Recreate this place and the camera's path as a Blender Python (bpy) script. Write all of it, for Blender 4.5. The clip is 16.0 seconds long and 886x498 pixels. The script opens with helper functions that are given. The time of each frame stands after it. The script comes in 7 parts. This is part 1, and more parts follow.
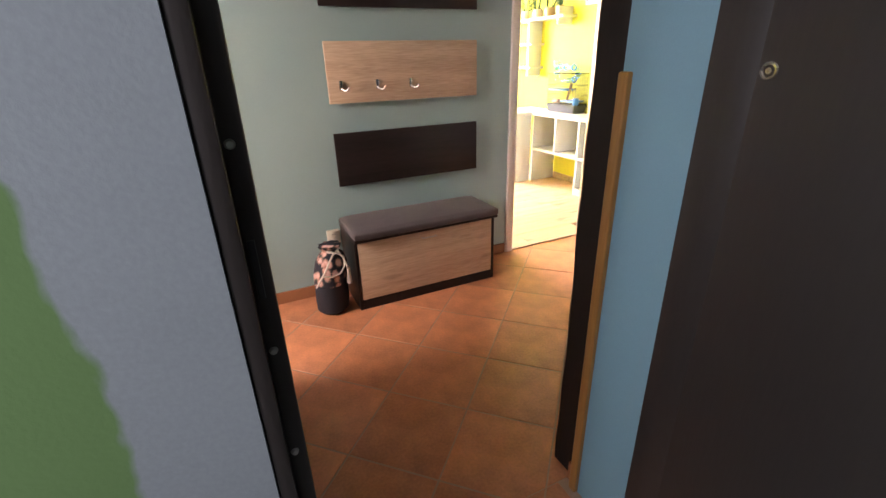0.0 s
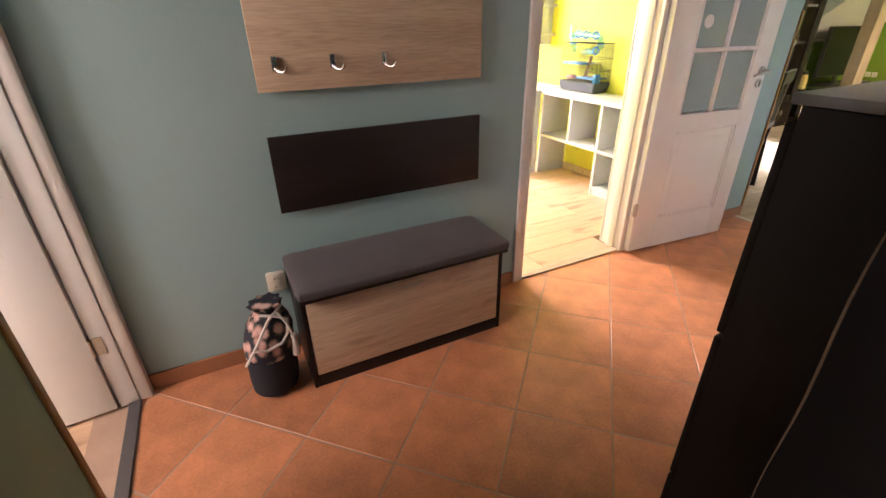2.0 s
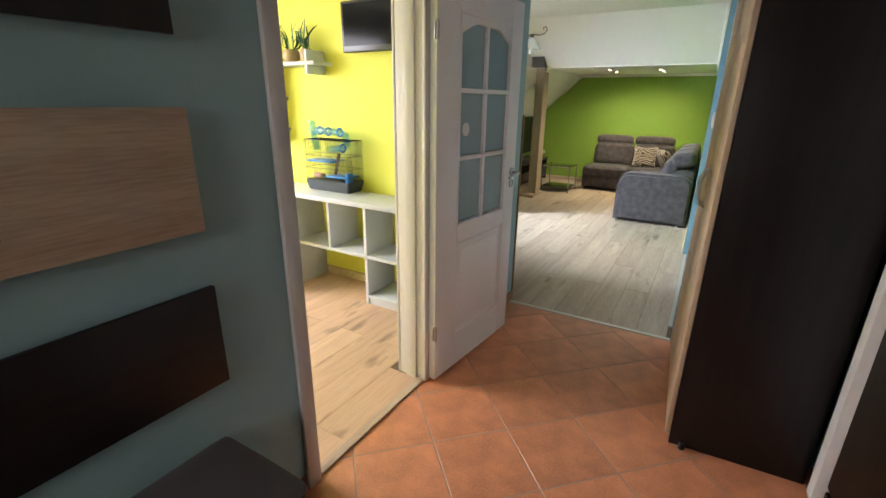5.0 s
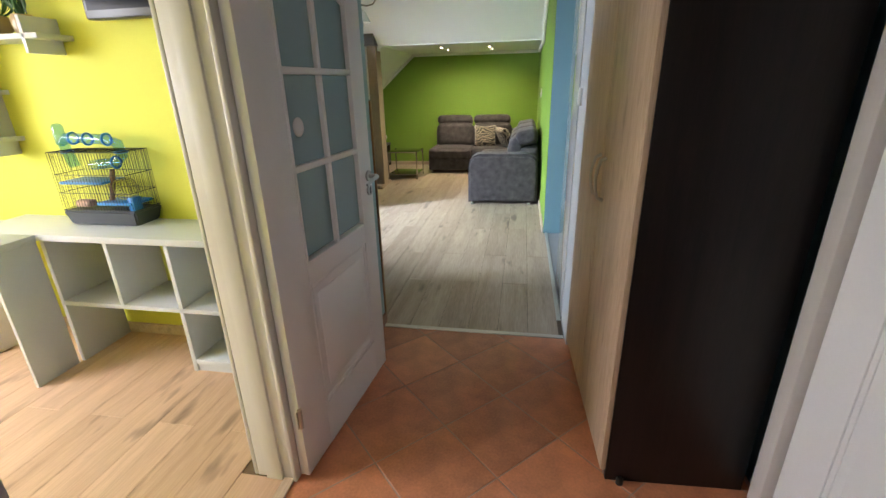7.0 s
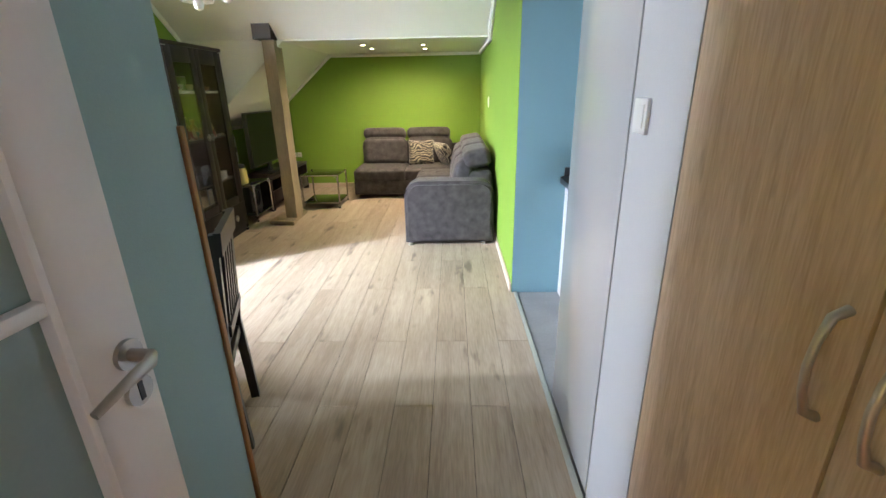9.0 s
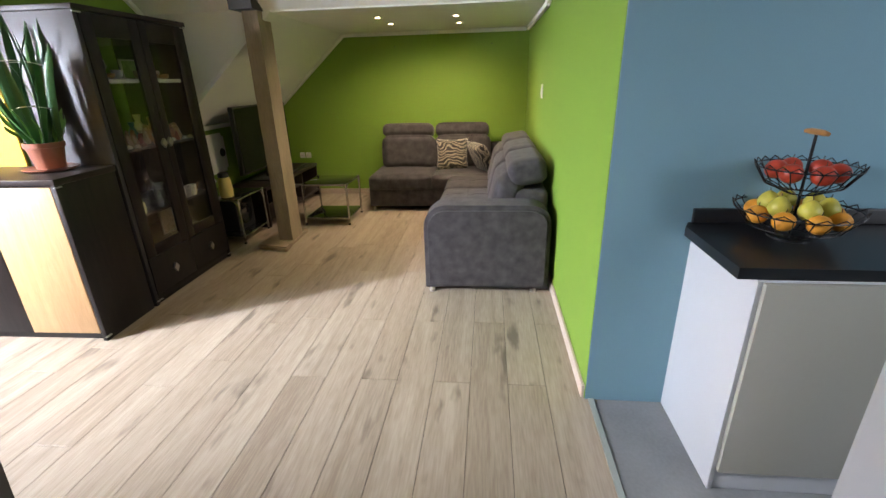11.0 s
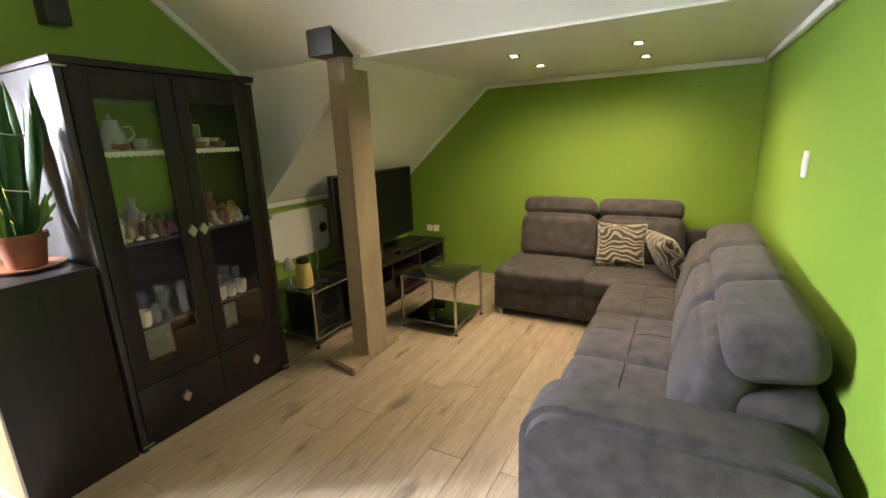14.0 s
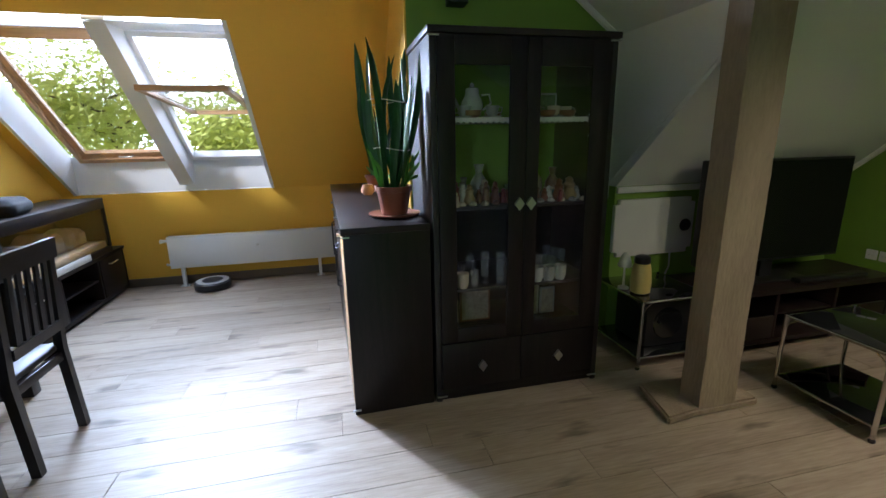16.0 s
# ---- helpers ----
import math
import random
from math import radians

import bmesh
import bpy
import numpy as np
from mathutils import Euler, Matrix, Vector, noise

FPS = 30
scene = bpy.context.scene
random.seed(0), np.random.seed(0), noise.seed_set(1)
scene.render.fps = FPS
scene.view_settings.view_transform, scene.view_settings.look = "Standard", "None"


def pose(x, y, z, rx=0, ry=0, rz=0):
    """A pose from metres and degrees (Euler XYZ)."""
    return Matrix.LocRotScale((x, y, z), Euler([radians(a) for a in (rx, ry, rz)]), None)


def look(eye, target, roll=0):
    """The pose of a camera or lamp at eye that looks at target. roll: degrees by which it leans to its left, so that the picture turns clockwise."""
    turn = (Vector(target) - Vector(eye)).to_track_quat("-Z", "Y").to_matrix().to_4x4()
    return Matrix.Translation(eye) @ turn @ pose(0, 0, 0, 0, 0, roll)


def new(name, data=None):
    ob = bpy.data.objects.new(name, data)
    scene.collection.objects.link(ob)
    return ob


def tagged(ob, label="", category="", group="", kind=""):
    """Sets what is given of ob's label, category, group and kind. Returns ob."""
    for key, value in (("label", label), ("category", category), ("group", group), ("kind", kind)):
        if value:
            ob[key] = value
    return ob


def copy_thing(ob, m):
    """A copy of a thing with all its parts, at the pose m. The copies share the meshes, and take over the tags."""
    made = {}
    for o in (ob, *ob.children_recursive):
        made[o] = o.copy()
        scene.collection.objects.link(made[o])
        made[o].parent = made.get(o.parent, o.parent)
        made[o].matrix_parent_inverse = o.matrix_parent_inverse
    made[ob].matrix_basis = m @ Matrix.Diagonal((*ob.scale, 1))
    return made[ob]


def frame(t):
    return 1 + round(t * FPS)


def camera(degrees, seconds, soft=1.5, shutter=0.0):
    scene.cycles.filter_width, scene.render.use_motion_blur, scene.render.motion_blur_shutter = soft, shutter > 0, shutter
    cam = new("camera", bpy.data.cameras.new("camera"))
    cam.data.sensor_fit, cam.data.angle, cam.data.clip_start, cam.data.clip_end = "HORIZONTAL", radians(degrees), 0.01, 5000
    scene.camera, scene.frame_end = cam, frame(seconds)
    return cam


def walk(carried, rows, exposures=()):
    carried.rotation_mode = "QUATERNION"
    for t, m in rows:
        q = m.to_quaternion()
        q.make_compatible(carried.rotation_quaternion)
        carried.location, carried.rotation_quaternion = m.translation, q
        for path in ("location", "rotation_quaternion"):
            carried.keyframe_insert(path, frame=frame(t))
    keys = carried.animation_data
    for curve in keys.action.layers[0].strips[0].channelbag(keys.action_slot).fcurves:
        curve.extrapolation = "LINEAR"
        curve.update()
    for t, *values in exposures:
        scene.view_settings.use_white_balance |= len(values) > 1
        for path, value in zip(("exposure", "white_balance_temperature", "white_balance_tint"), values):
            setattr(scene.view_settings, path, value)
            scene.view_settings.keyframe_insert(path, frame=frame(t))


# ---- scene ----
cam = camera(90.2, 16.0)
PATH = [
    (0, (1.005, 1.104, 1.369), (1.795, 2.765, 0.583), -1.6),
    (0.5, (1.063, 1.254, 1.374), (1.859, 2.891, 0.545), -2.3),
    (1, (1.169, 1.443, 1.391), (1.955, 3.053, 0.502), -2.5),
    (1.5, (1.281, 1.659, 1.375), (2.066, 3.256, 0.463), -2.0),
    (2, (1.402, 1.891, 1.378), (2.199, 3.482, 0.466), -0.8),
    (2.5, (1.515, 2.122, 1.377), (2.38, 3.69, 0.488), 0.6),
    (3, (1.581, 2.276, 1.393), (2.611, 3.782, 0.573), 1.6),
    (3.5, (1.67, 2.429, 1.459), (2.906, 3.811, 0.709), 1.9),
    (4, (1.742, 2.483, 1.502), (3.152, 3.733, 0.831), 1.9),
    (6.5, (2.158, 2.754, 1.491), (3.966, 3.243, 0.789), -1.1),
    (7, (2.405, 2.856, 1.499), (4.249, 3.19, 0.8), -1.4),
    (7.5, (2.746, 2.93, 1.494), (4.611, 3.156, 0.807), -1.0),
    (8, (3.099, 3.0, 1.49), (4.973, 3.148, 0.808), -0.9),
    (8.5, (3.466, 3.064, 1.477), (5.345, 3.152, 0.798), -1.0),
    (9, (3.823, 3.047, 1.491), (5.704, 3.094, 0.814), -1.1),
    (11.5, (5.457, 3.082, 1.461), (7.295, 3.391, 0.734), -2.0),
    (12, (5.746, 3.027, 1.402), (7.558, 3.472, 0.682), -2.4),
    (12.5, (6.027, 3.045, 1.43), (7.819, 3.593, 0.73), -1.9),
    (13, (6.327, 3.029, 1.441), (8.113, 3.688, 0.827), -1.6),
    (13.5, (6.592, 3.034, 1.487), (8.366, 3.792, 0.961), -1.9),
    (14, (6.798, 3.081, 1.529), (8.493, 4.024, 1.043), -2.3),
    (14.5, (6.963, 3.162, 1.506), (8.498, 4.341, 1.003), -2.4),
    (15, (7.108, 3.19, 1.464), (8.372, 4.649, 0.943), -2.3),
    (15.5, (7.21, 3.244, 1.435), (8.101, 4.96, 0.923), -2.0),
    (16, (7.299, 3.299, 1.431), (7.742, 5.188, 0.944), -1.1),
]
EXPOSURE = [(0.0, 1.95, 7100, 26), (0.5, 2.0, 7100, 28), (1.0, 1.95, 7100, 28), (1.5, 1.55, 7100, 28), (2.0, 1.5, 6900, 25), (2.5, 1.3, 6800, 22), (3.0, 1.25, 6400, 16), (4.0, 0.85, 6150, 12), (6.5, 0.3, 6100, 12), (7.5, 0.22, 6150, 12), (8.5, 0.62, 6200, 14), (9.2, 0.68, 6300, 15), (11.5, -0.06, 6600, 19), (13.0, 0.08, 6700, 19), (13.5, 0.03, 6750, 18), (14.0, 0.45, 6800, 16), (15.0, 0.3, 6200, 13), (15.5, -0.35, 5700, 12), (16.0, -0.76, 5400, 15)]

walk(cam, [(t, look(eye, target, roll)) for t, eye, target, roll in PATH], EXPOSURE)

# ---------------------------------------------------------------- light
world = bpy.data.worlds.new("world")
scene.world = world
world.use_nodes = True
_wn = world.node_tree.nodes
_sky = _wn.new("ShaderNodeTexSky")
_sky.sky_type = "NISHITA"
_sky.sun_disc = False
_sky.sun_elevation, _sky.sun_rotation = radians(49), radians(210)
_sky.air_density, _sky.dust_density = 1.0, 3.0
_wn["Background"].inputs[1].default_value = 0.14
world.node_tree.links.new(_sky.outputs[0], _wn["Background"].inputs[0])


def lamp(name, kind, power, colour, where, target=None, **more):
    data = bpy.data.lights.new(name, kind)
    data.energy, data.color = power, colour
    for key, value in more.items():
        if key == "size":
            data.size = value
        if key == "size_y":
            data.shape, data.size_y = "RECTANGLE", value
        if key == "angle":
            data.angle = value
        if key == "spot":
            data.spot_size, data.spot_blend = value, 1.0
        if key == "soft":
            data.shadow_soft_size = value
        if key == "spread":
            data.spread = value
    ob = new(name, data)
    ob.matrix_world = look(where, target)
    return ob


SUN = (-0.35, -0.60, 0.80)
lamp("sun", "SUN", 5.0, (1.0, 0.96, 0.9), SUN, (0, 0, 0), angle=radians(8))
# daylight of the two roof windows, of the child's room window, the stairwell and the kitchen
lamp("roof_window_light", "AREA", 125, (0.72, 0.85, 1.0), (5.42, 7.62, 1.92), (6.9, 4.4, 0.0), size=0.6, size_y=0.6, spread=radians(155))
lamp("roof_window_light_right", "AREA", 112, (0.80, 0.89, 1.0), (6.04, 7.42, 2.08), (8.0, 4.2, 0.0), size=0.22, size_y=0.4, spread=radians(76))
lamp("roof_sky_light", "AREA", 150, (0.72, 0.85, 1.0), (5.35, 9.2, 3.05), (7.5, 4.2, 0.0), size=2.0, size_y=0.9)
lamp("room_window_light", "AREA", 72, (1.0, 0.94, 0.96), (2.75, 6.9, 1.7), (3.6, 4.2, 0.5), size=1.5, size_y=1.2)
lamp("stairwell_light", "AREA", 11, (0.80, 0.90, 1.0), (-0.5, 0.85, 1.7), (1.85, 1.6, 1.0), size=0.5, size_y=0.8)
lamp("kitchen_window_light", "AREA", 22, (0.85, 0.93, 1.0), (5.5, 0.3, 1.55), (6.3, 3.2, 0.0), size=0.45, size_y=0.9, spread=radians(140))
lamp("west_room_light", "AREA", 25, (1.0, 0.92, 0.86), (-0.9, 3.0, 1.9), (0.7, 3.4, 0.6), size=1.0, size_y=1.0)


# ---------------------------------------------------------------- materials
def mat(name, colour, rough=0.6, vary=0.12, scale=3.0, bump=0.0, grain=60.0, metal=0.0, stretch=(1, 1, 1), island=0.0, coat=0.0, sheen=0.0, fine=0.5, turn=0.0):
    """A surface with cloudy variation, a finer grain and a fine relief."""
    m = bpy.data.materials.new(name)
    m.use_nodes = True
    n, l = m.node_tree.nodes, m.node_tree.links
    b = n["Principled BSDF"]
    b.inputs["Roughness"].default_value, b.inputs["Metallic"].default_value = rough, metal
    b.inputs["Coat Weight"].default_value = coat
    b.inputs["Sheen Weight"].default_value = sheen
    tc, mp = n.new("ShaderNodeTexCoord"), n.new("ShaderNodeMapping")
    mp.inputs["Scale"].default_value = stretch
    mp.inputs["Rotation"].default_value = (0, 0, turn)
    l.new(tc.outputs["Object"], mp.inputs[0])
    big, small = n.new("ShaderNodeTexNoise"), n.new("ShaderNodeTexNoise")
    big.inputs["Scale"].default_value, big.inputs["Detail"].default_value = scale, 4
    small.inputs["Scale"].default_value, small.inputs["Detail"].default_value = grain, 3
    for t in (big, small):
        l.new(mp.outputs[0], t.inputs["Vector"])
    mix = n.new("ShaderNodeMath")
    mix.operation = "MULTIPLY_ADD"
    mix.inputs[1].default_value = fine
    l.new(small.outputs["Fac"], mix.inputs[0])
    l.new(big.outputs["Fac"], mix.inputs[2])
    last = mix.outputs[0]
    if island:
        inf, add = n.new("ShaderNodeObjectInfo"), n.new("ShaderNodeMath")
        add.operation = "MULTIPLY_ADD"
        add.inputs[1].default_value = island
        l.new(inf.outputs["Random"], add.inputs[0])
        l.new(last, add.inputs[2])
        last = add.outputs[0]
    ramp = n.new("ShaderNodeMapRange")
    mid = 0.5 + 0.5 * fine + 0.5 * island
    ramp.inputs[1].default_value, ramp.inputs[2].default_value = mid - 0.35, mid + 0.35
    l.new(last, ramp.inputs[0])
    col = n.new("ShaderNodeMix")
    col.data_type = "RGBA"
    col.inputs[6].default_value = (*[c * (1 - vary) for c in colour], 1)
    col.inputs[7].default_value = (*[min(1, c * (1 + vary)) for c in colour], 1)
    l.new(ramp.outputs[0], col.inputs[0])
    l.new(col.outputs[2], b.inputs["Base Color"])
    if bump:
        bp = n.new("ShaderNodeBump")
        bp.inputs["Strength"].default_value, bp.inputs["Distance"].default_value = bump, 0.004
        l.new(small.outputs["Fac"], bp.inputs["Height"])
        l.new(bp.outputs[0], b.inputs["Normal"])
    return m


def wood(name, light, dark, rough=0.5, axis=0, scale=1.0, knots=0.0, island=0.25, stripe=0.6, bump=0.05, gloss=0.5):
    """Grained wood: long streaks along one axis, with darker knots where asked."""
    m = bpy.data.materials.new(name)
    m.use_nodes = True
    n, l = m.node_tree.nodes, m.node_tree.links
    b = n["Principled BSDF"]
    b.inputs["Roughness"].default_value = rough
    b.inputs["Specular IOR Level"].default_value = gloss
    tc, inf, off, mp = n.new("ShaderNodeTexCoord"), n.new("ShaderNodeObjectInfo"), n.new("ShaderNodeVectorMath"), n.new("ShaderNodeMapping")
    wide = n.new("ShaderNodeMath")
    wide.operation = "MULTIPLY"
    wide.inputs[1].default_value = 37.0
    l.new(inf.outputs["Random"], wide.inputs[0])
    l.new(tc.outputs["Object"], off.inputs[0])
    l.new(wide.outputs[0], off.inputs[1])
    s = [14.0 * scale] * 3
    s[axis] = 1.1 * scale
    mp.inputs["Scale"].default_value = s
    l.new(off.outputs[0], mp.inputs[0])
    a, c = n.new("ShaderNodeTexNoise"), n.new("ShaderNodeTexNoise")
    a.inputs["Scale"].default_value, a.inputs["Detail"].default_value, a.inputs["Distortion"].default_value = 1.0, 6, 0.6
    c.inputs["Scale"].default_value, c.inputs["Detail"].default_value = 9.0, 2
    l.new(mp.outputs[0], a.inputs["Vector"])
    l.new(mp.outputs[0], c.inputs["Vector"])
    add = n.new("ShaderNodeMath")
    add.operation = "MULTIPLY_ADD"
    add.inputs[1].default_value = stripe
    l.new(c.outputs["Fac"], add.inputs[0])
    l.new(a.outputs["Fac"], add.inputs[2])
    more = n.new("ShaderNodeMath")
    more.operation = "MULTIPLY_ADD"
    more.inputs[1].default_value = island
    l.new(inf.outputs["Random"], more.inputs[0])
    l.new(add.outputs[0], more.inputs[2])
    mid = 0.5 + 0.5 * stripe + 0.5 * island
    rng = n.new("ShaderNodeMapRange")
    rng.inputs[1].default_value, rng.inputs[2].default_value = mid - 0.3, mid + 0.3
    l.new(more.outputs[0], rng.inputs[0])
    col = n.new("ShaderNodeMix")
    col.data_type = "RGBA"
    col.inputs[6].default_value, col.inputs[7].default_value = (*dark, 1), (*light, 1)
    l.new(rng.outputs[0], col.inputs[0])
    out = col.outputs[2]
    if knots:
        km, kn, kr, kc = n.new("ShaderNodeMapping"), n.new("ShaderNodeTexNoise"), n.new("ShaderNodeMapRange"), n.new("ShaderNodeMix")
        ks = [9.0 * scale] * 3
        ks[axis] = 2.6 * scale
        km.inputs["Scale"].default_value = ks
        l.new(off.outputs[0], km.inputs[0])
        kn.inputs["Scale"].default_value, kn.inputs["Detail"].default_value = 1.0, 3
        l.new(km.outputs[0], kn.inputs["Vector"])
        kr.inputs[1].default_value, kr.inputs[2].default_value, kr.inputs[4].default_value = 0.61, 0.72, knots
        l.new(kn.outputs["Fac"], kr.inputs[0])
        kc.data_type = "RGBA"
        kc.inputs[7].default_value = (*[v * 0.28 for v in dark], 1)
        l.new(kr.outputs[0], kc.inputs[0])
        l.new(out, kc.inputs[6])
        out = kc.outputs[2]
    l.new(out, b.inputs["Base Color"])
    bp = n.new("ShaderNodeBump")
    bp.inputs["Strength"].default_value, bp.inputs["Distance"].default_value = bump, 0.003
    l.new(add.outputs[0], bp.inputs["Height"])
    l.new(bp.outputs[0], b.inputs["Normal"])
    return m


def glass(name, colour=(1, 1, 1), rough=0.0):
    """Thin pane: mostly clear, with a glossy surface."""
    m = bpy.data.materials.new(name)
    m.use_nodes = True
    n, l = m.node_tree.nodes, m.node_tree.links
    out = n["Material Output"]
    tr, gl, mx, fr, pw = n.new("ShaderNodeBsdfTransparent"), n.new("ShaderNodeBsdfGlossy"), n.new("ShaderNodeMixShader"), n.new("ShaderNodeLayerWeight"), n.new("ShaderNodeMath")
    tr.inputs[0].default_value = (*colour, 1)
    gl.inputs["Roughness"].default_value = rough
    pw.operation, pw.inputs[1].default_value = "POWER", 3.0
    lift = n.new("ShaderNodeMath")
    lift.operation, lift.inputs[1].default_value, lift.inputs[2].default_value = "MULTIPLY_ADD", 0.7, 0.03
    l.new(fr.outputs["Facing"], pw.inputs[0])
    l.new(pw.outputs[0], lift.inputs[0])
    l.new(lift.outputs[0], mx.inputs[0])
    l.new(tr.outputs[0], mx.inputs[1])
    l.new(gl.outputs[0], mx.inputs[2])
    l.new(mx.outputs[0], out.inputs[0])
    return m


def glow(name, colour, strength):
    m = bpy.data.materials.new(name)
    m.use_nodes = True
    b = m.node_tree.nodes["Principled BSDF"]
    b.inputs["Base Color"].default_value = (*colour, 1)
    b.inputs["Emission Color"].default_value = (*colour, 1)
    b.inputs["Emission Strength"].default_value = strength
    return m


TEAL = mat("teal_wall_paint", (0.315, 0.455, 0.455), 0.75, 0.07, 1.2, 0.12, 220)
BLUE = mat("blue_wall_paint", (0.18, 0.33, 0.39), 0.7, 0.06, 1.2, 0.12, 220)
LIME = mat("lime_green_wall_paint", (0.185, 0.315, 0.036), 0.65, 0.07, 1.0, 0.12, 220)
OCHRE = mat("ochre_yellow_wall_paint", (0.78, 0.47, 0.045), 0.7, 0.06, 1.0, 0.12, 220)
LEMON = mat("lemon_yellow_wall_paint", (0.66, 0.64, 0.07), 0.7, 0.08, 1.3, 0.12, 220)
OLIVE = mat("olive_green_wall_paint", (0.27, 0.33, 0.25), 0.7, 0.08, 1.3, 0.12, 200)
CEIL = mat("white_ceiling_paint", (0.78, 0.78, 0.75), 0.8, 0.04, 1.0, 0.1, 200)
WHITE = mat("white_door_lacquer", (0.80, 0.80, 0.79), 0.32, 0.03, 2.0, 0.03, 90)
CASING = mat("cream_white_door_frame", (0.64, 0.61, 0.57), 0.4, 0.06, 3.0, 0.05, 90, stretch=(1, 1, 0.2))
GLOSSW = mat("high_gloss_white_front", (0.48, 0.48, 0.49), 0.08, 0.01, 1.0, coat=0.15)
MELAM = mat("white_melamine_board", (0.54, 0.54, 0.55), 0.4, 0.02, 2.0, 0.02, 120)
WENGE = wood("wenge_dark_veneer", (0.017, 0.011, 0.010), (0.006, 0.0045, 0.0045), 0.42, 2, 1.6, island=0.1, gloss=0.28)
WENGEX = wood("wenge_dark_veneer_flat", (0.024, 0.015, 0.0135), (0.010, 0.007, 0.0065), 0.42, 0, 1.6, island=0.1, gloss=0.28)
OAKX = wood("sonoma_oak_veneer", (0.63, 0.48, 0.34), (0.43, 0.30, 0.20), 0.5, 0, 1.3, 0.35, 0.1, stripe=0.9)
OAKZ = wood("sonoma_oak_veneer_upright", (0.62, 0.48, 0.35), (0.45, 0.325, 0.215), 0.5, 2, 1.8, 0.35, 0.1, stripe=1.0)
PLANK = wood("grey_oak_laminate", (0.40, 0.325, 0.245), (0.25, 0.19, 0.135), 0.5, 0, 0.9, 0.7, 0.25, stripe=0.85)
ALDER = wood("honey_alder_veneer", (0.46, 0.285, 0.135), (0.36, 0.21, 0.095), 0.45, 2, 1.5, island=0.1, stripe=0.8)
SATIN = wood("satin_wenge_side", (0.022, 0.018, 0.018), (0.010, 0.008, 0.009), 0.5, 2, 1.6, island=0.1, gloss=0.5)
OAKFLOOR = wood("honey_oak_laminate", (0.70, 0.46, 0.30), (0.50, 0.31, 0.185), 0.4, 0, 0.8, 0.7, 0.25)
BLACKDOOR = mat("dark_brown_door_board", (0.028, 0.022, 0.020), 0.45, 0.18, 2.0, 0.1, 120, stretch=(1, 1, 0.15))
GUARD = wood("varnished_wood_strip", (0.42, 0.20, 0.06), (0.28, 0.12, 0.03), 0.35, 2, 1.2, island=0.1)
SKIRT = mat("terracotta_skirting_tile", (0.34, 0.15, 0.075), 0.5, 0.15, 4.0, 0.1, 60)
TILE = mat("terracotta_floor_tile", (0.56, 0.22, 0.105), 0.40, 0.34, 8.0, 0.12, 90, island=0.3)
GROUT = mat("grey_beige_grout", (0.42, 0.28, 0.20), 0.9, 0.15, 8.0, 0.3, 200)
BASEB = mat("pale_wood_baseboard", (0.55, 0.44, 0.36), 0.5, 0.12, 4.0, 0.05, 80, stretch=(0.2, 1, 1))
STONE = mat("grey_kitchen_floor_tile", (0.22, 0.22, 0.22), 0.35, 0.22, 4.0, 0.1, 70)
PLASTER = mat("grey_bare_plaster", (0.27, 0.305, 0.325), 0.9, 0.16, 1.6, 0.08, 160)


def flaked_plaster():
    """Bare plaster with remains of green oil paint up to a ragged, brushed edge."""
    m = mat("bare_plaster_with_green_paint", (0.27, 0.305, 0.325), 0.9, 0.16, 1.6, 0.08, 160)
    n, l = m.node_tree.nodes, m.node_tree.links
    b = n["Principled BSDF"]
    grey = b.inputs["Base Color"].links[0].from_socket
    tc, sep = n.new("ShaderNodeTexCoord"), n.new("ShaderNodeSeparateXYZ")
    l.new(tc.outputs["Object"], sep.inputs[0])
    total = sep.outputs["X"]
    for scale, stretch, size in ((3.0, (1, 1, 1.4), 0.10), (16.0, (1, 1, 0.5), 0.035), (70.0, (1, 1, 0.3), 0.012)):
        mp, nz, ad = n.new("ShaderNodeMapping"), n.new("ShaderNodeTexNoise"), n.new("ShaderNodeMath")
        mp.inputs["Scale"].default_value = stretch
        nz.inputs["Scale"].default_value, nz.inputs["Detail"].default_value = scale, 3
        ad.operation, ad.inputs[1].default_value = "MULTIPLY_ADD", size
        l.new(tc.outputs["Object"], mp.inputs[0])
        l.new(mp.outputs[0], nz.inputs["Vector"])
        l.new(nz.outputs["Fac"], ad.inputs[0])
        l.new(total, ad.inputs[2])
        total = ad.outputs[0]
    top, lean, edge, col = n.new("ShaderNodeMath"), n.new("ShaderNodeMath"), n.new("ShaderNodeMapRange"), n.new("ShaderNodeMix")
    top.operation, top.inputs[1].default_value = "SUBTRACT", 1.29
    top.use_clamp = True
    l.new(sep.outputs["Z"], top.inputs[0])
    lean.operation, lean.inputs[1].default_value = "MULTIPLY_ADD", 0.45
    l.new(top.outputs[0], lean.inputs[0])
    l.new(total, lean.inputs[2])
    edge.inputs[1].default_value, edge.inputs[2].default_value = 0.922, 0.930
    edge.inputs[3].default_value, edge.inputs[4].default_value = 1.0, 0.0
    l.new(lean.outputs[0], edge.inputs[0])
    col.data_type = "RGBA"
    col.inputs[7].default_value = (0.115, 0.215, 0.075, 1)
    l.new(edge.outputs[0], col.inputs[0])
    l.new(grey, col.inputs[6])
    l.new(col.outputs[2], b.inputs["Base Color"])
    return m


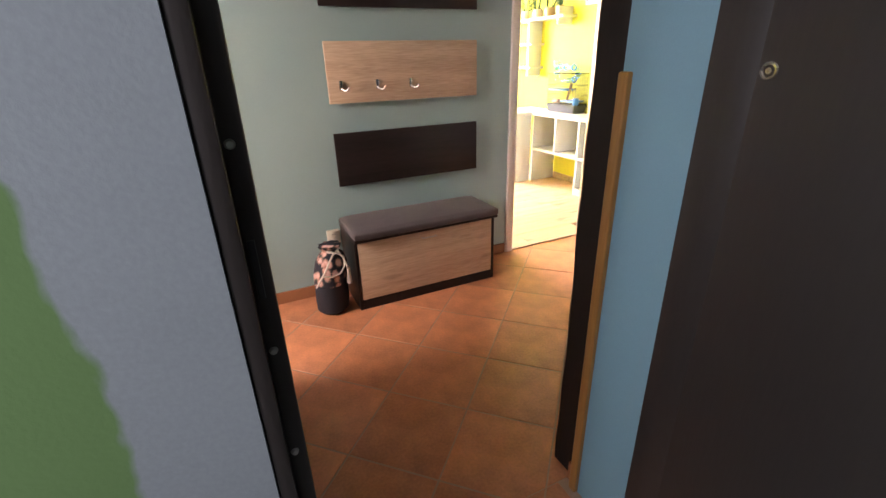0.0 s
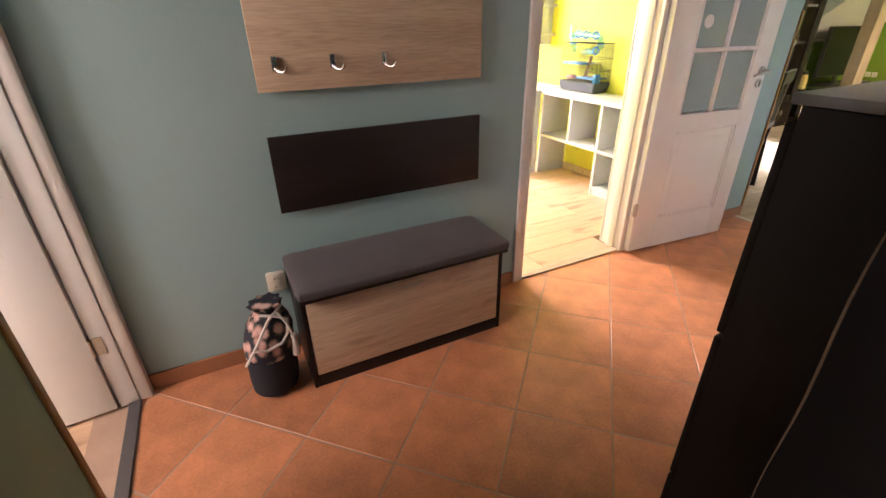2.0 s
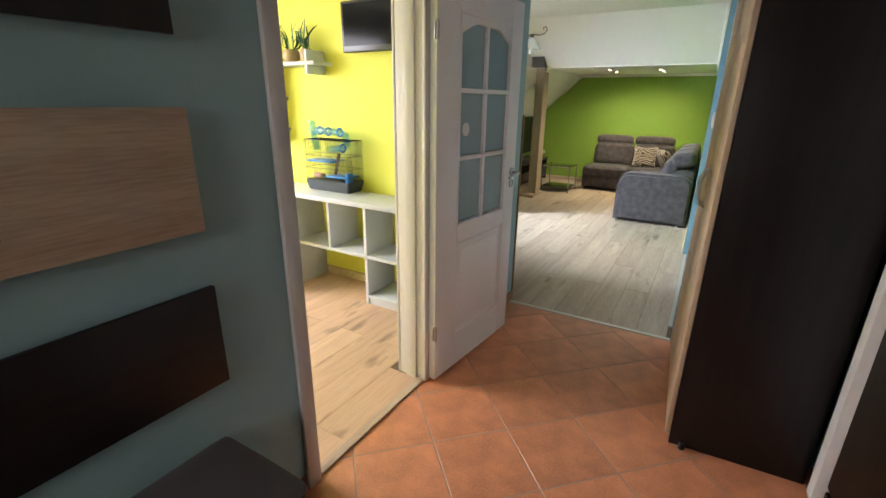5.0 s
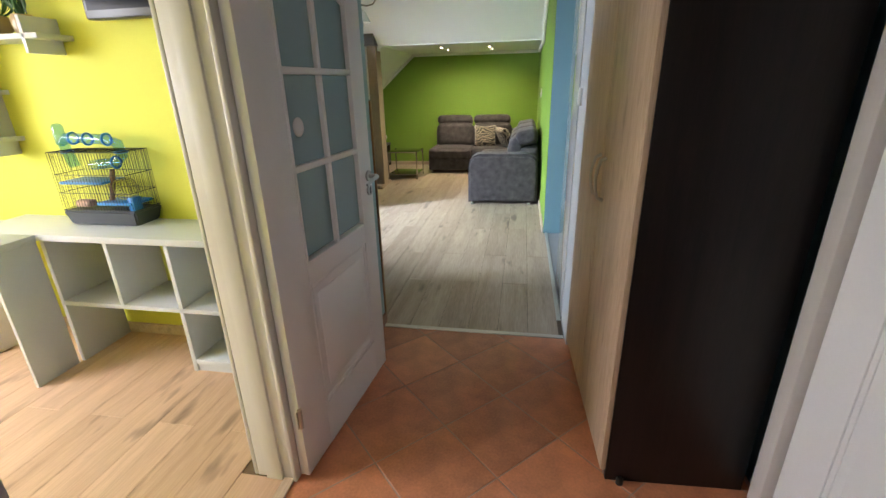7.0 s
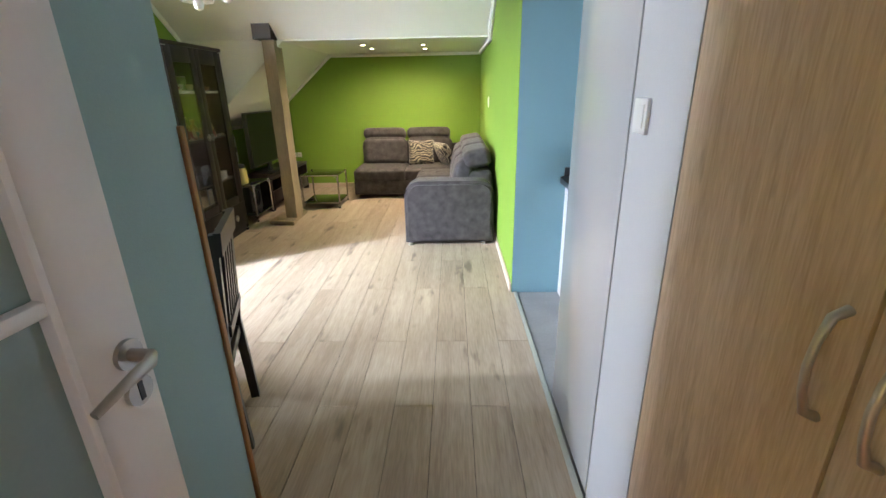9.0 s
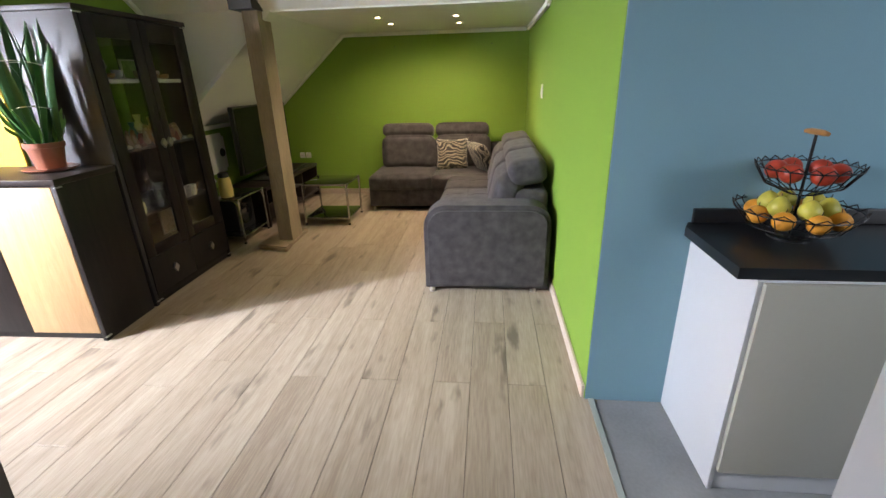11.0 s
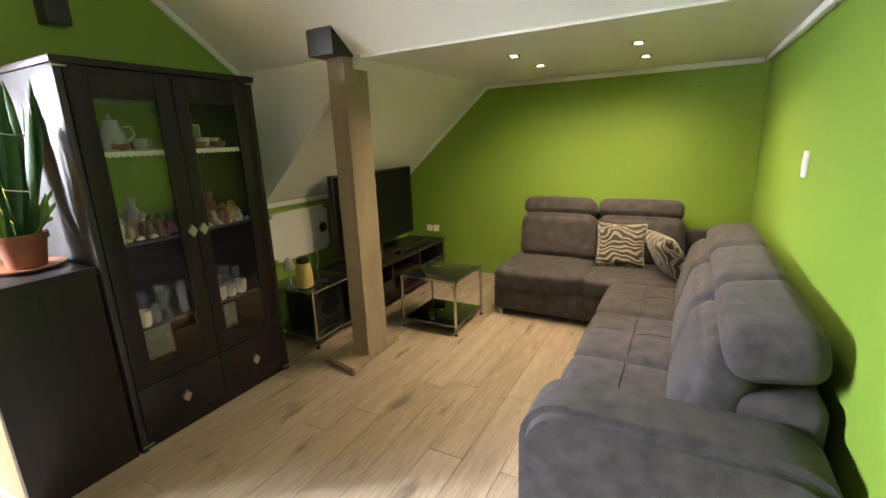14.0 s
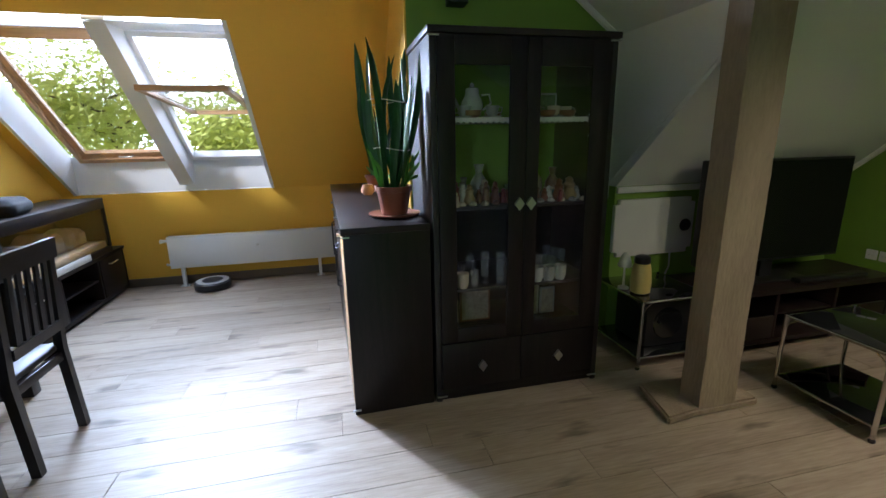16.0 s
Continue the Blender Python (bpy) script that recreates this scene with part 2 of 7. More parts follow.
PILLAR = mat("beige_plastered_timber", (0.29, 0.225, 0.155), 0.9, 0.28, 7.0, 1.0, 70, stretch=(1, 1, 0.25))
SOFA = mat("grey_brown_velour", (0.040, 0.034, 0.036), 0.85, 0.8, 13.0, 0.35, 260, sheen=0.07, fine=0.5)
SEATFAB = mat("grey_brown_bench_fabric", (0.080, 0.066, 0.069), 0.9, 0.22, 6.0, 0.3, 300, sheen=0.1)
CHROME = mat("brushed_chrome", (0.62, 0.61, 0.59), 0.22, 0.05, 6.0, metal=1.0)
NICKEL = mat("satin_nickel", (0.50, 0.49, 0.46), 0.34, 0.06, 6.0, metal=1.0)
BLACKGL = mat("black_glass", (0.010, 0.011, 0.012), 0.04, 0.05, 2.0, coat=0.6)
BLACKPL = mat("black_plastic", (0.014, 0.014, 0.015), 0.35, 0.1, 5.0, 0.03, 120)
SCREEN = mat("dark_tv_screen", (0.006, 0.006, 0.007), 0.12, 0.05, 2.0)
WHITEPL = mat("white_plastic", (0.72, 0.71, 0.68), 0.35, 0.03, 5.0)
CREAMPL = mat("cream_plastic", (0.62, 0.57, 0.46), 0.4, 0.05, 5.0)
FROST = mat("frosted_green_glass", (0.24, 0.345, 0.335), 0.22, 0.05, 1.5, 0.05, 120)
CLEAR = glass("clear_glass")
BLUECLEAR = glass("blue_clear_plastic", (0.55, 0.75, 0.98), 0.05)
BLUEPL = mat("bright_blue_plastic", (0.02, 0.19, 0.55), 0.3, 0.06, 5.0)
MIRROR = mat("mirror_glass", (0.86, 0.88, 0.88), 0.0, 0.0, 1.0, metal=1.0)
TERRA = mat("brown_terracotta_pot", (0.22, 0.07, 0.035), 0.5, 0.12, 6.0, 0.05, 80)
LEAF = mat("dark_green_leaf", (0.022, 0.085, 0.018), 0.4, 0.35, 9.0, 0.05, 50)
SOIL = mat("potting_soil", (0.035, 0.024, 0.016), 0.95, 0.3, 20, 0.8, 150)
SCREEN.node_tree.nodes["Principled BSDF"].inputs["Specular IOR Level"].default_value = 0.15
BLACKBOARD = mat("black_brown_board", (0.014, 0.0095, 0.0085), 0.55, 0.35, 5.0, 0.1, 70, stretch=(1, 1, 0.3))
BLACKBOARD.node_tree.nodes["Principled BSDF"].inputs["Specular IOR Level"].default_value = 0.25
PORC = mat("white_porcelain", (0.48, 0.47, 0.43), 0.15, 0.03, 5.0)
TREELEAF = mat("tree_foliage", (0.24, 0.26, 0.06), 0.6, 0.45, 2.0)
_n, _l = TREELEAF.node_tree.nodes, TREELEAF.node_tree.links
_tr, _mx = _n.new("ShaderNodeBsdfTranslucent"), _n.new("ShaderNodeMixShader")
_tr.inputs[0].default_value = (0.80, 0.82, 0.28, 1)
_mx.inputs[0].default_value = 0.75
_l.new(_n["Principled BSDF"].outputs[0], _mx.inputs[1])
_l.new(_tr.outputs[0], _mx.inputs[2])
_l.new(_mx.outputs[0], _n["Material Output"].inputs[0])
BARK = mat("tree_bark", (0.09, 0.065, 0.045), 0.9, 0.3, 8.0, 0.6, 60)
PINE = wood("lacquered_pine_window", (0.58, 0.36, 0.18), (0.42, 0.24, 0.11), 0.35, 0, 1.2, island=0.1)
REVEAL = mat("white_reveal_board", (0.76, 0.78, 0.80), 0.5, 0.03, 2.0)


# ---------------------------------------------------------------- mesh helpers
def box(bm, x0, x1, y0, y1, z0, z1, bevel=0.0, seg=2):
    m = Matrix.LocRotScale(((x0 + x1) / 2, (y0 + y1) / 2, (z0 + z1) / 2), None, (abs(x1 - x0), abs(y1 - y0), abs(z1 - z0)))
    vs = bmesh.ops.create_cube(bm, size=1, matrix=m)["verts"]
    if bevel:
        es = list({e for v in vs for e in v.link_edges})
        bmesh.ops.bevel(bm, geom=es, offset=bevel, segments=seg, affect="EDGES", profile=0.5)


def tube(bm, pts, r, seg=10, cap=True):
    """A round bar along points; r is one radius or one for each point."""
    pts = [Vector(p) for p in pts]
    rs = r if isinstance(r, (list, tuple)) else [r] * len(pts)
    rings, side = [], None
    for i, p in enumerate(pts):
        d = (pts[min(i + 1, len(pts) - 1)] - pts[max(i - 1, 0)]).normalized()
        if side is None:
            side = d.orthogonal().normalized()
        side = (side - d * side.dot(d)).normalized()
        up = d.cross(side)
        rings.append([bm.verts.new(p + rs[i] * (math.cos(a) * side + math.sin(a) * up)) for a in (2 * math.pi * k / seg for k in range(seg))])
    for a, b in zip(rings, rings[1:]):
        for k in range(seg):
            bm.faces.new((a[k], a[(k + 1) % seg], b[(k + 1) % seg], b[k]))
    if cap:
        bm.faces.new(rings[0][::-1])
        bm.faces.new(rings[-1])


def lathe(bm, profile, seg=20, at=(0, 0, 0)):
    """A turned body: (radius, height) from below upwards."""
    rings = [[bm.verts.new((at[0] + r * math.cos(2 * math.pi * k / seg), at[1] + r * math.sin(2 * math.pi * k / seg), at[2] + z)) for k in range(seg)] for r, z in profile]
    for a, b in zip(rings, rings[1:]):
        for k in range(seg):
            bm.faces.new((a[k], a[(k + 1) % seg], b[(k + 1) % seg], b[k]))
    bm.faces.new(rings[0][::-1])
    bm.faces.new(rings[-1])


def prism(bm, poly, axis, a, b):
    """A flat outline (two coordinates, the axis left out) drawn out along an axis from a to b."""
    def at(p, v):
        q = list(p)
        q.insert(axis, v)
        return q
    lo, hi = [bm.verts.new(at(p, a)) for p in poly], [bm.verts.new(at(p, b)) for p in poly]
    n = len(poly)
    for k in range(n):
        bm.faces.new((lo[k], lo[(k + 1) % n], hi[(k + 1) % n], hi[k]))
    bm.faces.new(lo[::-1])
    bm.faces.new(hi)
    bmesh.ops.recalc_face_normals(bm, faces=bm.faces[:])


def cushion(bm, x0, x1, y0, y1, z0, z1, r=0.05, puff=0.02, cuts=9, m=None, tuft=()):
    """An upholstered block with rounded edges, a crowned top and buttoned dips."""
    size = Vector((x1 - x0, y1 - y0, z1 - z0)) / 2
    mid = Vector((x0 + x1, y0 + y1, z0 + z1)) / 2
    r = min(r, *[s * 0.98 for s in size])
    tmp = bmesh.new()
    bmesh.ops.create_cube(tmp, size=2)
    bmesh.ops.subdivide_edges(tmp, edges=tmp.edges[:], cuts=cuts, use_grid_fill=True)
    vs = tmp.verts[:]
    for v in vs:
        p = v.co.copy()
        q = Vector([math.copysign(abs(c) ** 0.6, c) * s for c, s in zip(p, size)])
        core = Vector([max(-(s - r), min(s - r, c)) for c, s in zip(q, size)])
        d = q - core
        w = core + (d.normalized() * r if d.length > 1e-6 else d)
        w.z += puff * (1 - p.x**2) * (1 - p.y**2) * p.z
        w.y += 0.5 * puff * (1 - p.x**2) * (1 - p.z**2) * p.y
        w.x += 0.5 * puff * (1 - p.z**2) * (1 - p.y**2) * p.x
        w += mid
        for tx, ty, deep, wide in tuft:
            if p.z > 0.5:
                w.z -= deep * math.exp(-((w.x - tx) ** 2 + (w.y - ty) ** 2) / wide**2)
        v.co = m @ w if m else w
    tmp.verts.index_update()
    made = [bm.verts.new(v.co) for v in tmp.verts]
    for f in tmp.faces:
        bm.faces.new([made[v.index] for v in f.verts])
    tmp.free()


def link(name, bm, material, smooth=40.0):
    me = bpy.data.meshes.new(name)
    bm.normal_update()
    bm.to_mesh(me)
    bm.free()
    for mm in material if isinstance(material, (list, tuple)) else (material,):
        me.materials.append(mm)
    if smooth:
        me.polygons.foreach_set("use_smooth", [True] * len(me.polygons))
        me.set_sharp_from_angle(angle=radians(smooth))
    return new(name, me)


def part(name, bm, material, parent, label="", smooth=40.0):
    """A part, drawn in metres of the world and hung under its thing."""
    ob = link(name, bm, material, smooth)
    ob.parent = parent
    top = parent.parent or parent
    if parent.parent is None:
        ob.matrix_parent_inverse = top.matrix_basis.inverted() if top.type == "EMPTY" and top.get("world") else Matrix()
    return tagged(ob, label)


def thing(name, at, rz, label, category, group=""):
    ob = new(name)
    ob.matrix_basis = pose(*at, 0, 0, rz)
    ob.empty_display_size = 0.1
    return tagged(ob, label, category, group)


def fixed(name, at, label, category, group="", kind=""):
    """A thing that stands once: its parts are drawn in metres of the world."""
    ob = thing(name, at, 0, label, category, group)
    ob["world"] = 1
    return tagged(ob, kind=kind)


def setting(name, bm, material, label, category="wall", smooth=0):
    return tagged(link(name, bm, material, smooth), label, category, kind="structure")


def boxes(*list_of):
    bm = bmesh.new()
    for b in list_of:
        box(bm, *b)
    return bm


def solid(name, material, parent, *b, bevel=0.003, label=""):
    bm = bmesh.new()
    box(bm, *b, bevel=bevel)
    return part(name, bm, material, parent, label)


# ---------------------------------------------------------------- the shell
H_HALL, H_LIV, LOW = 2.55, 2.62, 2.03
SLOPE = 0.874
Y_KNEE, Z_KNEE = 8.25, 0.96
ROOF_Y = Y_KNEE - (H_LIV - Z_KNEE) / SLOPE

# hall: bench wall with the opening to the child's room
setting("wall_north", boxes((0.60, 2.79, 3.72, 3.88, 0, H_HALL), (2.79, 3.67, 3.72, 3.88, 2.06, H_HALL), (3.67, 4.93, 3.72, 3.88, 0, H_HALL)), TEAL, "grey-teal painted hall wall with a doorway to a yellow room")
# hall: west side, a thick pier with the mirror and a set-back doorway
setting("wall_west_pier", boxes((0.55, 0.99, 1.76, 2.81, 0, H_HALL)), OLIVE, "olive-green painted wall pier in the entrance")
setting("wall_west", boxes((0.72, 0.88, 2.811, 2.90, 0, H_HALL), (0.72, 0.88, 2.90, 3.703, 2.06, H_HALL), (0.72, 0.88, 3.703, 3.72, 0, H_HALL)), TEAL, "grey-teal painted wall around a white inner door")
# hall: south side
setting("wall_south", boxes((1.853, 2.95, 1.676, 1.9005, 0, H_HALL), (1.876, 2.95, 1.9005, 1.92, 0, H_HALL), (2.95, 3.80, 1.76, 1.92, 2.06, H_HALL), (3.80, 4.90, 1.76, 1.92, 0, H_HALL)), BLUE, "blue painted hall wall with a white door")
setting("wall_entrance", boxes((-0.6, 0.979, 1.545, 1.759, 0, H_HALL), (1.86, 2.9, 1.58, 1.675, 0, H_HALL), (0.979, 1.86, 1.60, 1.6755, 2.10, H_HALL)), flaked_plaster(), "bare grey plaster wall with remains of green paint")
setting("wall_stairwell", boxes((-0.7, -0.6, -1.7, 1.759, 0, H_HALL), (2.9, 3.0, -1.7, 1.759, 0, H_HALL), (-0.6, 2.9, -1.7, -1.6, 0, H_HALL)), PLASTER, "plain plaster stairwell wall")
setting("floor_stairwell", boxes((-0.7, 3.0, -1.7, 1.76, -0.2, -0.01)), STONE, "grey stairwell floor", "floor")
setting("ceiling_hall", boxes((-0.7, 4.93, -1.7, 3.88, H_HALL, H_HALL + 0.1)), CEIL, "white hall ceiling", "ceiling")
# hall and living room: piece of white wall between wardrobe and kitchen front
setting("wall_kitchen_pier", boxes((4.805, 5.112, 1.92, 2.548, 0, H_LIV)), mat("white_wall_paint", (0.50, 0.50, 0.51), 0.6, 0.04, 1.5, 0.1, 200), "white painted wall pier with a light switch")
setting("wall_hall_end", boxes((4.79, 5.0, 1.92, 2.45, H_HALL, H_LIV), (4.79, 4.93, 2.553, 3.72, H_HALL, H_LIV + 0.1)), CEIL, "white band of wall above the passage")

# living room
setting("wall_south_living", boxes((6.96, 11.10, 2.45, 2.60, 0, H_LIV)), LIME, "lime-green painted living room wall")
setting("wall_kitchen_end", boxes((6.964, 7.10, 0.2, 2.449, 0, H_LIV), (6.955, 6.962, 0.2, 2.597, 0, H_LIV)), BLUE, "blue painted kitchen wall")
setting("wall_east", boxes((11.10, 11.25, 2.45, 6.10, 0, H_LIV)), LIME, "lime-green end wall of the living room")
setting("wall_green_back", boxes((7.752, 9.13, 6.05, 6.20, 0, H_LIV)), LIME, "lime-green painted wall behind the glass cabinet")
bm = boxes((9.13, 11.10, 5.95, 6.10, 0, 1.09))
setting("wall_knee", bm, LIME, "low lime-green knee wall under the roof slope")
def under_roof(y0):
    return [(y0, 0), (8.4, 0), (8.4, Z_KNEE + (Y_KNEE - 8.4) * SLOPE + 0.07), (ROOF_Y, H_LIV + 0.07), (y0, H_LIV + 0.07)]


bm = bmesh.new()
prism(bm, under_roof(6.05), 0, 7.74, 7.751)
prism(bm, under_roof(6.201), 0, 7.751, 7.90)
setting("wall_yellow_side", bm, OCHRE, "ochre yellow side wall of the window bay")
bm = bmesh.new()
prism(bm, under_roof(3.88), 0, 4.60, 4.72)
setting("wall_yellow_west", bm, OCHRE, "ochre yellow partition wall")
setting("wall_yellow_end", boxes((4.72, 4.93, 3.881, 4.02, 0, H_LIV)), TEAL, "teal end of the partition wall")
setting("wall_yellow_knee", boxes((4.60, 7.90, Y_KNEE, Y_KNEE + 0.15, 0, Z_KNEE)), OCHRE, "ochre yellow knee wall under the roof windows")


def slope_z(y):
    return Z_KNEE + (Y_KNEE - y) * SLOPE


# yellow roof slope with the hole for both roof windows
REC_X0, REC_X1, REC_Z0, REC_Z1 = 4.86, 6.62, 0.962, 2.20
REC_Y1 = Y_KNEE - (REC_Z1 - Z_KNEE) / SLOPE
bm = bmesh.new()
up = 0.08
def slope_slab(bm, x0, x1, y0, y1):
    prism(bm, [(y0, slope_z(y0)), (y1, slope_z(y1)), (y1, slope_z(y1) + up), (y0, slope_z(y0) + up)], 0, x0, x1)
slope_slab(bm, 4.725, REC_X0 - 0.031, ROOF_Y, Y_KNEE + 0.1)
slope_slab(bm, REC_X1 + 0.031, 7.738, ROOF_Y, Y_KNEE + 0.1)
slope_slab(bm, REC_X0 - 0.031, REC_X1 + 0.031, ROOF_Y, REC_Y1 - 0.031)
setting("wall_yellow_slope", bm, OCHRE, "ochre yellow sloping ceiling with a recess for the roof windows", "sloping wall")

setting("ceiling_living", boxes((4.60, 8.35, 2.45, ROOF_Y, H_LIV, H_LIV + 0.1), (4.60, 4.93, 2.45, 2.553, H_LIV - 0.001, H_LIV + 0.1)), CEIL, "white living room ceiling", "ceiling")
bm = bmesh.new()
prism(bm, [(9.15, LOW), (8.35, H_LIV), (8.35, H_LIV + 0.1), (9.15, H_LIV + 0.1)], 1, 2.60, 6.05)
setting("ceiling_slope_west", bm, CEIL, "white sloping ceiling above the pillar", "ceiling")
bm = bmesh.new()
prism(bm, [(2.60, LOW), (4.90, LOW), (5.95, 1.09), (6.10, 1.09), (6.10, H_LIV), (2.60, H_LIV)], 0, 9.131, 11.10)
setting("ceiling_low", bm, CEIL, "low white ceiling with a roof slope down to the knee wall", "ceiling")
bm = bmesh.new()
prism(bm, [(4.90, LOW + 0.001), (6.05, 1.09), (6.05, 2.3), (4.9, 2.2)], 0, 9.124, 9.1305)
setting("ceiling_cheek", bm, CEIL, "white triangular cheek beside the roof slope", "ceiling")

# white cornices
bm = bmesh.new()
box(bm, 11.06, 11.099, 2.64, 4.9, LOW - 0.045, LOW - 0.001, bevel=0.012)
box(bm, 9.15, 11.06, 2.601, 2.64, LOW - 0.045, LOW - 0.001, bevel=0.012)
tube(bm, [(11.085, 4.89, LOW - 0.02), (11.085, 5.95, 1.085)], 0.022, 8)
tube(bm, [(9.15, 2.62, LOW - 0.01), (8.35, 2.62, H_LIV - 0.02)], 0.026, 8)
box(bm, 6.97, 8.36, 2.601, 2.64, H_LIV - 0.045, H_LIV - 0.001, bevel=0.012)
tube(bm, [(9.12, 6.035, 2.05), (8.36, 6.035, H_LIV - 0.02)], 0.026, 8)
box(bm, 9.135, 11.06, 5.925, 5.949, 1.045, 1.088, bevel=0.006)
box(bm, 9.10, 9.13, 6.02, 6.049, 1.0, 2.05, bevel=0.006)
setting("trim_cornice", bm, mat("white_cornice", (0.76, 0.76, 0.72), 0.7, 0.03), "white cornice along wall and ceiling", "cornice", 40)

# child's room shell
setting("wall_child_room", boxes((4.594, 4.599, 3.88, 7.2, 0, H_HALL), (1.7, 4.594, 7.2, 7.3, 0, 0.9), (1.7, 2.0, 7.2, 7.3, 0.9, H_HALL), (3.5, 4.594, 7.2, 7.3, 0.9, H_HALL), (2.0, 3.5, 7.2, 7.3, 2.3, H_HALL), (1.6, 1.7, 3.88, 7.3, 0, H_HALL)), LEMON, "lemon yellow wall of the child's room")
setting("ceiling_child_room", boxes((1.6, 4.6, 3.88, 7.3, H_HALL, H_HALL + 0.1)), CEIL, "white ceiling of the child's room", "ceiling")
# west room shell
setting("wall_west_room", boxes((-1.6, -1.5, 1.9, 4.6, 0, H_HALL), (-1.5, 0.72, 4.5, 4.6, 0, H_HALL), (-1.5, 0.55, 1.8, 1.9, 0, H_HALL), (0.60, 0.72, 3.88, 4.5, 0, H_HALL)), CEIL, "pale wall of the room behind the white door")
setting("ceiling_west_room", boxes((-1.6, 0.72, 1.8, 4.6, H_HALL, H_HALL + 0.1)), CEIL, "white ceiling of the room behind the white door", "ceiling")
# kitchen shell
setting("wall_kitchen", boxes((4.9, 7.1, 0.1, 0.2, 0, H_LIV), (4.79, 4.9, 0.1, 1.92, 0, H_LIV)), BLUE, "blue kitchen wall")
setting("ceiling_kitchen", boxes((4.79, 7.1, 0.1, 2.45, H_LIV, H_LIV + 0.1)), CEIL, "white kitchen ceiling", "ceiling")

# baseboards
setting("baseboard_hall", boxes((0.905, 1.53, 3.708, 3.719, 0, 0.075), (2.48, 2.765, 3.708, 3.719, 0, 0.075), (3.70, 4.925, 3.708, 3.719, 0, 0.075), (1.86, 2.94, 1.921, 1.932, 0, 0.075)), SKIRT, "terracotta tile skirting of the hall", "skirting")
bm = bmesh.new()
for b in ((6.985, 11.08, 2.601, 2.617, 0, 0.07), (11.083, 11.099, 2.62, 5.93, 0, 0.07), (6.965, 6.985, 2.60, 2.617, 0, 0.07), (9.15, 11.08, 5.933, 5.949, 0, 0.07), (7.93, 9.12, 6.033, 6.049, 0, 0.07), (4.721, 4.737, 4.03, 8.23, 0, 0.07)):
    box(bm, *b, bevel=0.004)
setting("baseboard_living", bm, BASEB, "pale wood baseboard of the living room", "baseboard")
bm = bmesh.new()
box(bm, 4.74, 7.735, Y_KNEE - 0.016, Y_KNEE - 0.001, 0, 0.085, bevel=0.004)
setting("baseboard_window_bay", bm, mat("grey_brown_baseboard", (0.16, 0.13, 0.105), 0.6, 0.15), "grey-brown baseboard under the radiator", "baseboard")
bm = bmesh.new()
box(bm, 4.578, 4.593, 3.9, 7.19, 0, 0.07, bevel=0.004)
box(bm, 3.70, 4.575, 3.881, 3.897, 0, 0.07, bevel=0.004)
setting("baseboard_child_room", bm, OAKX, "oak baseboard of the child's room", "baseboard")
# corner guards
for nm, b in (("trim_guard_east", (1.838, 1.862, 1.872, 1.902, 0, 1.335)), ("trim_guard_west", (0.982, 0.996, 2.795, 2.818, 0, 1.40)), ("trim_guard_living", (4.925, 4.945, 3.71, 3.74, 0, 1.42))):
    bm = bmesh.new()
    box(bm, *b, bevel=0.004)
    setting(nm, bm, GUARD, "varnished wooden corner strip on a wall edge", "corner strip")

# floors under the pieces
setting("floor_hall", boxes((0.72, 4.88, 1.66, 3.80, -0.2, -0.0016)), GROUT, "diagonal terracotta tile floor with pale joints", "floor")
setting("floor_living", boxes((4.88, 11.12, 2.553, 8.30, -0.2, -0.005), (4.60, 4.88, 3.88, 8.3, -0.2, -0.005)), mat("dark_floor_joint", (0.10, 0.075, 0.05), 0.9), "grey oak laminate floor with knots", "floor")
setting("floor_kitchen", boxes((4.88, 7.0, 0.1, 2.552, -0.2, -0.001)), STONE, "grey stone-look kitchen tile floor", "floor")
setting("floor_child_room", boxes((1.6, 4.6, 3.80, 7.3, -0.2, -0.005)), mat("brown_floor_joint", (0.16, 0.10, 0.05), 0.9), "honey oak laminate floor of the child's room", "floor")
setting("floor_west_room", boxes((-1.6, 0.72, 1.8, 4.6, -0.2, -0.001)), OAKFLOOR, "oak laminate floor of the room behind the white door", "floor")
bm = bmesh.new()
box(bm, 4.865, 4.90, 2.556, 3.715, -0.001, 0.006, bevel=0.002)
setting("trim_threshold_living", bm, mat("pale_metal_strip", (0.55, 0.52, 0.46), 0.4, 0.05, metal=0.6), "pale threshold strip between tiles and laminate", "threshold")
bm = bmesh.new()
box(bm, 5.09, 6.96, 2.556, 2.583, -0.001, 0.006, bevel=0.002)
setting("trim_threshold_kitchen", bm, mat("pale_green_metal_strip", (0.45, 0.47, 0.42), 0.4, 0.05, metal=0.5), "pale threshold strip along the kitchen floor", "threshold")
bm = bmesh.new()
box(bm, 2.823, 3.637, 3.715, 3.76, -0.001, 0.010, bevel=0.003)
setting("trim_threshold_child_room", bm, OAKX, "oak threshold strip of the child's room", "threshold")
bm = bmesh.new()
box(bm, 0.84, 0.885, 2.90, 3.657, -0.001, 0.010, bevel=0.003)
setting("trim_threshold_west", bm, mat("dark_metal_strip", (0.08, 0.075, 0.075), 0.45, 0.1), "dark threshold strip of the white door", "threshold")
# outside
bm = bmesh.new()
box(bm, -400, 400, 8.9, 800, -7.2, -7.0)
setting("ground", bm, mat("grass_ground", (0.06, 0.10, 0.03), 0.9, 0.3, 0.2), "green ground outside far below the windows", "ground")
SKYGLOW = glow("bright_hazy_sky", (0.90, 0.95, 1.0), 9.0)
bm = bmesh.new()
box(bm, -160, 170, 120, 121, -40, 150)
setting("backdrop", bm, SKYGLOW, "bright white hazy sky beyond the trees", "sky")


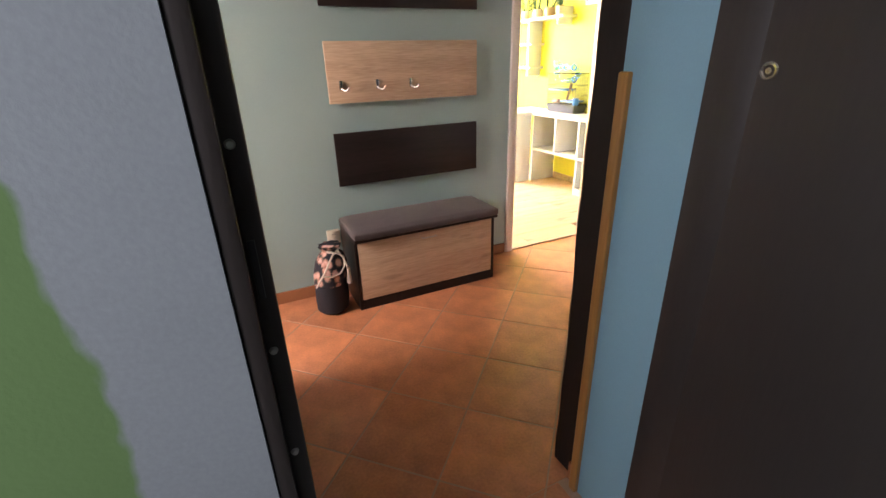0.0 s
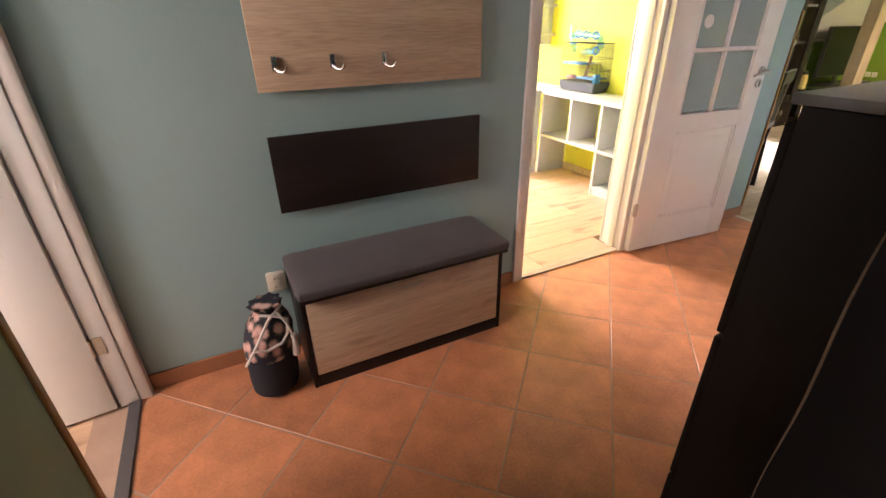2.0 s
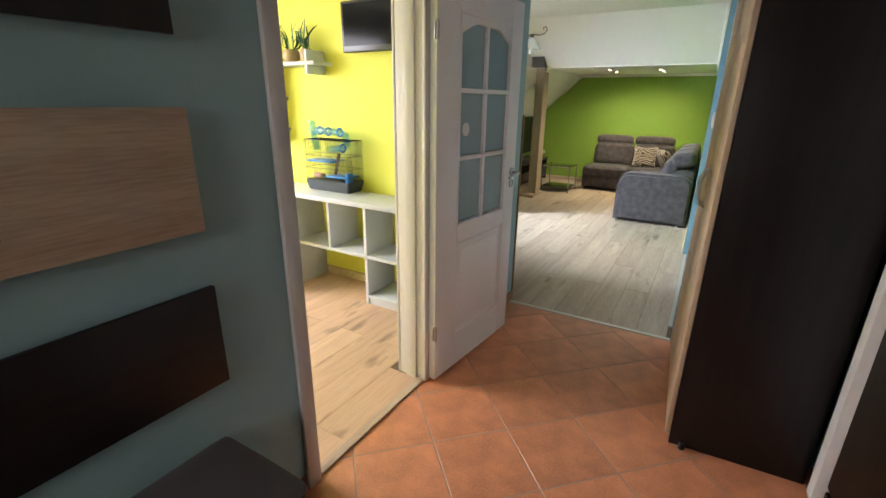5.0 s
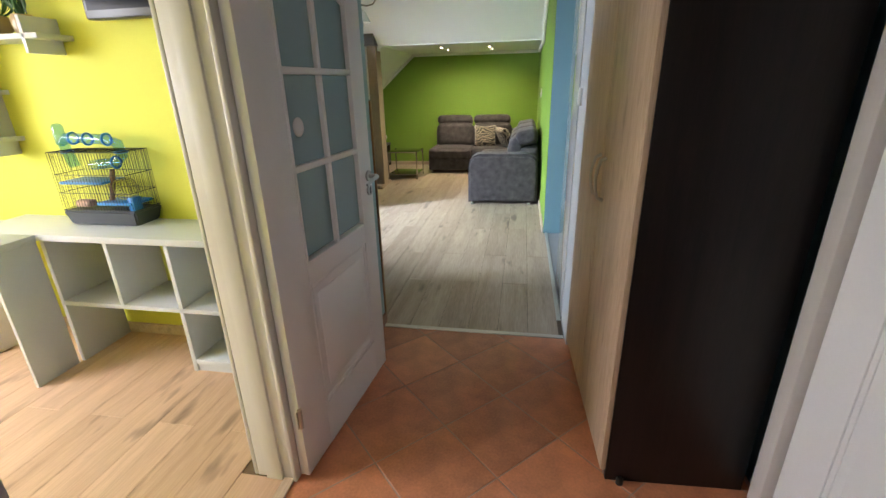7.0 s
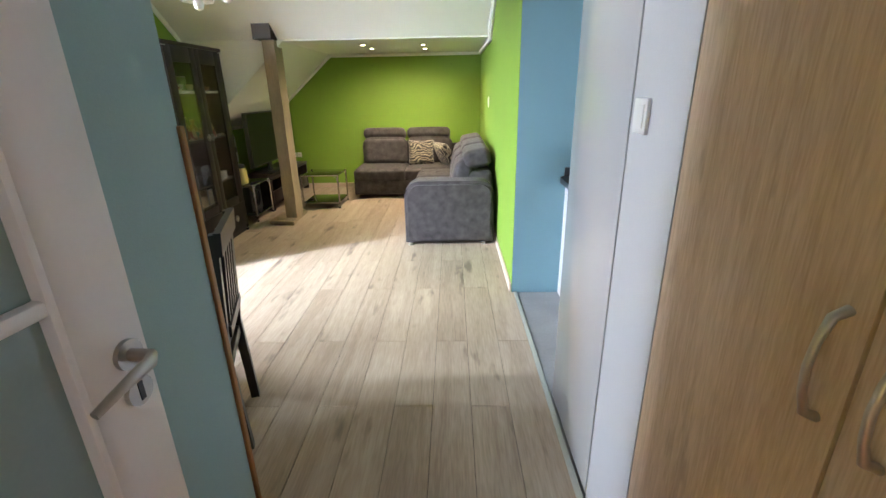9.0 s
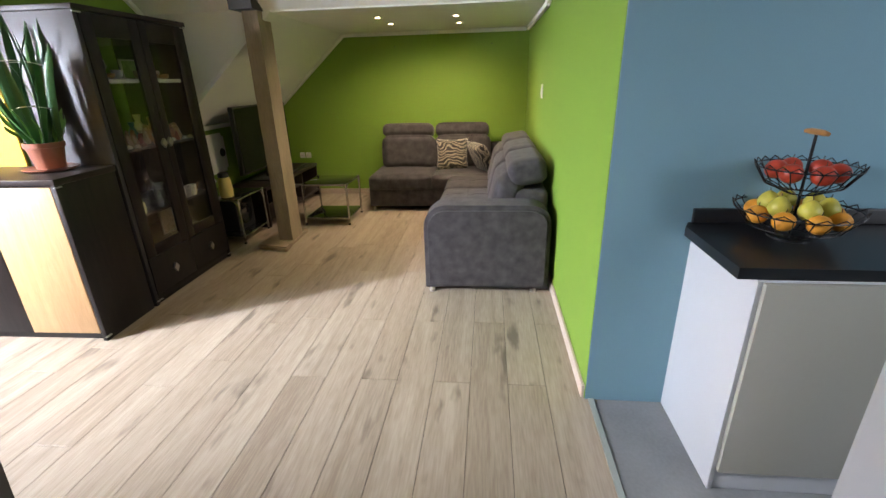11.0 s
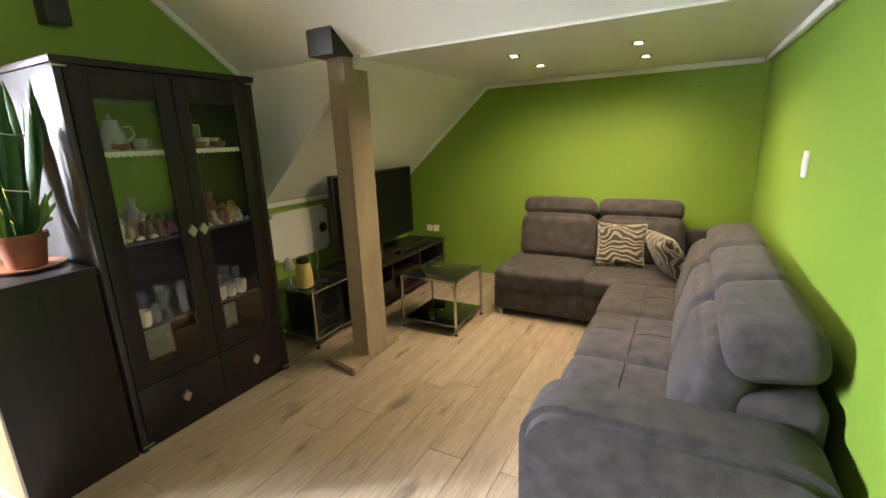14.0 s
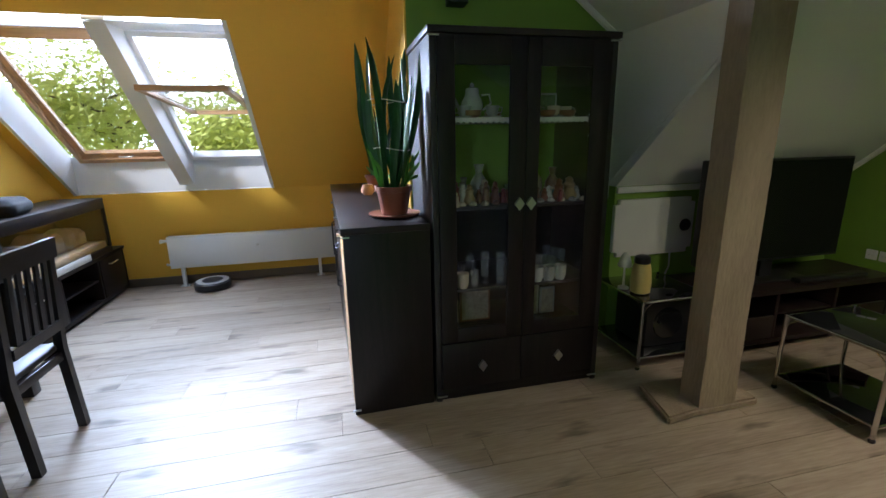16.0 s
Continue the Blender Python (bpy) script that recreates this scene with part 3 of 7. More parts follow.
# ---------------------------------------------------------------- hall things
def frame_bars(bm, x0, x1, z0, z1, w, y0, y1, bevel=0.003):
    """A rectangular frame standing in the xz plane."""
    box(bm, x0, x0 + w, y0, y1, z0, z1, bevel=bevel)
    box(bm, x1 - w, x1, y0, y1, z0, z1, bevel=bevel)
    box(bm, x0 + w, x1 - w, y0, y1, z0, z0 + w, bevel=bevel)
    box(bm, x0 + w, x1 - w, y0, y1, z1 - w, z1, bevel=bevel)


# child's room door: frame and opened leaf with panes
door1 = fixed("door_1", (3.24, 3.72, 0), "white panelled door with frosted panes, opened flat against the hall wall", "door", kind="structure")
bm = bmesh.new()
for x0, x1 in ((2.768, 2.832), (3.625, 3.695)):
    box(bm, x0, x1, 3.700, 3.7195, 0, 2.10, bevel=0.006)
box(bm, 2.768, 3.695, 3.699, 3.7195, 2.035, 2.105, bevel=0.006)
part("casing", bm, CASING, door1)
bm = bmesh.new()
for x0, x1 in ((2.791, 2.822), (3.638, 3.669)):
    box(bm, x0, x1, 3.721, 3.879, 0, 2.05, bevel=0.003)
    m = 0.5 * (x0 + x1)
    s = 1 if m < 3.2 else -1
    box(bm, m + s * 0.006, m + s * 0.027, 3.765, 3.835, 0, 2.03, bevel=0.003)
box(bm, 2.822, 3.638, 3.721, 3.879, 2.02, 2.05, bevel=0.003)
part("jamb", bm, CASING, door1)
bm = bmesh.new()
for x0, x1 in ((2.75, 2.822), (3.638, 3.71)):
    box(bm, x0, x1, 3.8805, 3.897, 0, 2.10, bevel=0.005)
part("inner_casing", bm, CASING, door1)


def panel_leaf(name, parent, at, rz, glazed, flip=1):
    """A white door leaf 0.83 wide in its own plane: x from the hinge, front to -y."""
    m = pose(*at, 0, 0, rz)
    w, h, d = 0.83, 2.03, 0.04
    bm = bmesh.new()
    gx0, gx1 = 0.19, 0.70
    zs = [0.872, 1.219, 1.550, 1.915] if glazed else [1.10, 1.915]
    box(bm, 0, gx0, 0, d, 0.008, h, bevel=0.003)
    box(bm, gx1, w, 0, d, 0.008, h, bevel=0.003)
    low_z = 0.215 if glazed else 0.14
    box(bm, gx0, gx1, 0, d, 0.008, low_z)
    box(bm, gx0, gx1, 0, d, zs[-1] if not glazed else 1.86, h)
    box(bm, gx0, gx1, 0, d, zs[0] - 0.13 if not glazed else 0.775, zs[0])
    box(bm, gx0, gx1, 0.008, d - 0.008, low_z, 0.775 if glazed else 0.97)
    # raised field with its moulding
    top = 0.775 if glazed else 0.97
    frame_bars(bm, gx0, gx1, low_z, top, 0.022, 0.002, 0.038, bevel=0.008)
    box(bm, gx0 + 0.055, gx1 - 0.055, 0.003, d - 0.003, low_z + 0.055, top - 0.055, bevel=0.010)
    if not glazed:
        box(bm, gx0, gx1, 0.008, d - 0.008, zs[0], zs[-1])
        frame_bars(bm, gx0, gx1, zs[0], zs[-1], 0.022, 0.002, 0.038, bevel=0.008)
        box(bm, gx0 + 0.055, gx1 - 0.055, 0.003, d - 0.003, zs[0] + 0.055, zs[-1] - 0.055, bevel=0.010)
    else:
        frame_bars(bm, gx0 - 0.006, gx1 + 0.006, 0.859, 1.90, 0.014, -0.004, d + 0.004, bevel=0.004)
        # arched head over the panes
        n = 14
        arc = [(gx0 + (gx1 - gx0) * k / n, 1.80 + 0.075 * math.sin(math.pi * k / n)) for k in range(n + 1)]
        prism(bm, [(gx0, 1.90)] + arc + [(gx1, 1.90)], 1, 0.001, d - 0.001)
        xm = (gx0 + gx1) / 2
        box(bm, xm - 0.012, xm + 0.012, 0.0, d, 0.865, 1.87, bevel=0.005)
        for z in zs[1:3]:
            box(bm, gx0, gx1, -0.001, d + 0.001, z - 0.012, z + 0.012, bevel=0.005)
    bmesh.ops.transform(bm, matrix=m, verts=bm.verts)
    leaf = part(name, bm, WHITE, parent)
    made = [leaf]
    if glazed:
        xm = (gx0 + gx1) / 2
        for a, b in ((gx0 + 0.004, xm - 0.008), (xm + 0.008, gx1 - 0.004)):
            for z0, z1 in zip(zs, zs[1:]):
                bm = bmesh.new()
                box(bm, a, b, 0.017, 0.023, z0 + 0.008, min(z1, 1.89) - 0.008)
                bmesh.ops.transform(bm, matrix=m, verts=bm.verts)
                part("pane", bm, FROST, leaf, "frosted green-grey pane")
    bm = bmesh.new()
    for z in (0.26, 1.75):
        tube(bm, [(-0.006, -0.006, z), (-0.006, -0.006, z + 0.085)], 0.008, 10)
        box(bm, -0.022, 0.012, -0.004, 0.001, z + 0.005, z + 0.08, bevel=0.001)
    bmesh.ops.transform(bm, matrix=m, verts=bm.verts)
    part("hinge", bm, NICKEL, leaf, "nickel hinges")
    return leaf, m


leaf1, m1 = panel_leaf("leaf", door1, (3.653, 3.658, 0.005), -5.3, True)
bm = bmesh.new()
for zz in (1.088, 1.018):
    tube(bm, [m1 @ Vector((0.786, 0, zz)), m1 @ Vector((0.786, -0.009, zz))], 0.026, 18)
pts = [(0.786, -0.008, 1.088), (0.786, -0.045, 1.088), (0.77, -0.056, 1.088), (0.72, -0.056, 1.083), (0.665, -0.05, 1.069)]
tube(bm, [m1 @ Vector(p) for p in pts], [0.011, 0.011, 0.011, 0.009, 0.007], 10)
part("handle", bm, NICKEL, leaf1, "satin nickel lever handle with a key rose")
bm = bmesh.new()
box(bm, 0.781, 0.791, -0.0105, -0.0085, 1.001, 1.035)
bmesh.ops.transform(bm, matrix=m1, verts=bm.verts)
part("keyhole", bm, BLACKPL, leaf1)
bm = bmesh.new()
tube(bm, [m1 @ Vector((0.275, 0.0165, 1.362)), m1 @ Vector((0.275, 0.0150, 1.362))], 0.034, 24)
part("sticker", bm, WHITEPL, leaf1, "round white sticker on the glass")

# west door: opened into its room
door2 = fixed("door_2", (0.80, 3.27, 0), "white panelled inner door, opened into the next room", "door", kind="structure")
bm = bmesh.new()
for y0, y1 in ((2.835, 2.915), (3.663, 3.707)):
    box(bm, 0.8805, 0.925, y0, y1, 0, 2.10, bevel=0.006)
box(bm, 0.8805, 0.926, 2.835, 3.707, 2.035, 2.105, bevel=0.006)
part("casing", bm, CASING, door2)
bm = bmesh.new()
box(bm, 0.721, 0.879, 2.901, 2.93, 0, 2.05, bevel=0.003)
box(bm, 0.812, 0.879, 3.657, 3.702, 0, 2.05, bevel=0.003)
box(bm, 0.721, 0.811, 3.685, 3.702, 0, 2.05, bevel=0.002)
box(bm, 0.721, 0.879, 2.931, 3.656, 2.036, 2.058, bevel=0.003)
part("jamb", bm, WHITE, door2)
panel_leaf("leaf", door2, (0.803, 3.680, 0.005), 184.7, False)
for z in (0.27, 1.72):
    bm = bmesh.new()
    box(bm, 0.814, 0.848, 3.6535, 3.6565, z, z + 0.078, bevel=0.001)
    tube(bm, [(0.807, 3.648, z), (0.807, 3.648, z + 0.078)], 0.007, 10)
    for dz in (0.014, 0.064):
        tube(bm, [(0.834, 3.6535, z + dz), (0.834, 3.6520, z + dz)], 0.004, 8)
    part("hinge", bm, mat("brassy_hinge", (0.60, 0.56, 0.47), 0.4, 0.15, metal=0.7), door2, "dull brass hinge")

# south door: closed, white
door3 = fixed("door_3", (3.38, 1.92, 0), "white panelled inner door, closed, beside the wardrobe", "door", kind="structure")
bm = bmesh.new()
for x0, x1 in ((2.90, 2.975), (3.75, 3.822)):
    box(bm, x0, x1, 1.9205, 1.965, 0, 2.10, bevel=0.006)
box(bm, 2.90, 3.822, 1.9205, 1.966, 2.035, 2.105, bevel=0.006)
part("casing", bm, CASING, door3)
panel_leaf("leaf", door3, (3.765, 1.925, 0.005), 180, False)

# entrance door: dark frame and leaf opened to the stairwell
door4 = fixed("door_4", (1.42, 1.7, 0), "dark brown entrance door, opened outwards to the stairwell", "door", kind="structure")
bm = bmesh.new()
box(bm, 0.9795, 1.0, 1.547, 1.758, 0, 2.10, bevel=0.003)
box(bm, 1.0, 1.023, 1.582, 1.66, 0, 2.09, bevel=0.004)
j = part("jamb", bm, BLACKDOOR, door4, "dark brown frame post")
for z in (0.90, 1.06, 1.30):
    bm = bmesh.new()
    tube(bm, [(1.008, 1.5825, z), (1.008, 1.578, z)], [0.0055, 0.0035], 12)
    part("bolt_plate", bm, NICKEL, j, "steel bolt plate")
bm = bmesh.new()
box(bm, 1.004, 1.012, 1.580, 1.5825, 1.13, 1.20, bevel=0.001)
part("strike_plate", bm, BLACKPL, j)
bm = bmesh.new()
box(bm, 1.819, 1.859, 1.575, 1.674, 0, 2.10, bevel=0.004)
part("jamb", bm, BLACKDOOR, door4, "dark brown frame post")
bm = bmesh.new()
box(bm, 1.026, 1.819, 1.60, 1.674, 2.06, 2.10, bevel=0.004)
part("head_jamb", bm, BLACKDOOR, door4)
bm = bmesh.new()
box(bm, 1.796, 1.846, 0.75, 1.57, 0.012, 2.05, bevel=0.006)
frame_leaf = part("leaf", bm, BLACKDOOR, door4, "dark brown door leaf")
bm = bmesh.new()
box(bm, 1.786, 1.7965, 0.79, 1.565, 0.05, 2.01, bevel=0.004)
part("padding", bm, BLACKDOOR, frame_leaf)
bm = bmesh.new()
ring = [(1.783, 1.545 + 0.011 * math.cos(a), 1.341 + 0.011 * math.sin(a)) for a in [2 * math.pi * k / 18 for k in range(19)]]
tube(bm, ring, 0.003, 6, cap=False)
tube(bm, [(1.787, 1.545, 1.341), (1.781, 1.545, 1.341)], 0.005, 10)
part("bolt", bm, CHROME, frame_leaf, "round steel bolt")
# dark board on the wall end, with an uneven edge
bm = bmesh.new()
edge = [(2.022 + 0.003 * math.sin(7 * z + 1) + 0.002 * math.sin(23 * z), z) for z in [2.3 * k / 60 for k in range(61)]]
prism(bm, [(1.926, 2.3), (1.926, 0.0)] + edge, 0, 1.880, 1.905)
board = fixed("dark_board", (1.89, 1.98, 0), "dark stained upright board with a thin brown edge strip", "board")
part("plank", bm, BLACKBOARD, board, smooth=30)
# thin brown strip that follows the uneven edge over part of its height
bm = bmesh.new()
strip_pts = [(y, z) for y, z in edge if 0.55 < z < 1.62]
prism(bm, [(y - 0.0005, z) for y, z in strip_pts] + [(y - 0.0022 - 0.0009 * math.sin(13 * z), z) for y, z in strip_pts[::-1]], 0, 1.8785, 1.8802)
part("worn_edge", bm, mat("thin_brown_strip", (0.22, 0.13, 0.07), 0.8, 0.35, 12, 0.2, 90), board, "thin brown strip along the uneven edge")
# low dark cabinet behind it
cab = fixed("shoe_cabinet", (2.45, 2.08, 0), "dark wenge shoe cabinet, its top coloured grey as if lit", "cabinet")
solid("body", BLACKBOARD, cab, 2.16, 2.73, 1.935, 2.245, 0.0, 1.265)
# dark top coloured grey: the light it catches is put into the base colour
solid("top", mat("cabinet_top_lit_grey", (0.16, 0.155, 0.15), 0.35, 0.2, 6, 0.05, 60), cab, 2.160, 2.732, 1.932, 2.262, 1.266, 1.282, bevel=0.002)
for k in range(3):
    solid("flap", BLACKBOARD, cab, 2.165, 2.725, 2.246, 2.262, 0.05 + 0.4 * k, 0.44 + 0.4 * k)

# mirror with a wooden frame on the pier
mir = fixed("wall_mirror", (0.99, 1.98, 1.3), "wall mirror in a dark and oak frame", "mirror")
bm = bmesh.new()
for b in ((0.991, 1.010, 1.960, 2.032, 0.934, 1.95), (0.991, 1.010, 2.50, 2.572, 0.934, 1.95), (0.991, 1.010, 2.032, 2.50, 0.934, 0.990), (0.991, 1.010, 2.032, 2.50, 1.87, 1.95)):
    box(bm, *b, bevel=0.002)
part("frame", bm, OAKZ, mir, "oak mirror frame")
bm = bmesh.new()
box(bm, 0.991, 1.0105, 1.955, 1.960, 0.929, 1.955)
box(bm, 0.991, 1.0105, 2.572, 2.577, 0.929, 1.955)
box(bm, 0.991, 1.0105, 1.960, 2.572, 0.929, 0.934)
part("outer_edge", bm, WENGE, mir)
solid("glass", MIRROR, mir, 0.992, 1.003, 2.032, 2.50, 0.990, 1.87, bevel=0)

# bench with a flap front
bench = fixed("shoe_bench", (2.0, 3.54, 0), "dark shoe bench with oak flap front and grey padded seat", "bench")
X0, X1, Y0, Y1 = 1.54, 2.465, 3.392, 3.705
for nm, b in (("side_panel", (X0, X0 + 0.018, Y0, Y1, 0, 0.44)), ("side_panel", (X1 - 0.018, X1, Y0, Y1, 0, 0.44)), ("top_panel", (X0 - 0.004, X1 + 0.004, Y0 - 0.035, Y1, 0.441, 0.457)), ("plinth", (X0 + 0.018, X1 - 0.018, Y0 + 0.002, Y0 + 0.02, 0, 0.06)), ("back_panel", (X0 + 0.018, X1 - 0.018, Y1 - 0.012, Y1, 0.0, 0.44))):
    solid(nm, WENGE if nm != "top_panel" else WENGEX, bench, *b, bevel=0.0015)
flap = solid("flap", OAKX, bench, X0 + 0.021, X1 - 0.021, Y0 - 0.001, Y0 + 0.017, 0.064, 0.436, bevel=0.002, label="oak veneer flap door")
bm = bmesh.new()
tube(bm, [(1.955, Y0 - 0.001, 0.392), (1.955, Y0 - 0.018, 0.392), (2.045, Y0 - 0.018, 0.392), (2.045, Y0 - 0.001, 0.392)], 0.004, 8)
part("handle", bm, NICKEL, flap)
bm = bmesh.new()
cushion(bm, X0 - 0.006, X1 + 0.006, Y0 - 0.05, Y1, 0.457, 0.505, 0.018, 0.010, 11)
part("seat", bm, SEATFAB, bench, "grey-brown padded seat")


# coat panels
def hook(parent, x, z):
    bm = bmesh.new()
    box(bm, x - 0.010, x + 0.010, 3.671, 3.683, z + 0.008, z + 0.058, bevel=0.003)
    tube(bm, [(x, 3.675, z + 0.018), (x + 0.009, 3.664, z + 0.008), (x + 0.021, 3.652, z + 0.005), (x + 0.030, 3.644, z + 0.012), (x + 0.034, 3.640, z + 0.026)], [0.006, 0.0055, 0.005, 0.005, 0.006], 10)
    part("hook", bm, CHROME, parent, "chrome coat hook")


for nm, z0, z1, material, hooks, words in (("coat_panel", 1.160, 1.478, OAKX, (1.635, 1.845, 2.05), "oak coat panel with three chrome hooks on the wall"), ("wall_panel", 0.690, 0.998, WENGEX, (), "plain dark wenge panel on the wall"), ("coat_panel", 1.642, 1.96, WENGEX, (1.64, 1.95, 2.33), "dark wenge coat panel with chrome hooks on the wall")):
    p = fixed(nm, (2.03, 3.70, z0), words, "coat rack" if hooks else "panel", "panels above the bench")
    board = solid("board", material, p, 1.565, 2.50, 3.683, 3.701, z0, z1, bevel=0.002)
    for x in hooks:
        hook(p, x, z0 + 0.062)


def socket(name, at, rz, words, gang=1, material=None):
    s = thing(name, at, rz, words, "socket")
    for k in range(gang):
        o = (k - (gang - 1) / 2) * 0.075
        bm = bmesh.new()
        box(bm, o - 0.037, o + 0.037, -0.012, -0.001, -0.037, 0.037, bevel=0.006)
        pl = part("plate", bm, material or CREAMPL, s)
        bm = bmesh.new()
        tube(bm, [(o, -0.012, 0), (o, -0.0165, 0)], [0.026, 0.024], 18)
        part("insert", bm, material or CREAMPL, s)
        for dx in (-0.009, 0.009):
            bm = bmesh.new()
            tube(bm, [(o + dx, -0.0162, 0), (o + dx, -0.0172, 0)], 0.0028, 8)
            part("hole", bm, BLACKPL, s)
    return s


s = thing("wall_socket", (1.493, 3.72, 0.38), 0, "cream double wall socket beside the bench", "socket")
bm = bmesh.new()
box(bm, -0.04, 0.04, -0.03, -0.001, -0.045, 0.045, bevel=0.008)
part("plate", bm, CREAMPL, s)
for dz in (-0.02, 0.02):
    bm = bmesh.new()
    tube(bm, [(0, -0.029, dz), (0, -0.034, dz)], [0.019, 0.017], 16)
    part("insert", bm, CREAMPL, s)
    for dx in (-0.007, 0.007):
        bm = bmesh.new()
        tube(bm, [(dx, -0.0335, dz), (dx, -0.0348, dz)], 0.003, 8)
        part("hole", bm, BLACKPL, s)

# drawstring bag
FLORAL = bpy.data.materials.new("navy_floral_cloth")
FLORAL.use_nodes = True
_n, _l = FLORAL.node_tree.nodes, FLORAL.node_tree.links
_tc, _v, _r, _nz = _n.new("ShaderNodeTexCoord"), _n.new("ShaderNodeTexVoronoi"), _n.new("ShaderNodeValToRGB"), _n.new("ShaderNodeTexNoise")
_v.inputs["Scale"].default_value = 19
_nz.inputs["Scale"].default_value = 40
_vm = _n.new("ShaderNodeVectorMath")
_vm.operation = "MULTIPLY_ADD"
_vm.inputs[1].default_value = (0.03, 0.03, 0.03)
_l.new(_tc.outputs["Object"], _vm.inputs[2])
_l.new(_nz.outputs["Color"], _vm.inputs[0])
_l.new(_vm.outputs[0], _v.inputs["Vector"])
_r.color_ramp.elements[0].position, _r.color_ramp.elements[0].color = 0.0, (0.62, 0.36, 0.30, 1)
_r.color_ramp.elements[1].position, _r.color_ramp.elements[1].color = 0.56, (0.012, 0.012, 0.022, 1)
for _p, _c in ((0.22, (0.66, 0.46, 0.40, 1)), (0.38, (0.50, 0.24, 0.20, 1)), (0.46, (0.10, 0.11, 0.09, 1))):
    _e = _r.color_ramp.elements.new(_p)
    _e.color = _c
_l.new(_v.outputs["Distance"], _r.inputs[0])
_l.new(_r.outputs[0], _n["Principled BSDF"].inputs["Base Color"])
_n["Principled BSDF"].inputs["Roughness"].default_value = 0.85
bag = thing("drawstring_bag", (1.40, 3.49, 0), 20, "navy drawstring bag with floral top and white cord", "bag")


bag.matrix_basis = bag.matrix_basis @ Matrix.Diagonal((0.86, 0.86, 1.03, 1.0))


def sack(bm, rings, seg=28, fold=0.0):
    prev = None
    for j, (r, z, dx) in enumerate(rings):
        ring = []
        for k in range(seg):
            a = 2 * math.pi * k / seg
            f = 1 + fold * (j / len(rings)) * math.sin(9 * a) + 0.03 * math.sin(3 * a + j)
            ring.append(bm.verts.new((dx + 0.98 * r * f * math.cos(a), 0.9 * r * f * math.sin(a), z)))
        if prev:
            for k in range(seg):
                bm.faces.new((prev[k], prev[(k + 1) % seg], ring[(k + 1) % seg], ring[k]))
        else:
            bm.faces.new(ring[::-1])
        prev = ring
    bm.faces.new(prev)


bm = bmesh.new()
sack(bm, [(0.085, 0.0, 0), (0.112, 0.02, 0), (0.118, 0.08, 0), (0.116, 0.15, 0.002), (0.112, 0.185, 0.004)])
part("base", bm, mat("dark_navy_canvas", (0.012, 0.014, 0.022), 0.8, 0.2, 8, 0.3, 250), bag, "dark navy canvas bottom")
bm = bmesh.new()
sack(bm, [(0.113, 0.183, 0.004), (0.118, 0.24, 0.01), (0.108, 0.30, 0.02), (0.085, 0.345, 0.03), (0.055, 0.37, 0.035), (0.068, 0.395, 0.03), (0.074, 0.405, 0.03)], fold=0.16)
part("top", bm, FLORAL, bag, "floral gathered cloth top")
CORD = mat("white_cotton_cord", (0.70, 0.66, 0.60), 0.9, 0.1, 20, 0.5, 300)
bm = bmesh.new()
tube(bm, [(0.09, -0.02, 0.375), (0.06, -0.06, 0.385), (-0.01, -0.085, 0.365), (-0.07, -0.09, 0.30), (-0.12, -0.075, 0.235), (-0.135, -0.05, 0.20)], 0.006, 8)
tube(bm, [(-0.03, -0.05, 0.385), (0.03, -0.085, 0.37), (0.075, -0.09, 0.34), (0.06, -0.105, 0.29), (0.02, -0.112, 0.26), (-0.05, -0.108, 0.255), (-0.10, -0.09, 0.27)], 0.006, 8)
tube(bm, [(0.04, -0.08, 0.38), (0.065, -0.105, 0.33), (0.075, -0.115, 0.28)], 0.006, 8)
part("cord", bm, CORD, bag, "white cord")
bm = bmesh.new()
lathe(bm, [(0.006, 0.10), (0.013, 0.095), (0.013, 0.08), (0.009, 0.078), (0.014, 0.05), (0.020, 0.0)], 12, (0.078, -0.117, 0.185))
part("tassel", bm, CORD, bag, "white tassel")

# wardrobe
ward = fixed("wardrobe", (4.3, 2.2, 0), "tall wardrobe with a dark wenge side and oak doors", "wardrobe")
solid("side_panel", WENGE, ward, 3.826, 3.846, 1.968, 2.478, 0.0, 2.45, bevel=0.0015, label="dark wenge side panel")
solid("body", WENGE, ward, 3.846, 4.80, 1.968, 2.470, 0.0, 2.45)
solid("plinth", OAKX, ward, 3.85, 4.80, 2.4705, 2.479, 0.0, 0.06, bevel=0.001)
for x0, x1, hx in ((3.826, 4.315, 4.258), (4.321, 4.80, 4.352)):
    d = solid("door", OAKZ, ward, x0, x1, 2.480, 2.500, 0.05, 2.44, bevel=0.002, label="oak veneer wardrobe door")
    bm = bmesh.new()
    tube(bm, [(hx, 2.500, 1.038), (hx, 2.522, 1.048), (hx, 2.533, 1.083), (hx, 2.537, 1.123), (hx, 2.533, 1.163), (hx, 2.522, 1.20), (hx, 2.500, 1.21)], [0.008, 0.007, 0.006, 0.006, 0.006, 0.007, 0.008], 10)
    part("handle", bm, NICKEL, d, "curved nickel bow handle")
ward.matrix_basis = Matrix.Translation((3.826, 2.478, 0)) @ Matrix.Rotation(radians(2.9), 4, "Z") @ Matrix.Translation((-3.826, -2.478, 0)) @ ward.matrix_basis
stop = thing("door_stop", (3.815, 2.425, 0.0), 0, "small dark rubber door stop on the tiles", "door stop")
bm = bmesh.new()
lathe(bm, [(0.014, 0.0), (0.014, 0.022), (0.010, 0.030)], 14)
part("rubber", bm, BLACKPL, stop)

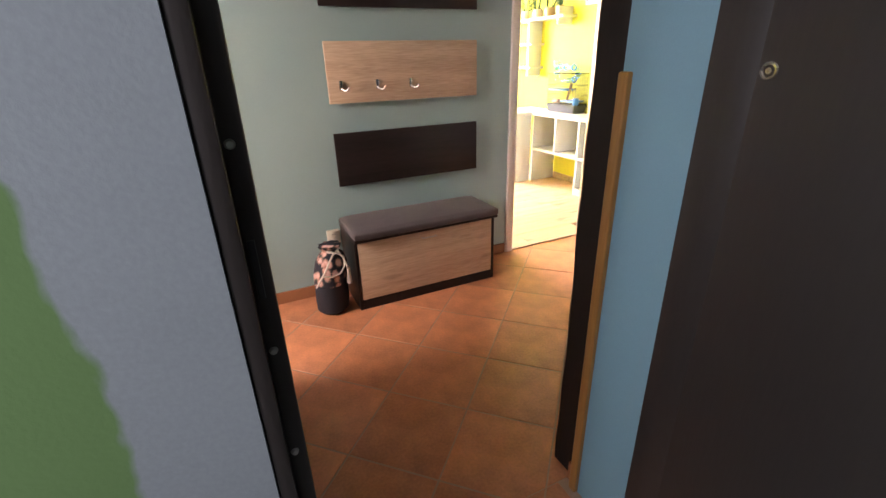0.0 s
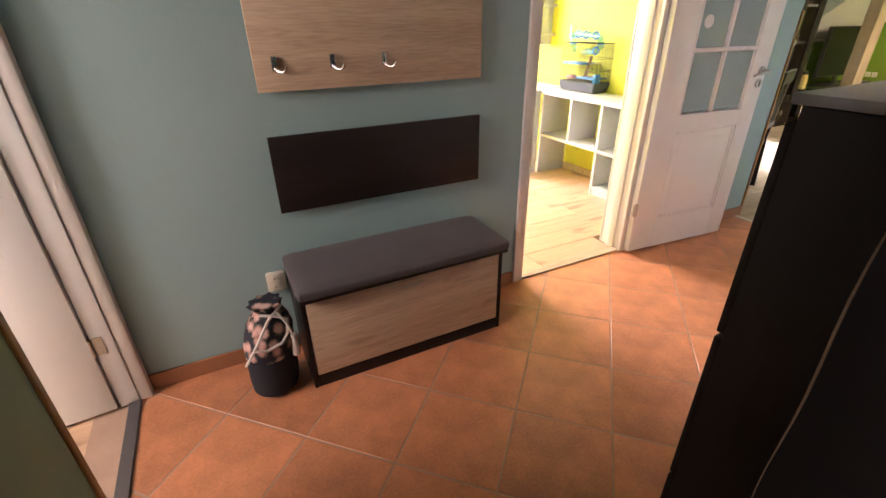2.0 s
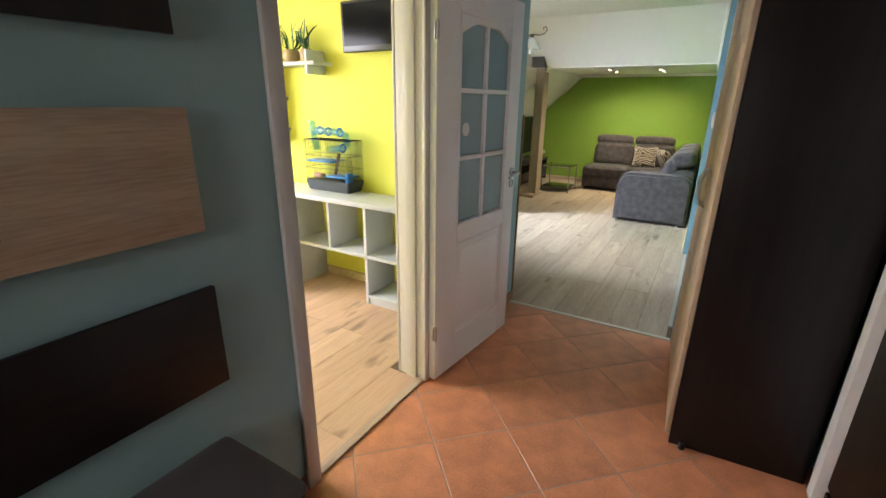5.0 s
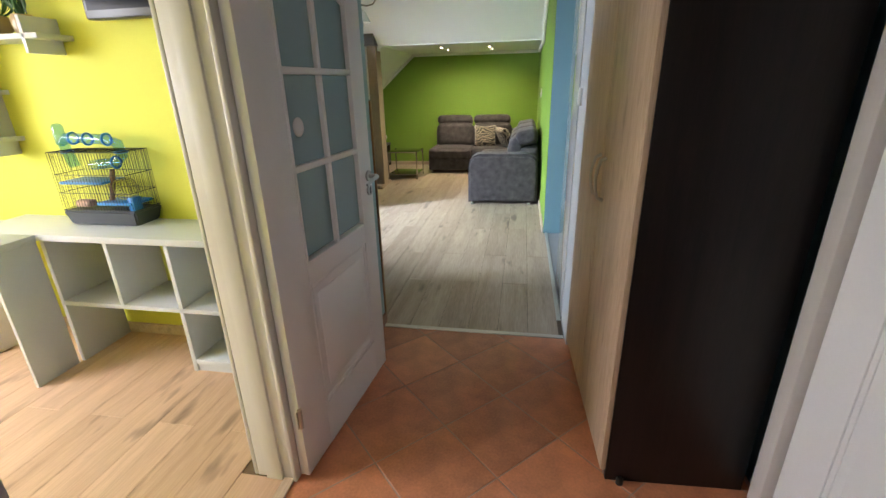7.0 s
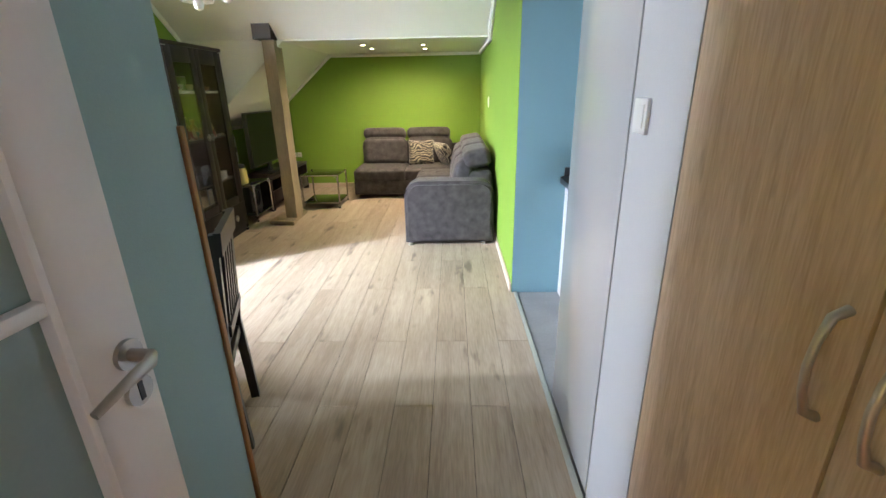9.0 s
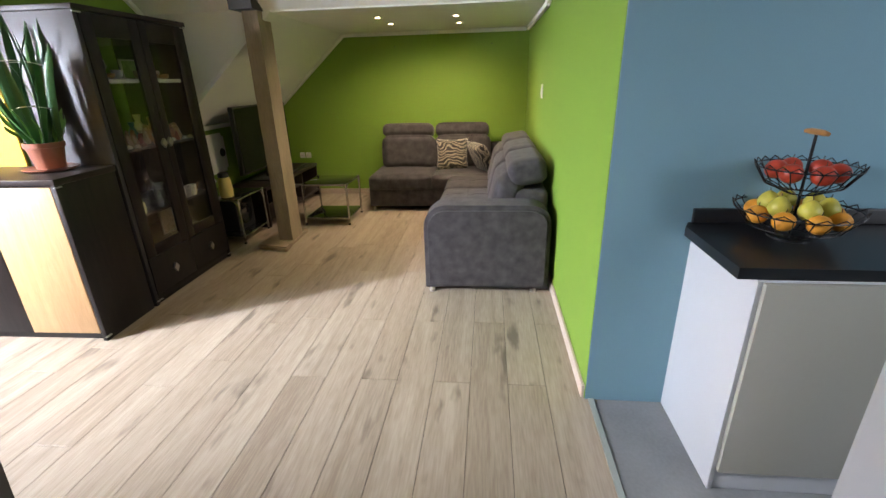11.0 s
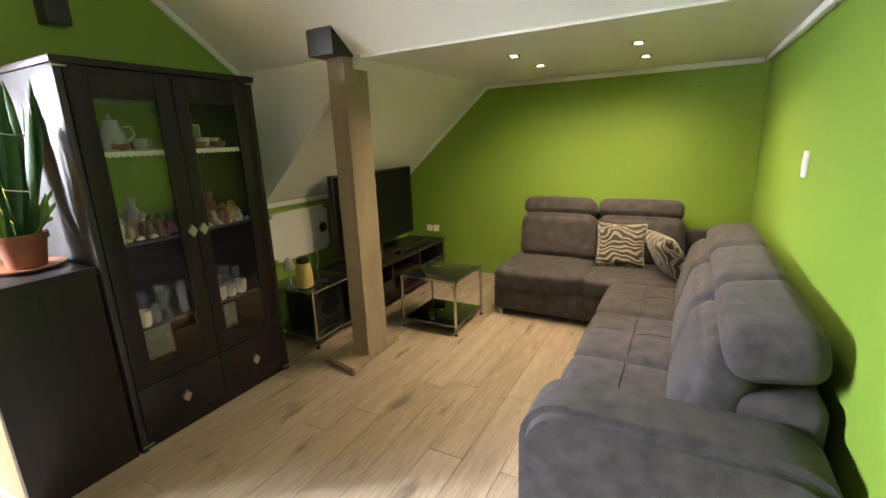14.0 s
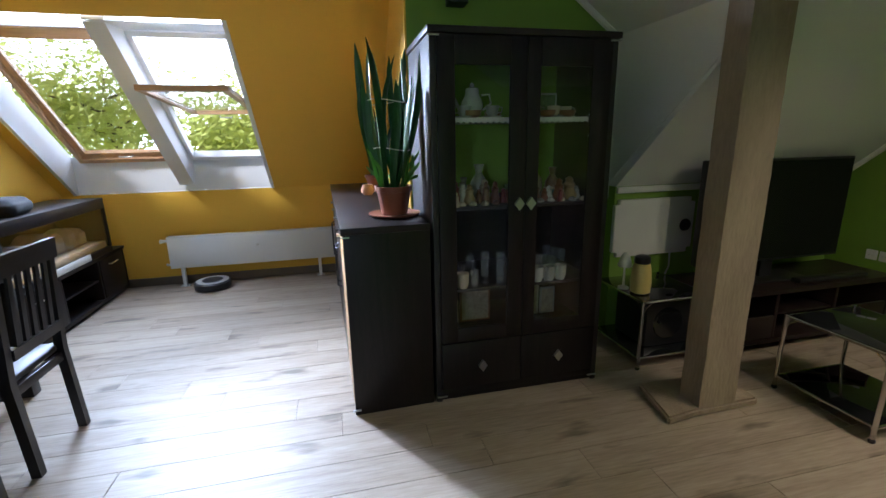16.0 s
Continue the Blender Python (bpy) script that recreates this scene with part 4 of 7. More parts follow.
# kitchen front: tall gloss unit, switch, counter
tall = fixed("tall_kitchen_unit", (5.4, 2.25, 0), "tall white high-gloss kitchen unit", "cabinet")
solid("body", MELAM, tall, 5.117, 5.70, 1.95, 2.530, 0.0, 2.45)
solid("front", GLOSSW, tall, 5.115, 5.70, 2.532, 2.552, 0.02, 2.45, bevel=0.002, label="white high-gloss front")
sw = thing("light_switch", (5.03, 2.5485, 1.418), 180, "white light switch on the wall pier", "switch")
solid("plate", WHITEPL, sw, -0.041, 0.041, -0.012, 0, -0.045, 0.045, bevel=0.004)
solid("rocker", WHITEPL, sw, -0.029, 0.029, -0.016, -0.011, -0.030, 0.030, bevel=0.002)
unit = fixed("kitchen_base_unit", (6.7, 1.6, 0), "white kitchen base unit beside the blue wall", "cabinet")
solid("body", MELAM, unit, 6.48, 6.955, 0.9, 2.224, 0.0, 0.865)
solid("end_panel", MELAM, unit, 6.475, 6.954, 2.226, 2.244, 0.0, 0.866, bevel=0.002)
for y0 in (1.32, 1.776):
    solid("front", mat("cream_gloss_front", (0.40, 0.38, 0.32), 0.2, 0.02), unit, 6.458, 6.478, y0, y0 + 0.452, 0.10, 0.862, bevel=0.002)
top = fixed("kitchen_worktop", (6.7, 1.6, 0.866), "black stone-look kitchen worktop with an upstand", "worktop")
BLKTOP = mat("black_worktop_laminate", (0.012, 0.012, 0.013), 0.35, 0.25, 30, 0.1, 200)
bm = bmesh.new()
prism(bm, [(6.47, 0.9), (6.954, 0.9), (6.954, 2.268), (6.90, 2.297), (6.488, 2.300)], 2, 0.867, 0.905)
part("slab", bm, BLKTOP, top)
solid("upstand", BLKTOP, top, 6.935, 6.953, 0.9, 2.258, 0.906, 0.965, bevel=0.003)
basket = thing("fruit_basket", (6.785, 1.985, 0.905), 0, "two-tier black wire fruit basket with fruit", "basket")
WIRE = mat("black_wire", (0.012, 0.012, 0.012), 0.4, 0.1, metal=0.4)
for tier, (z, r) in enumerate(((0.015, 0.19), (0.165, 0.15))):
    bm = bmesh.new()
    for k in range(22):
        a, b2 = 2 * math.pi * k / 22, 2 * math.pi * (k + 0.5) / 22
        c, s2 = math.cos(a), math.sin(a)
        tube(bm, [(0.3 * r * c, 0.3 * r * s2, z), (0.75 * r * c, 0.75 * r * s2, z + 0.03), (r * c, r * s2, z + 0.09), (1.03 * r * math.cos(b2), 1.03 * r * math.sin(b2), z + 0.105), (r * math.cos(a + 2 * math.pi / 22), r * math.sin(a + 2 * math.pi / 22), z + 0.09)], 0.002, 6)
    for rr, zz in ((0.3, 0), (0.75, 0.03), (1.0, 0.09)):
        ring = [(rr * r * math.cos(2 * math.pi * k / 24), rr * r * math.sin(2 * math.pi * k / 24), z + zz) for k in range(25)]
        tube(bm, ring, 0.0025, 6, cap=False)
    part("bowl", bm, WIRE, basket)
bm = bmesh.new()
tube(bm, [(0, 0, 0.0), (0, 0, 0.37)], 0.005, 8)
lathe(bm, [(0.07, 0.0), (0.07, 0.006), (0.01, 0.012)], 20)
part("stem", bm, WIRE, basket)
bm = bmesh.new()
tube(bm, [(-0.055, 0, 0.37), (-0.03, 0, 0.372), (0.03, 0, 0.372), (0.055, 0, 0.37)], [0.007, 0.010, 0.010, 0.007], 12)
part("grip", bm, GUARD, basket, "wooden grip")
rnd = random.Random(3)
FRUIT = {"apple": mat("red_apple_skin", (0.42, 0.045, 0.02), 0.35, 0.4, 20), "orange": mat("orange_fruit_skin", (0.72, 0.30, 0.03), 0.5, 0.15, 30, 0.3, 200), "pear": mat("green_pear_skin", (0.50, 0.44, 0.06), 0.45, 0.2, 20)}
for kind, n, z, r in (("orange", 8, 0.085, 0.125), ("pear", 6, 0.100, 0.085), ("apple", 6, 0.240, 0.085)):
    for k in range(n):
        a = 2 * math.pi * (k + (0.5 if kind == "pear" else 0)) / n + (0.4 if kind == "pear" else 0)
        f = thing(kind, (6.785 + r * math.cos(a), 1.985 + r * math.sin(a), 0.905 + z + (0.022 if kind == "pear" else 0)), rnd.uniform(0, 360), {"apple": "red apple in the upper basket", "orange": "ripe orange in the lower basket", "pear": "yellow-green pear in the lower basket"}[kind], "fruit", kind + "s in the basket")
        bm = bmesh.new()
        q = 0.036
        prof = [(q * math.sin(t), q * (-0.92 * math.cos(t))) for t in [0.15 + 2.85 * i / 9 for i in range(10)]]
        if kind == "pear":
            prof = [(r2 * (1.0 if z2 < 0 else 1 - 9 * z2), z2 * 1.15) for r2, z2 in prof]
        lathe(bm, prof, 14)
        body = part("flesh", bm, FRUIT[kind], f)
        bm = bmesh.new()
        tube(bm, [(0, 0, prof[-1][1] - 0.002), (0.003, 0, prof[-1][1] + 0.012)], 0.0015, 6)
        part("stalk", bm, BARK, f)


# ---------------------------------------------------------------- living room things
# pillar with its base and the dark timber at its head
pil = fixed("timber_pillar", (9.13, 5.05, 0), "plastered beige timber pillar on a wide base with a dark timber head", "pillar")
bm = bmesh.new()
box(bm, 9.04, 9.265, 4.965, 5.10, 0.04, 2.06)
es = [e for e in bm.edges if abs(e.verts[0].co.z - e.verts[1].co.z) > 1]
bmesh.ops.subdivide_edges(bm, edges=es, cuts=26)
rnd = random.Random(8)
for v in bm.verts:
    if 0.1 < v.co.z < 2.0:
        v.co.x += rnd.uniform(-0.002, 0.002)
        v.co.y += rnd.uniform(-0.002, 0.002)
part("shaft", bm, PILLAR, pil, smooth=60)
bm = bmesh.new()
prism(bm, [(8.83, 4.93), (9.02, 4.955), (9.42, 4.96), (9.42, 5.17), (9.30, 5.26), (8.90, 5.26)], 2, 0.0, 0.045)
bmesh.ops.bevel(bm, geom=bm.edges[:], offset=0.012, segments=2, affect="EDGES")
part("base", bm, PILLAR, pil)
bm = bmesh.new()
prism(bm, [(8.94, 2.035), (9.15, 2.035), (9.135, 2.06), (8.94, 2.21)], 1, 4.955, 5.15)
part("head", bm, BLACKDOOR, pil, "dark timber head")

# sofa
sofa = fixed("corner_sofa", (9.6, 3.3, 0), "grey-brown velour corner sofa with headrests and a wide arm", "sofa")
SY0, SY1 = 2.64, 3.53
bm = bmesh.new()
prism(bm, [(SY0, 0.028), (SY0, 0.53)] + [(SY0 + 0.16 - 0.16 * math.cos(a), 0.53 + 0.125 * math.sin(a)) for a in [math.pi / 2 * k / 6 for k in range(1, 7)]] + [(SY1 - 0.16 + 0.16 * math.sin(a), 0.495 + 0.16 * math.cos(a)) for a in [math.pi / 2 * k / 6 for k in range(0, 7)]] + [(SY1, 0.028)], 0, 8.07, 8.33)
es = [e for e in bm.edges if abs(e.verts[0].co.x - e.verts[1].co.x) < 0.01]
bmesh.ops.bevel(bm, geom=es, offset=0.034, segments=5, affect="EDGES")
part("arm", bm, SOFA, sofa)
bm = bmesh.new()
box(bm, 8.33, 10.215, SY0, SY1 - 0.01, 0.055, 0.27, bevel=0.015)
part("base", bm, SOFA, sofa)
bm = bmesh.new()
box(bm, 10.22, 11.07, SY0, 4.49, 0.055, 0.27, bevel=0.015)
part("chaise_base", bm, SOFA, sofa)
bm = bmesh.new()
box(bm, 8.335, 11.07, SY0, SY0 + 0.25, 0.055, 0.70, bevel=0.045, seg=4)
part("back_frame", bm, SOFA, sofa)
bm = bmesh.new()
box(bm, 10.93, 11.07, SY0 + 0.15, 4.47, 0.055, 0.70, bevel=0.03, seg=3)
part("chaise_back_frame", bm, SOFA, sofa)
SEAM = mat("dark_seam_thread", (0.023, 0.020, 0.021), 0.9, 0.2, 20)
xs = [8.335, 8.96, 9.59, 10.215]
for k in range(3):
    bm = bmesh.new()
    xm = (xs[k] + xs[k + 1]) / 2
    cushion(bm, xs[k], xs[k + 1], 2.98, SY1, 0.24, 0.425, 0.05, 0.022, 15, tuft=((xm, 3.27, 0.018, 0.05),))
    seat = part("seat_cushion", bm, SOFA, sofa, smooth=70)
    bm = bmesh.new()

    def top_of(x, y, xm=xm, half=(xs[k + 1] - xs[k]) / 2):
        px, py = (abs(x - xm) / half) ** (1 / 0.6), (abs(y - 3.255) / 0.275) ** (1 / 0.6)
        dip = 0.018 * math.exp(-((x - xm) ** 2 + (y - 3.27) ** 2) / 0.05**2)
        return (x, y, 0.4255 + 0.022 * (1 - px**2) * (1 - py**2) - dip)

    tube(bm, [top_of(xm, 3.03 + 0.45 * q / 14) for q in range(15)], 0.0028, 6)
    tube(bm, [top_of(xs[k] + 0.05 + (xs[k + 1] - xs[k] - 0.10) * q / 14, 3.27) for q in range(15)], 0.0028, 6)
    part("seam", bm, SEAM, seat, "dark stitched seam")
for y0, y1 in ((2.98, 3.74), (3.745, 4.49)):
    bm = bmesh.new()
    ym = (y0 + y1) / 2
    cushion(bm, 10.205, 10.93, y0, y1, 0.24, 0.425, 0.05, 0.02, 13)
    part("chaise_cushion", bm, SOFA, sofa, smooth=70)
# back cushions that lean, with headrests above
for k in range(3):
    bm = bmesh.new()
    m = Matrix.Translation((0, 2.92, 0.42)) @ Matrix.Rotation(radians(13), 4, "X") @ Matrix.Translation((0, -2.92, -0.42))
    cushion(bm, xs[k] + 0.02, xs[k + 1] - 0.005, 2.885, 3.085, 0.39, 0.785, 0.07, 0.03, 13, m=m)
    part("back_cushion", bm, SOFA, sofa, smooth=70)
    bm = bmesh.new()
    m = Matrix.Translation((0, 2.78, 0.80)) @ Matrix.Rotation(radians(-10), 4, "X") @ Matrix.Translation((0, -2.78, -0.80))
    cushion(bm, xs[k] + 0.01, xs[k + 1] - 0.003, 2.65, 2.925, 0.735, 0.915, 0.060, 0.01, 13, m=m)
    part("headrest", bm, SOFA, sofa, smooth=70)
for y0, y1 in ((3.06, 3.74), (3.755, 4.42)):
    bm = bmesh.new()
    m = Matrix.Translation((10.85, 0, 0.60)) @ Matrix.Rotation(radians(12), 4, "Y") @ Matrix.Translation((-10.85, 0, -0.60))
    cushion(bm, 10.73, 10.93, y0, y1, 0.40, 0.80, 0.07, 0.03, 13, m=m)
    part("back_cushion", bm, SOFA, sofa, smooth=70)
    bm = bmesh.new()
    m = Matrix.Translation((10.9, 0, 0.84)) @ Matrix.Rotation(radians(20), 4, "Y") @ Matrix.Translation((-10.9, 0, -0.84))
    cushion(bm, 10.80, 11.02, y0 + 0.02, y1, 0.79, 0.945, 0.06, 0.01, 13, m=m)
    part("headrest", bm, SOFA, sofa, smooth=70)
for x, y in ((8.10, 3.48), (8.12, 2.74), (10.25, 4.44), (10.25, 3.6), (11.0, 4.44)):
    bm = bmesh.new()
    lathe(bm, [(0.022, 0), (0.024, 0.015), (0.018, 0.030 if x < 9 else 0.058)], 14, (x, y, 0))
    part("foot", bm, NICKEL, sofa, "small metal foot")

SWIRL = bpy.data.materials.new("swirl_patterned_cloth")
SWIRL.use_nodes = True
_n, _l = SWIRL.node_tree.nodes, SWIRL.node_tree.links
_tc, _w, _r, _mp = _n.new("ShaderNodeTexCoord"), _n.new("ShaderNodeTexWave"), _n.new("ShaderNodeValToRGB"), _n.new("ShaderNodeMapping")
_w.inputs["Scale"].default_value, _w.inputs["Distortion"].default_value, _w.inputs["Detail"].default_value, _w.inputs["Detail Scale"].default_value = 3.6, 8.5, 1.5, 1.6
_l.new(_tc.outputs["Object"], _mp.inputs[0])
_l.new(_mp.outputs[0], _w.inputs["Vector"])
_r.color_ramp.elements[0].color, _r.color_ramp.elements[0].position = (0.020, 0.016, 0.014, 1), 0.0
_r.color_ramp.elements[1].color, _r.color_ramp.elements[1].position = (0.025, 0.020, 0.017, 1), 1.0
for _p, _c in ((0.24, (0.020, 0.016, 0.014, 1)), (0.28, (0.40, 0.35, 0.26, 1)), (0.44, (0.30, 0.25, 0.18, 1)), (0.50, (0.09, 0.07, 0.05, 1)), (0.62, (0.14, 0.11, 0.075, 1)), (0.68, (0.44, 0.39, 0.30, 1)), (0.84, (0.24, 0.20, 0.14, 1)), (0.90, (0.025, 0.020, 0.017, 1))):
    _e = _r.color_ramp.elements.new(_p)
    _e.color = _c
_l.new(_w.outputs["Fac"], _r.inputs[0])
_l.new(_r.outputs[0], _n["Principled BSDF"].inputs["Base Color"])
_n["Principled BSDF"].inputs["Roughness"].default_value = 0.8
_n["Principled BSDF"].inputs["Sheen Weight"].default_value = 0.3


def pillow(at, rx, ry, rz, words, size=0.40):
    ob = new("throw_pillow")
    ob.matrix_basis = pose(*at, rx, ry, rz)
    tagged(ob, words, "pillow", "patterned throw pillows")
    bm = bmesh.new()
    n = 16
    for sgn in (1, -1):
        g = [[None] * (n + 1) for _ in range(n + 1)]
        for i in range(n + 1):
            for j in range(n + 1):
                u, v = 2 * i / n - 1, 2 * j / n - 1
                pull = 1 - 0.10 * (1 - u * u) * abs(v) ** 3 - 0.10 * (1 - v * v) * abs(u) ** 3
                z = 0.075 * ((1 - u**4) * (1 - v**4)) ** 0.6
                g[i][j] = bm.verts.new((u * size / 2 * pull, v * size / 2 * pull, sgn * z))
        for i in range(n):
            for j in range(n):
                q = (g[i][j], g[i + 1][j], g[i + 1][j + 1], g[i][j + 1])
                bm.faces.new(q if sgn > 0 else q[::-1])
    bmesh.ops.remove_doubles(bm, verts=bm.verts, dist=0.0005)
    part("cover", bm, SWIRL, ob, smooth=80)


pillow((10.64, 3.52, 0.60), 0, -68, 4, "beige and black swirl-patterned pillow leaning on the sofa back")
pillow((10.42, 3.16, 0.60), 62, 0, 28, "beige and black swirl-patterned pillow in the sofa corner")


# two small tables of chrome tube and black glass
def tube_table(at, words):
    t = thing("side_table", at, 0, words, "table", "chrome and black glass tables")
    a, h = 0.245, 0.455
    for x in (-a, a):
        for y in (-a, a):
            bm = bmesh.new()
            tube(bm, [(x, y, 0.012), (x, y, h)], 0.011, 12)
            leg = part("leg", bm, CHROME, t)
            bm = bmesh.new()
            lathe(bm, [(0.012, 0.0), (0.015, 0.004), (0.015, 0.012), (0.011, 0.02)], 12, (x, y, 0))
            part("foot", bm, BLACKPL, leg)
            sx, sy = -math.copysign(1, x), -math.copysign(1, y)
            bm = bmesh.new()
            tube(bm, [(x, y, h - 0.10), (x + sx * 0.02, y, h - 0.05), (x + sx * 0.07, y, h - 0.012)], 0.004, 8)
            tube(bm, [(x, y, h - 0.10), (x, y + sy * 0.02, h - 0.05), (x, y + sy * 0.07, h - 0.012)], 0.004, 8)
            part("brace", bm, CHROME, leg)
    for z in (h - 0.012, 0.075):
        bm = bmesh.new()
        for s2 in (-a, a):
            tube(bm, [(-a, s2, z), (a, s2, z)], 0.008, 10)
            tube(bm, [(s2, -a, z), (s2, a, z)], 0.008, 10)
        rim = part("rim", bm, CHROME, t)
        bm = bmesh.new()
        box(bm, -a + 0.008, a - 0.008, -a + 0.008, a - 0.008, z + 0.002, z + 0.009, bevel=0.001)
        part("glass_top" if z > 0.3 else "glass_shelf", bm, BLACKGL, t, "black glass")
    return t


tube_table((9.905, 4.83, 0), "square chrome tube table with black glass shelves, free on the floor")
tube_table((9.285, 5.70, 0), "square chrome tube table with black glass beside the television stand")
sub = fixed("subwoofer", (9.33, 5.72, 0.085), "black box loudspeaker on the lower glass shelf", "loudspeaker")
solid("cabinet", BLACKPL, sub, 9.16, 9.48, 5.56, 5.88, 0.087, 0.40, bevel=0.006)
bm = bmesh.new()
tube(bm, [(9.32, 5.559, 0.24), (9.32, 5.552, 0.24)], [0.11, 0.105], 28)
part("grille", bm, BLACKGL, sub)

# yellow thermos jug and white bulb lamp on the glass table
jug = thing("vacuum_jug", (9.12, 5.60, 0.455), 30, "pale yellow jug with a black top and handle", "jug")
bm = bmesh.new()
lathe(bm, [(0.045, 0.0), (0.060, 0.01), (0.064, 0.08), (0.056, 0.16), (0.046, 0.195)], 24)
part("body", bm, mat("pale_yellow_enamel", (0.62, 0.48, 0.16), 0.4, 0.06), jug)
bm = bmesh.new()
lathe(bm, [(0.046, 0.195), (0.05, 0.205), (0.046, 0.235), (0.03, 0.245)], 24)
tube(bm, [(0.045, 0, 0.22), (0.085, 0, 0.205), (0.09, 0, 0.13), (0.062, 0, 0.09)], 0.008, 8)
part("lid", bm, BLACKPL, jug, "black lid and handle")
lmp = thing("small_table_lamp", (9.07, 5.70, 0.455), 0, "small white shaded lamp, switched off", "lamp")
bm = bmesh.new()
lathe(bm, [(0.035, 0.0), (0.035, 0.01), (0.008, 0.02), (0.006, 0.16)], 16)
part("stand", bm, WHITEPL, lmp)
bm = bmesh.new()
lathe(bm, [(0.042, 0.15), (0.045, 0.16), (0.030, 0.21), (0.012, 0.24)], 18)
part("shade", bm, WHITEPL, lmp)

# television and its stand
tvs = fixed("television_stand", (10.3, 5.65, 0), "long dark wenge television stand with open shelves", "stand")
for nm, b in (("top", (9.56, 11.06, 5.43, 5.90, 0.405, 0.44)), ("bottom", (9.56, 11.06, 5.44, 5.90, 0.06, 0.09)), ("side_panel", (9.56, 9.59, 5.44, 5.90, 0.0, 0.404)), ("side_panel", (11.03, 11.06, 5.44, 5.90, 0.0, 0.404)), ("divider", (10.05, 10.075, 5.45, 5.89, 0.091, 0.404)), ("divider", (10.55, 10.575, 5.45, 5.89, 0.091, 0.404)), ("back_panel", (9.59, 11.03, 5.885, 5.90, 0.091, 0.404)), ("shelf", (10.077, 10.548, 5.46, 5.885, 0.25, 0.265)), ("drawer", (9.592, 10.048, 5.445, 5.465, 0.093, 0.25)), ("drawer", (10.577, 11.028, 5.445, 5.465, 0.093, 0.25))):
    solid(nm, WENGEX, tvs, *b, bevel=0.002)
tv = fixed("television", (10.17, 5.66, 0.44), "large flat black television, switched off", "television")
solid("bezel", BLACKPL, tv, 9.57, 10.77, 5.645, 5.70, 0.565, 1.262, bevel=0.008)
solid("screen", SCREEN, tv, 9.585, 10.755, 5.640, 5.6455, 0.585, 1.247, bevel=0)
bm = bmesh.new()
box(bm, 10.12, 10.22, 5.66, 5.69, 0.45, 0.60)
box(bm, 9.90, 10.44, 5.55, 5.78, 0.4405, 0.452, bevel=0.004)
part("stand", bm, BLACKPL, tv)
bar = fixed("sound_bar", (10.45, 5.52, 0.44), "slim black sound bar in front of the television", "loudspeaker")
solid("housing", BLACKPL, bar, 10.25, 10.85, 5.47, 5.54, 0.441, 0.475, bevel=0.012)
for k, y in enumerate((5.63, 5.545)):
    socket("wall_socket", (11.10, y, 0.54), -90, "white wall socket above the stand", 1, WHITEPL)

# white distribution panel on the knee wall
pan = fixed("wall_box", (9.45, 5.94, 0.8), "white rounded wall box with a round black dial", "panel")
bm = bmesh.new()
box(bm, 9.12, 9.76, 5.915, 5.949, 0.60, 1.00)
bmesh.ops.bevel(bm, geom=[e for e in bm.edges if abs(e.verts[0].co.y - e.verts[1].co.y) > 0.01], offset=0.035, segments=5, affect="EDGES")
bmesh.ops.bevel(bm, geom=[e for e in bm.edges if e.verts[0].co.y < 5.92 and e.verts[1].co.y < 5.92], offset=0.004, segments=2, affect="EDGES")
part("plate", bm, WHITEPL, pan)
bm = bmesh.new()
tube(bm, [(9.69, 5.915, 0.80), (9.69, 5.906, 0.80)], [0.045, 0.041], 24)
part("dial", bm, BLACKPL, pan, "round black dial")
bm = bmesh.new()
tube(bm, [(9.60, 5.93, 0.60), (9.60, 5.925, 0.50), (9.57, 5.92, 0.44)], 0.006, 8)
part("cable", bm, WHITEPL, pan, "white cable")

# vitrine
vit = fixed("glass_cabinet", (8.24, 5.65, 0), "tall dark wenge display cabinet with glass doors and two drawers", "cabinet")
VX0, VX1, VY0, VY1, VH = 7.752, 8.73, 5.432, 6.03, 1.93
for nm, b in (("side_panel", (VX0, VX0 + 0.03, VY0 + 0.002, VY1, 0.0, VH - 0.03)), ("side_panel", (VX1 - 0.03, VX1, VY0 + 0.002, VY1, 0.0, VH - 0.03)), ("bottom", (VX0 + 0.03, VX1 - 0.03, VY0 + 0.01, VY1, 0.03, 0.07)), ("plinth", (VX0 + 0.03, VX1 - 0.03, VY0 + 0.02, VY0 + 0.04, 0.0, 0.03)), ("drawer_top", (VX0 + 0.03, VX1 - 0.03, VY0 + 0.01, VY1 - 0.015, 0.325, 0.345)), ("back_panel", (VX0 + 0.03, VX1 - 0.03, VY1 - 0.012, VY1, 0.07, 1.065))):
    solid(nm, SATIN if nm == "side_panel" else WENGE, vit, *b, bevel=0.002)
solid("top", WENGEX, vit, VX0 - 0.012, VX1 + 0.012, VY0 - 0.012, VY1, VH - 0.03, VH, bevel=0.003)
SHELVES = (0.62, 1.065, 1.51)
SHELFG = mat("dark_shelf_board", (0.03, 0.024, 0.022), 0.4, 0.1)
for z in SHELVES:
    solid("shelf", SHELFG, vit, VX0 + 0.031, VX1 - 0.031, VY0 + 0.04, VY1 - 0.013, z, z + 0.016, bevel=0.001)
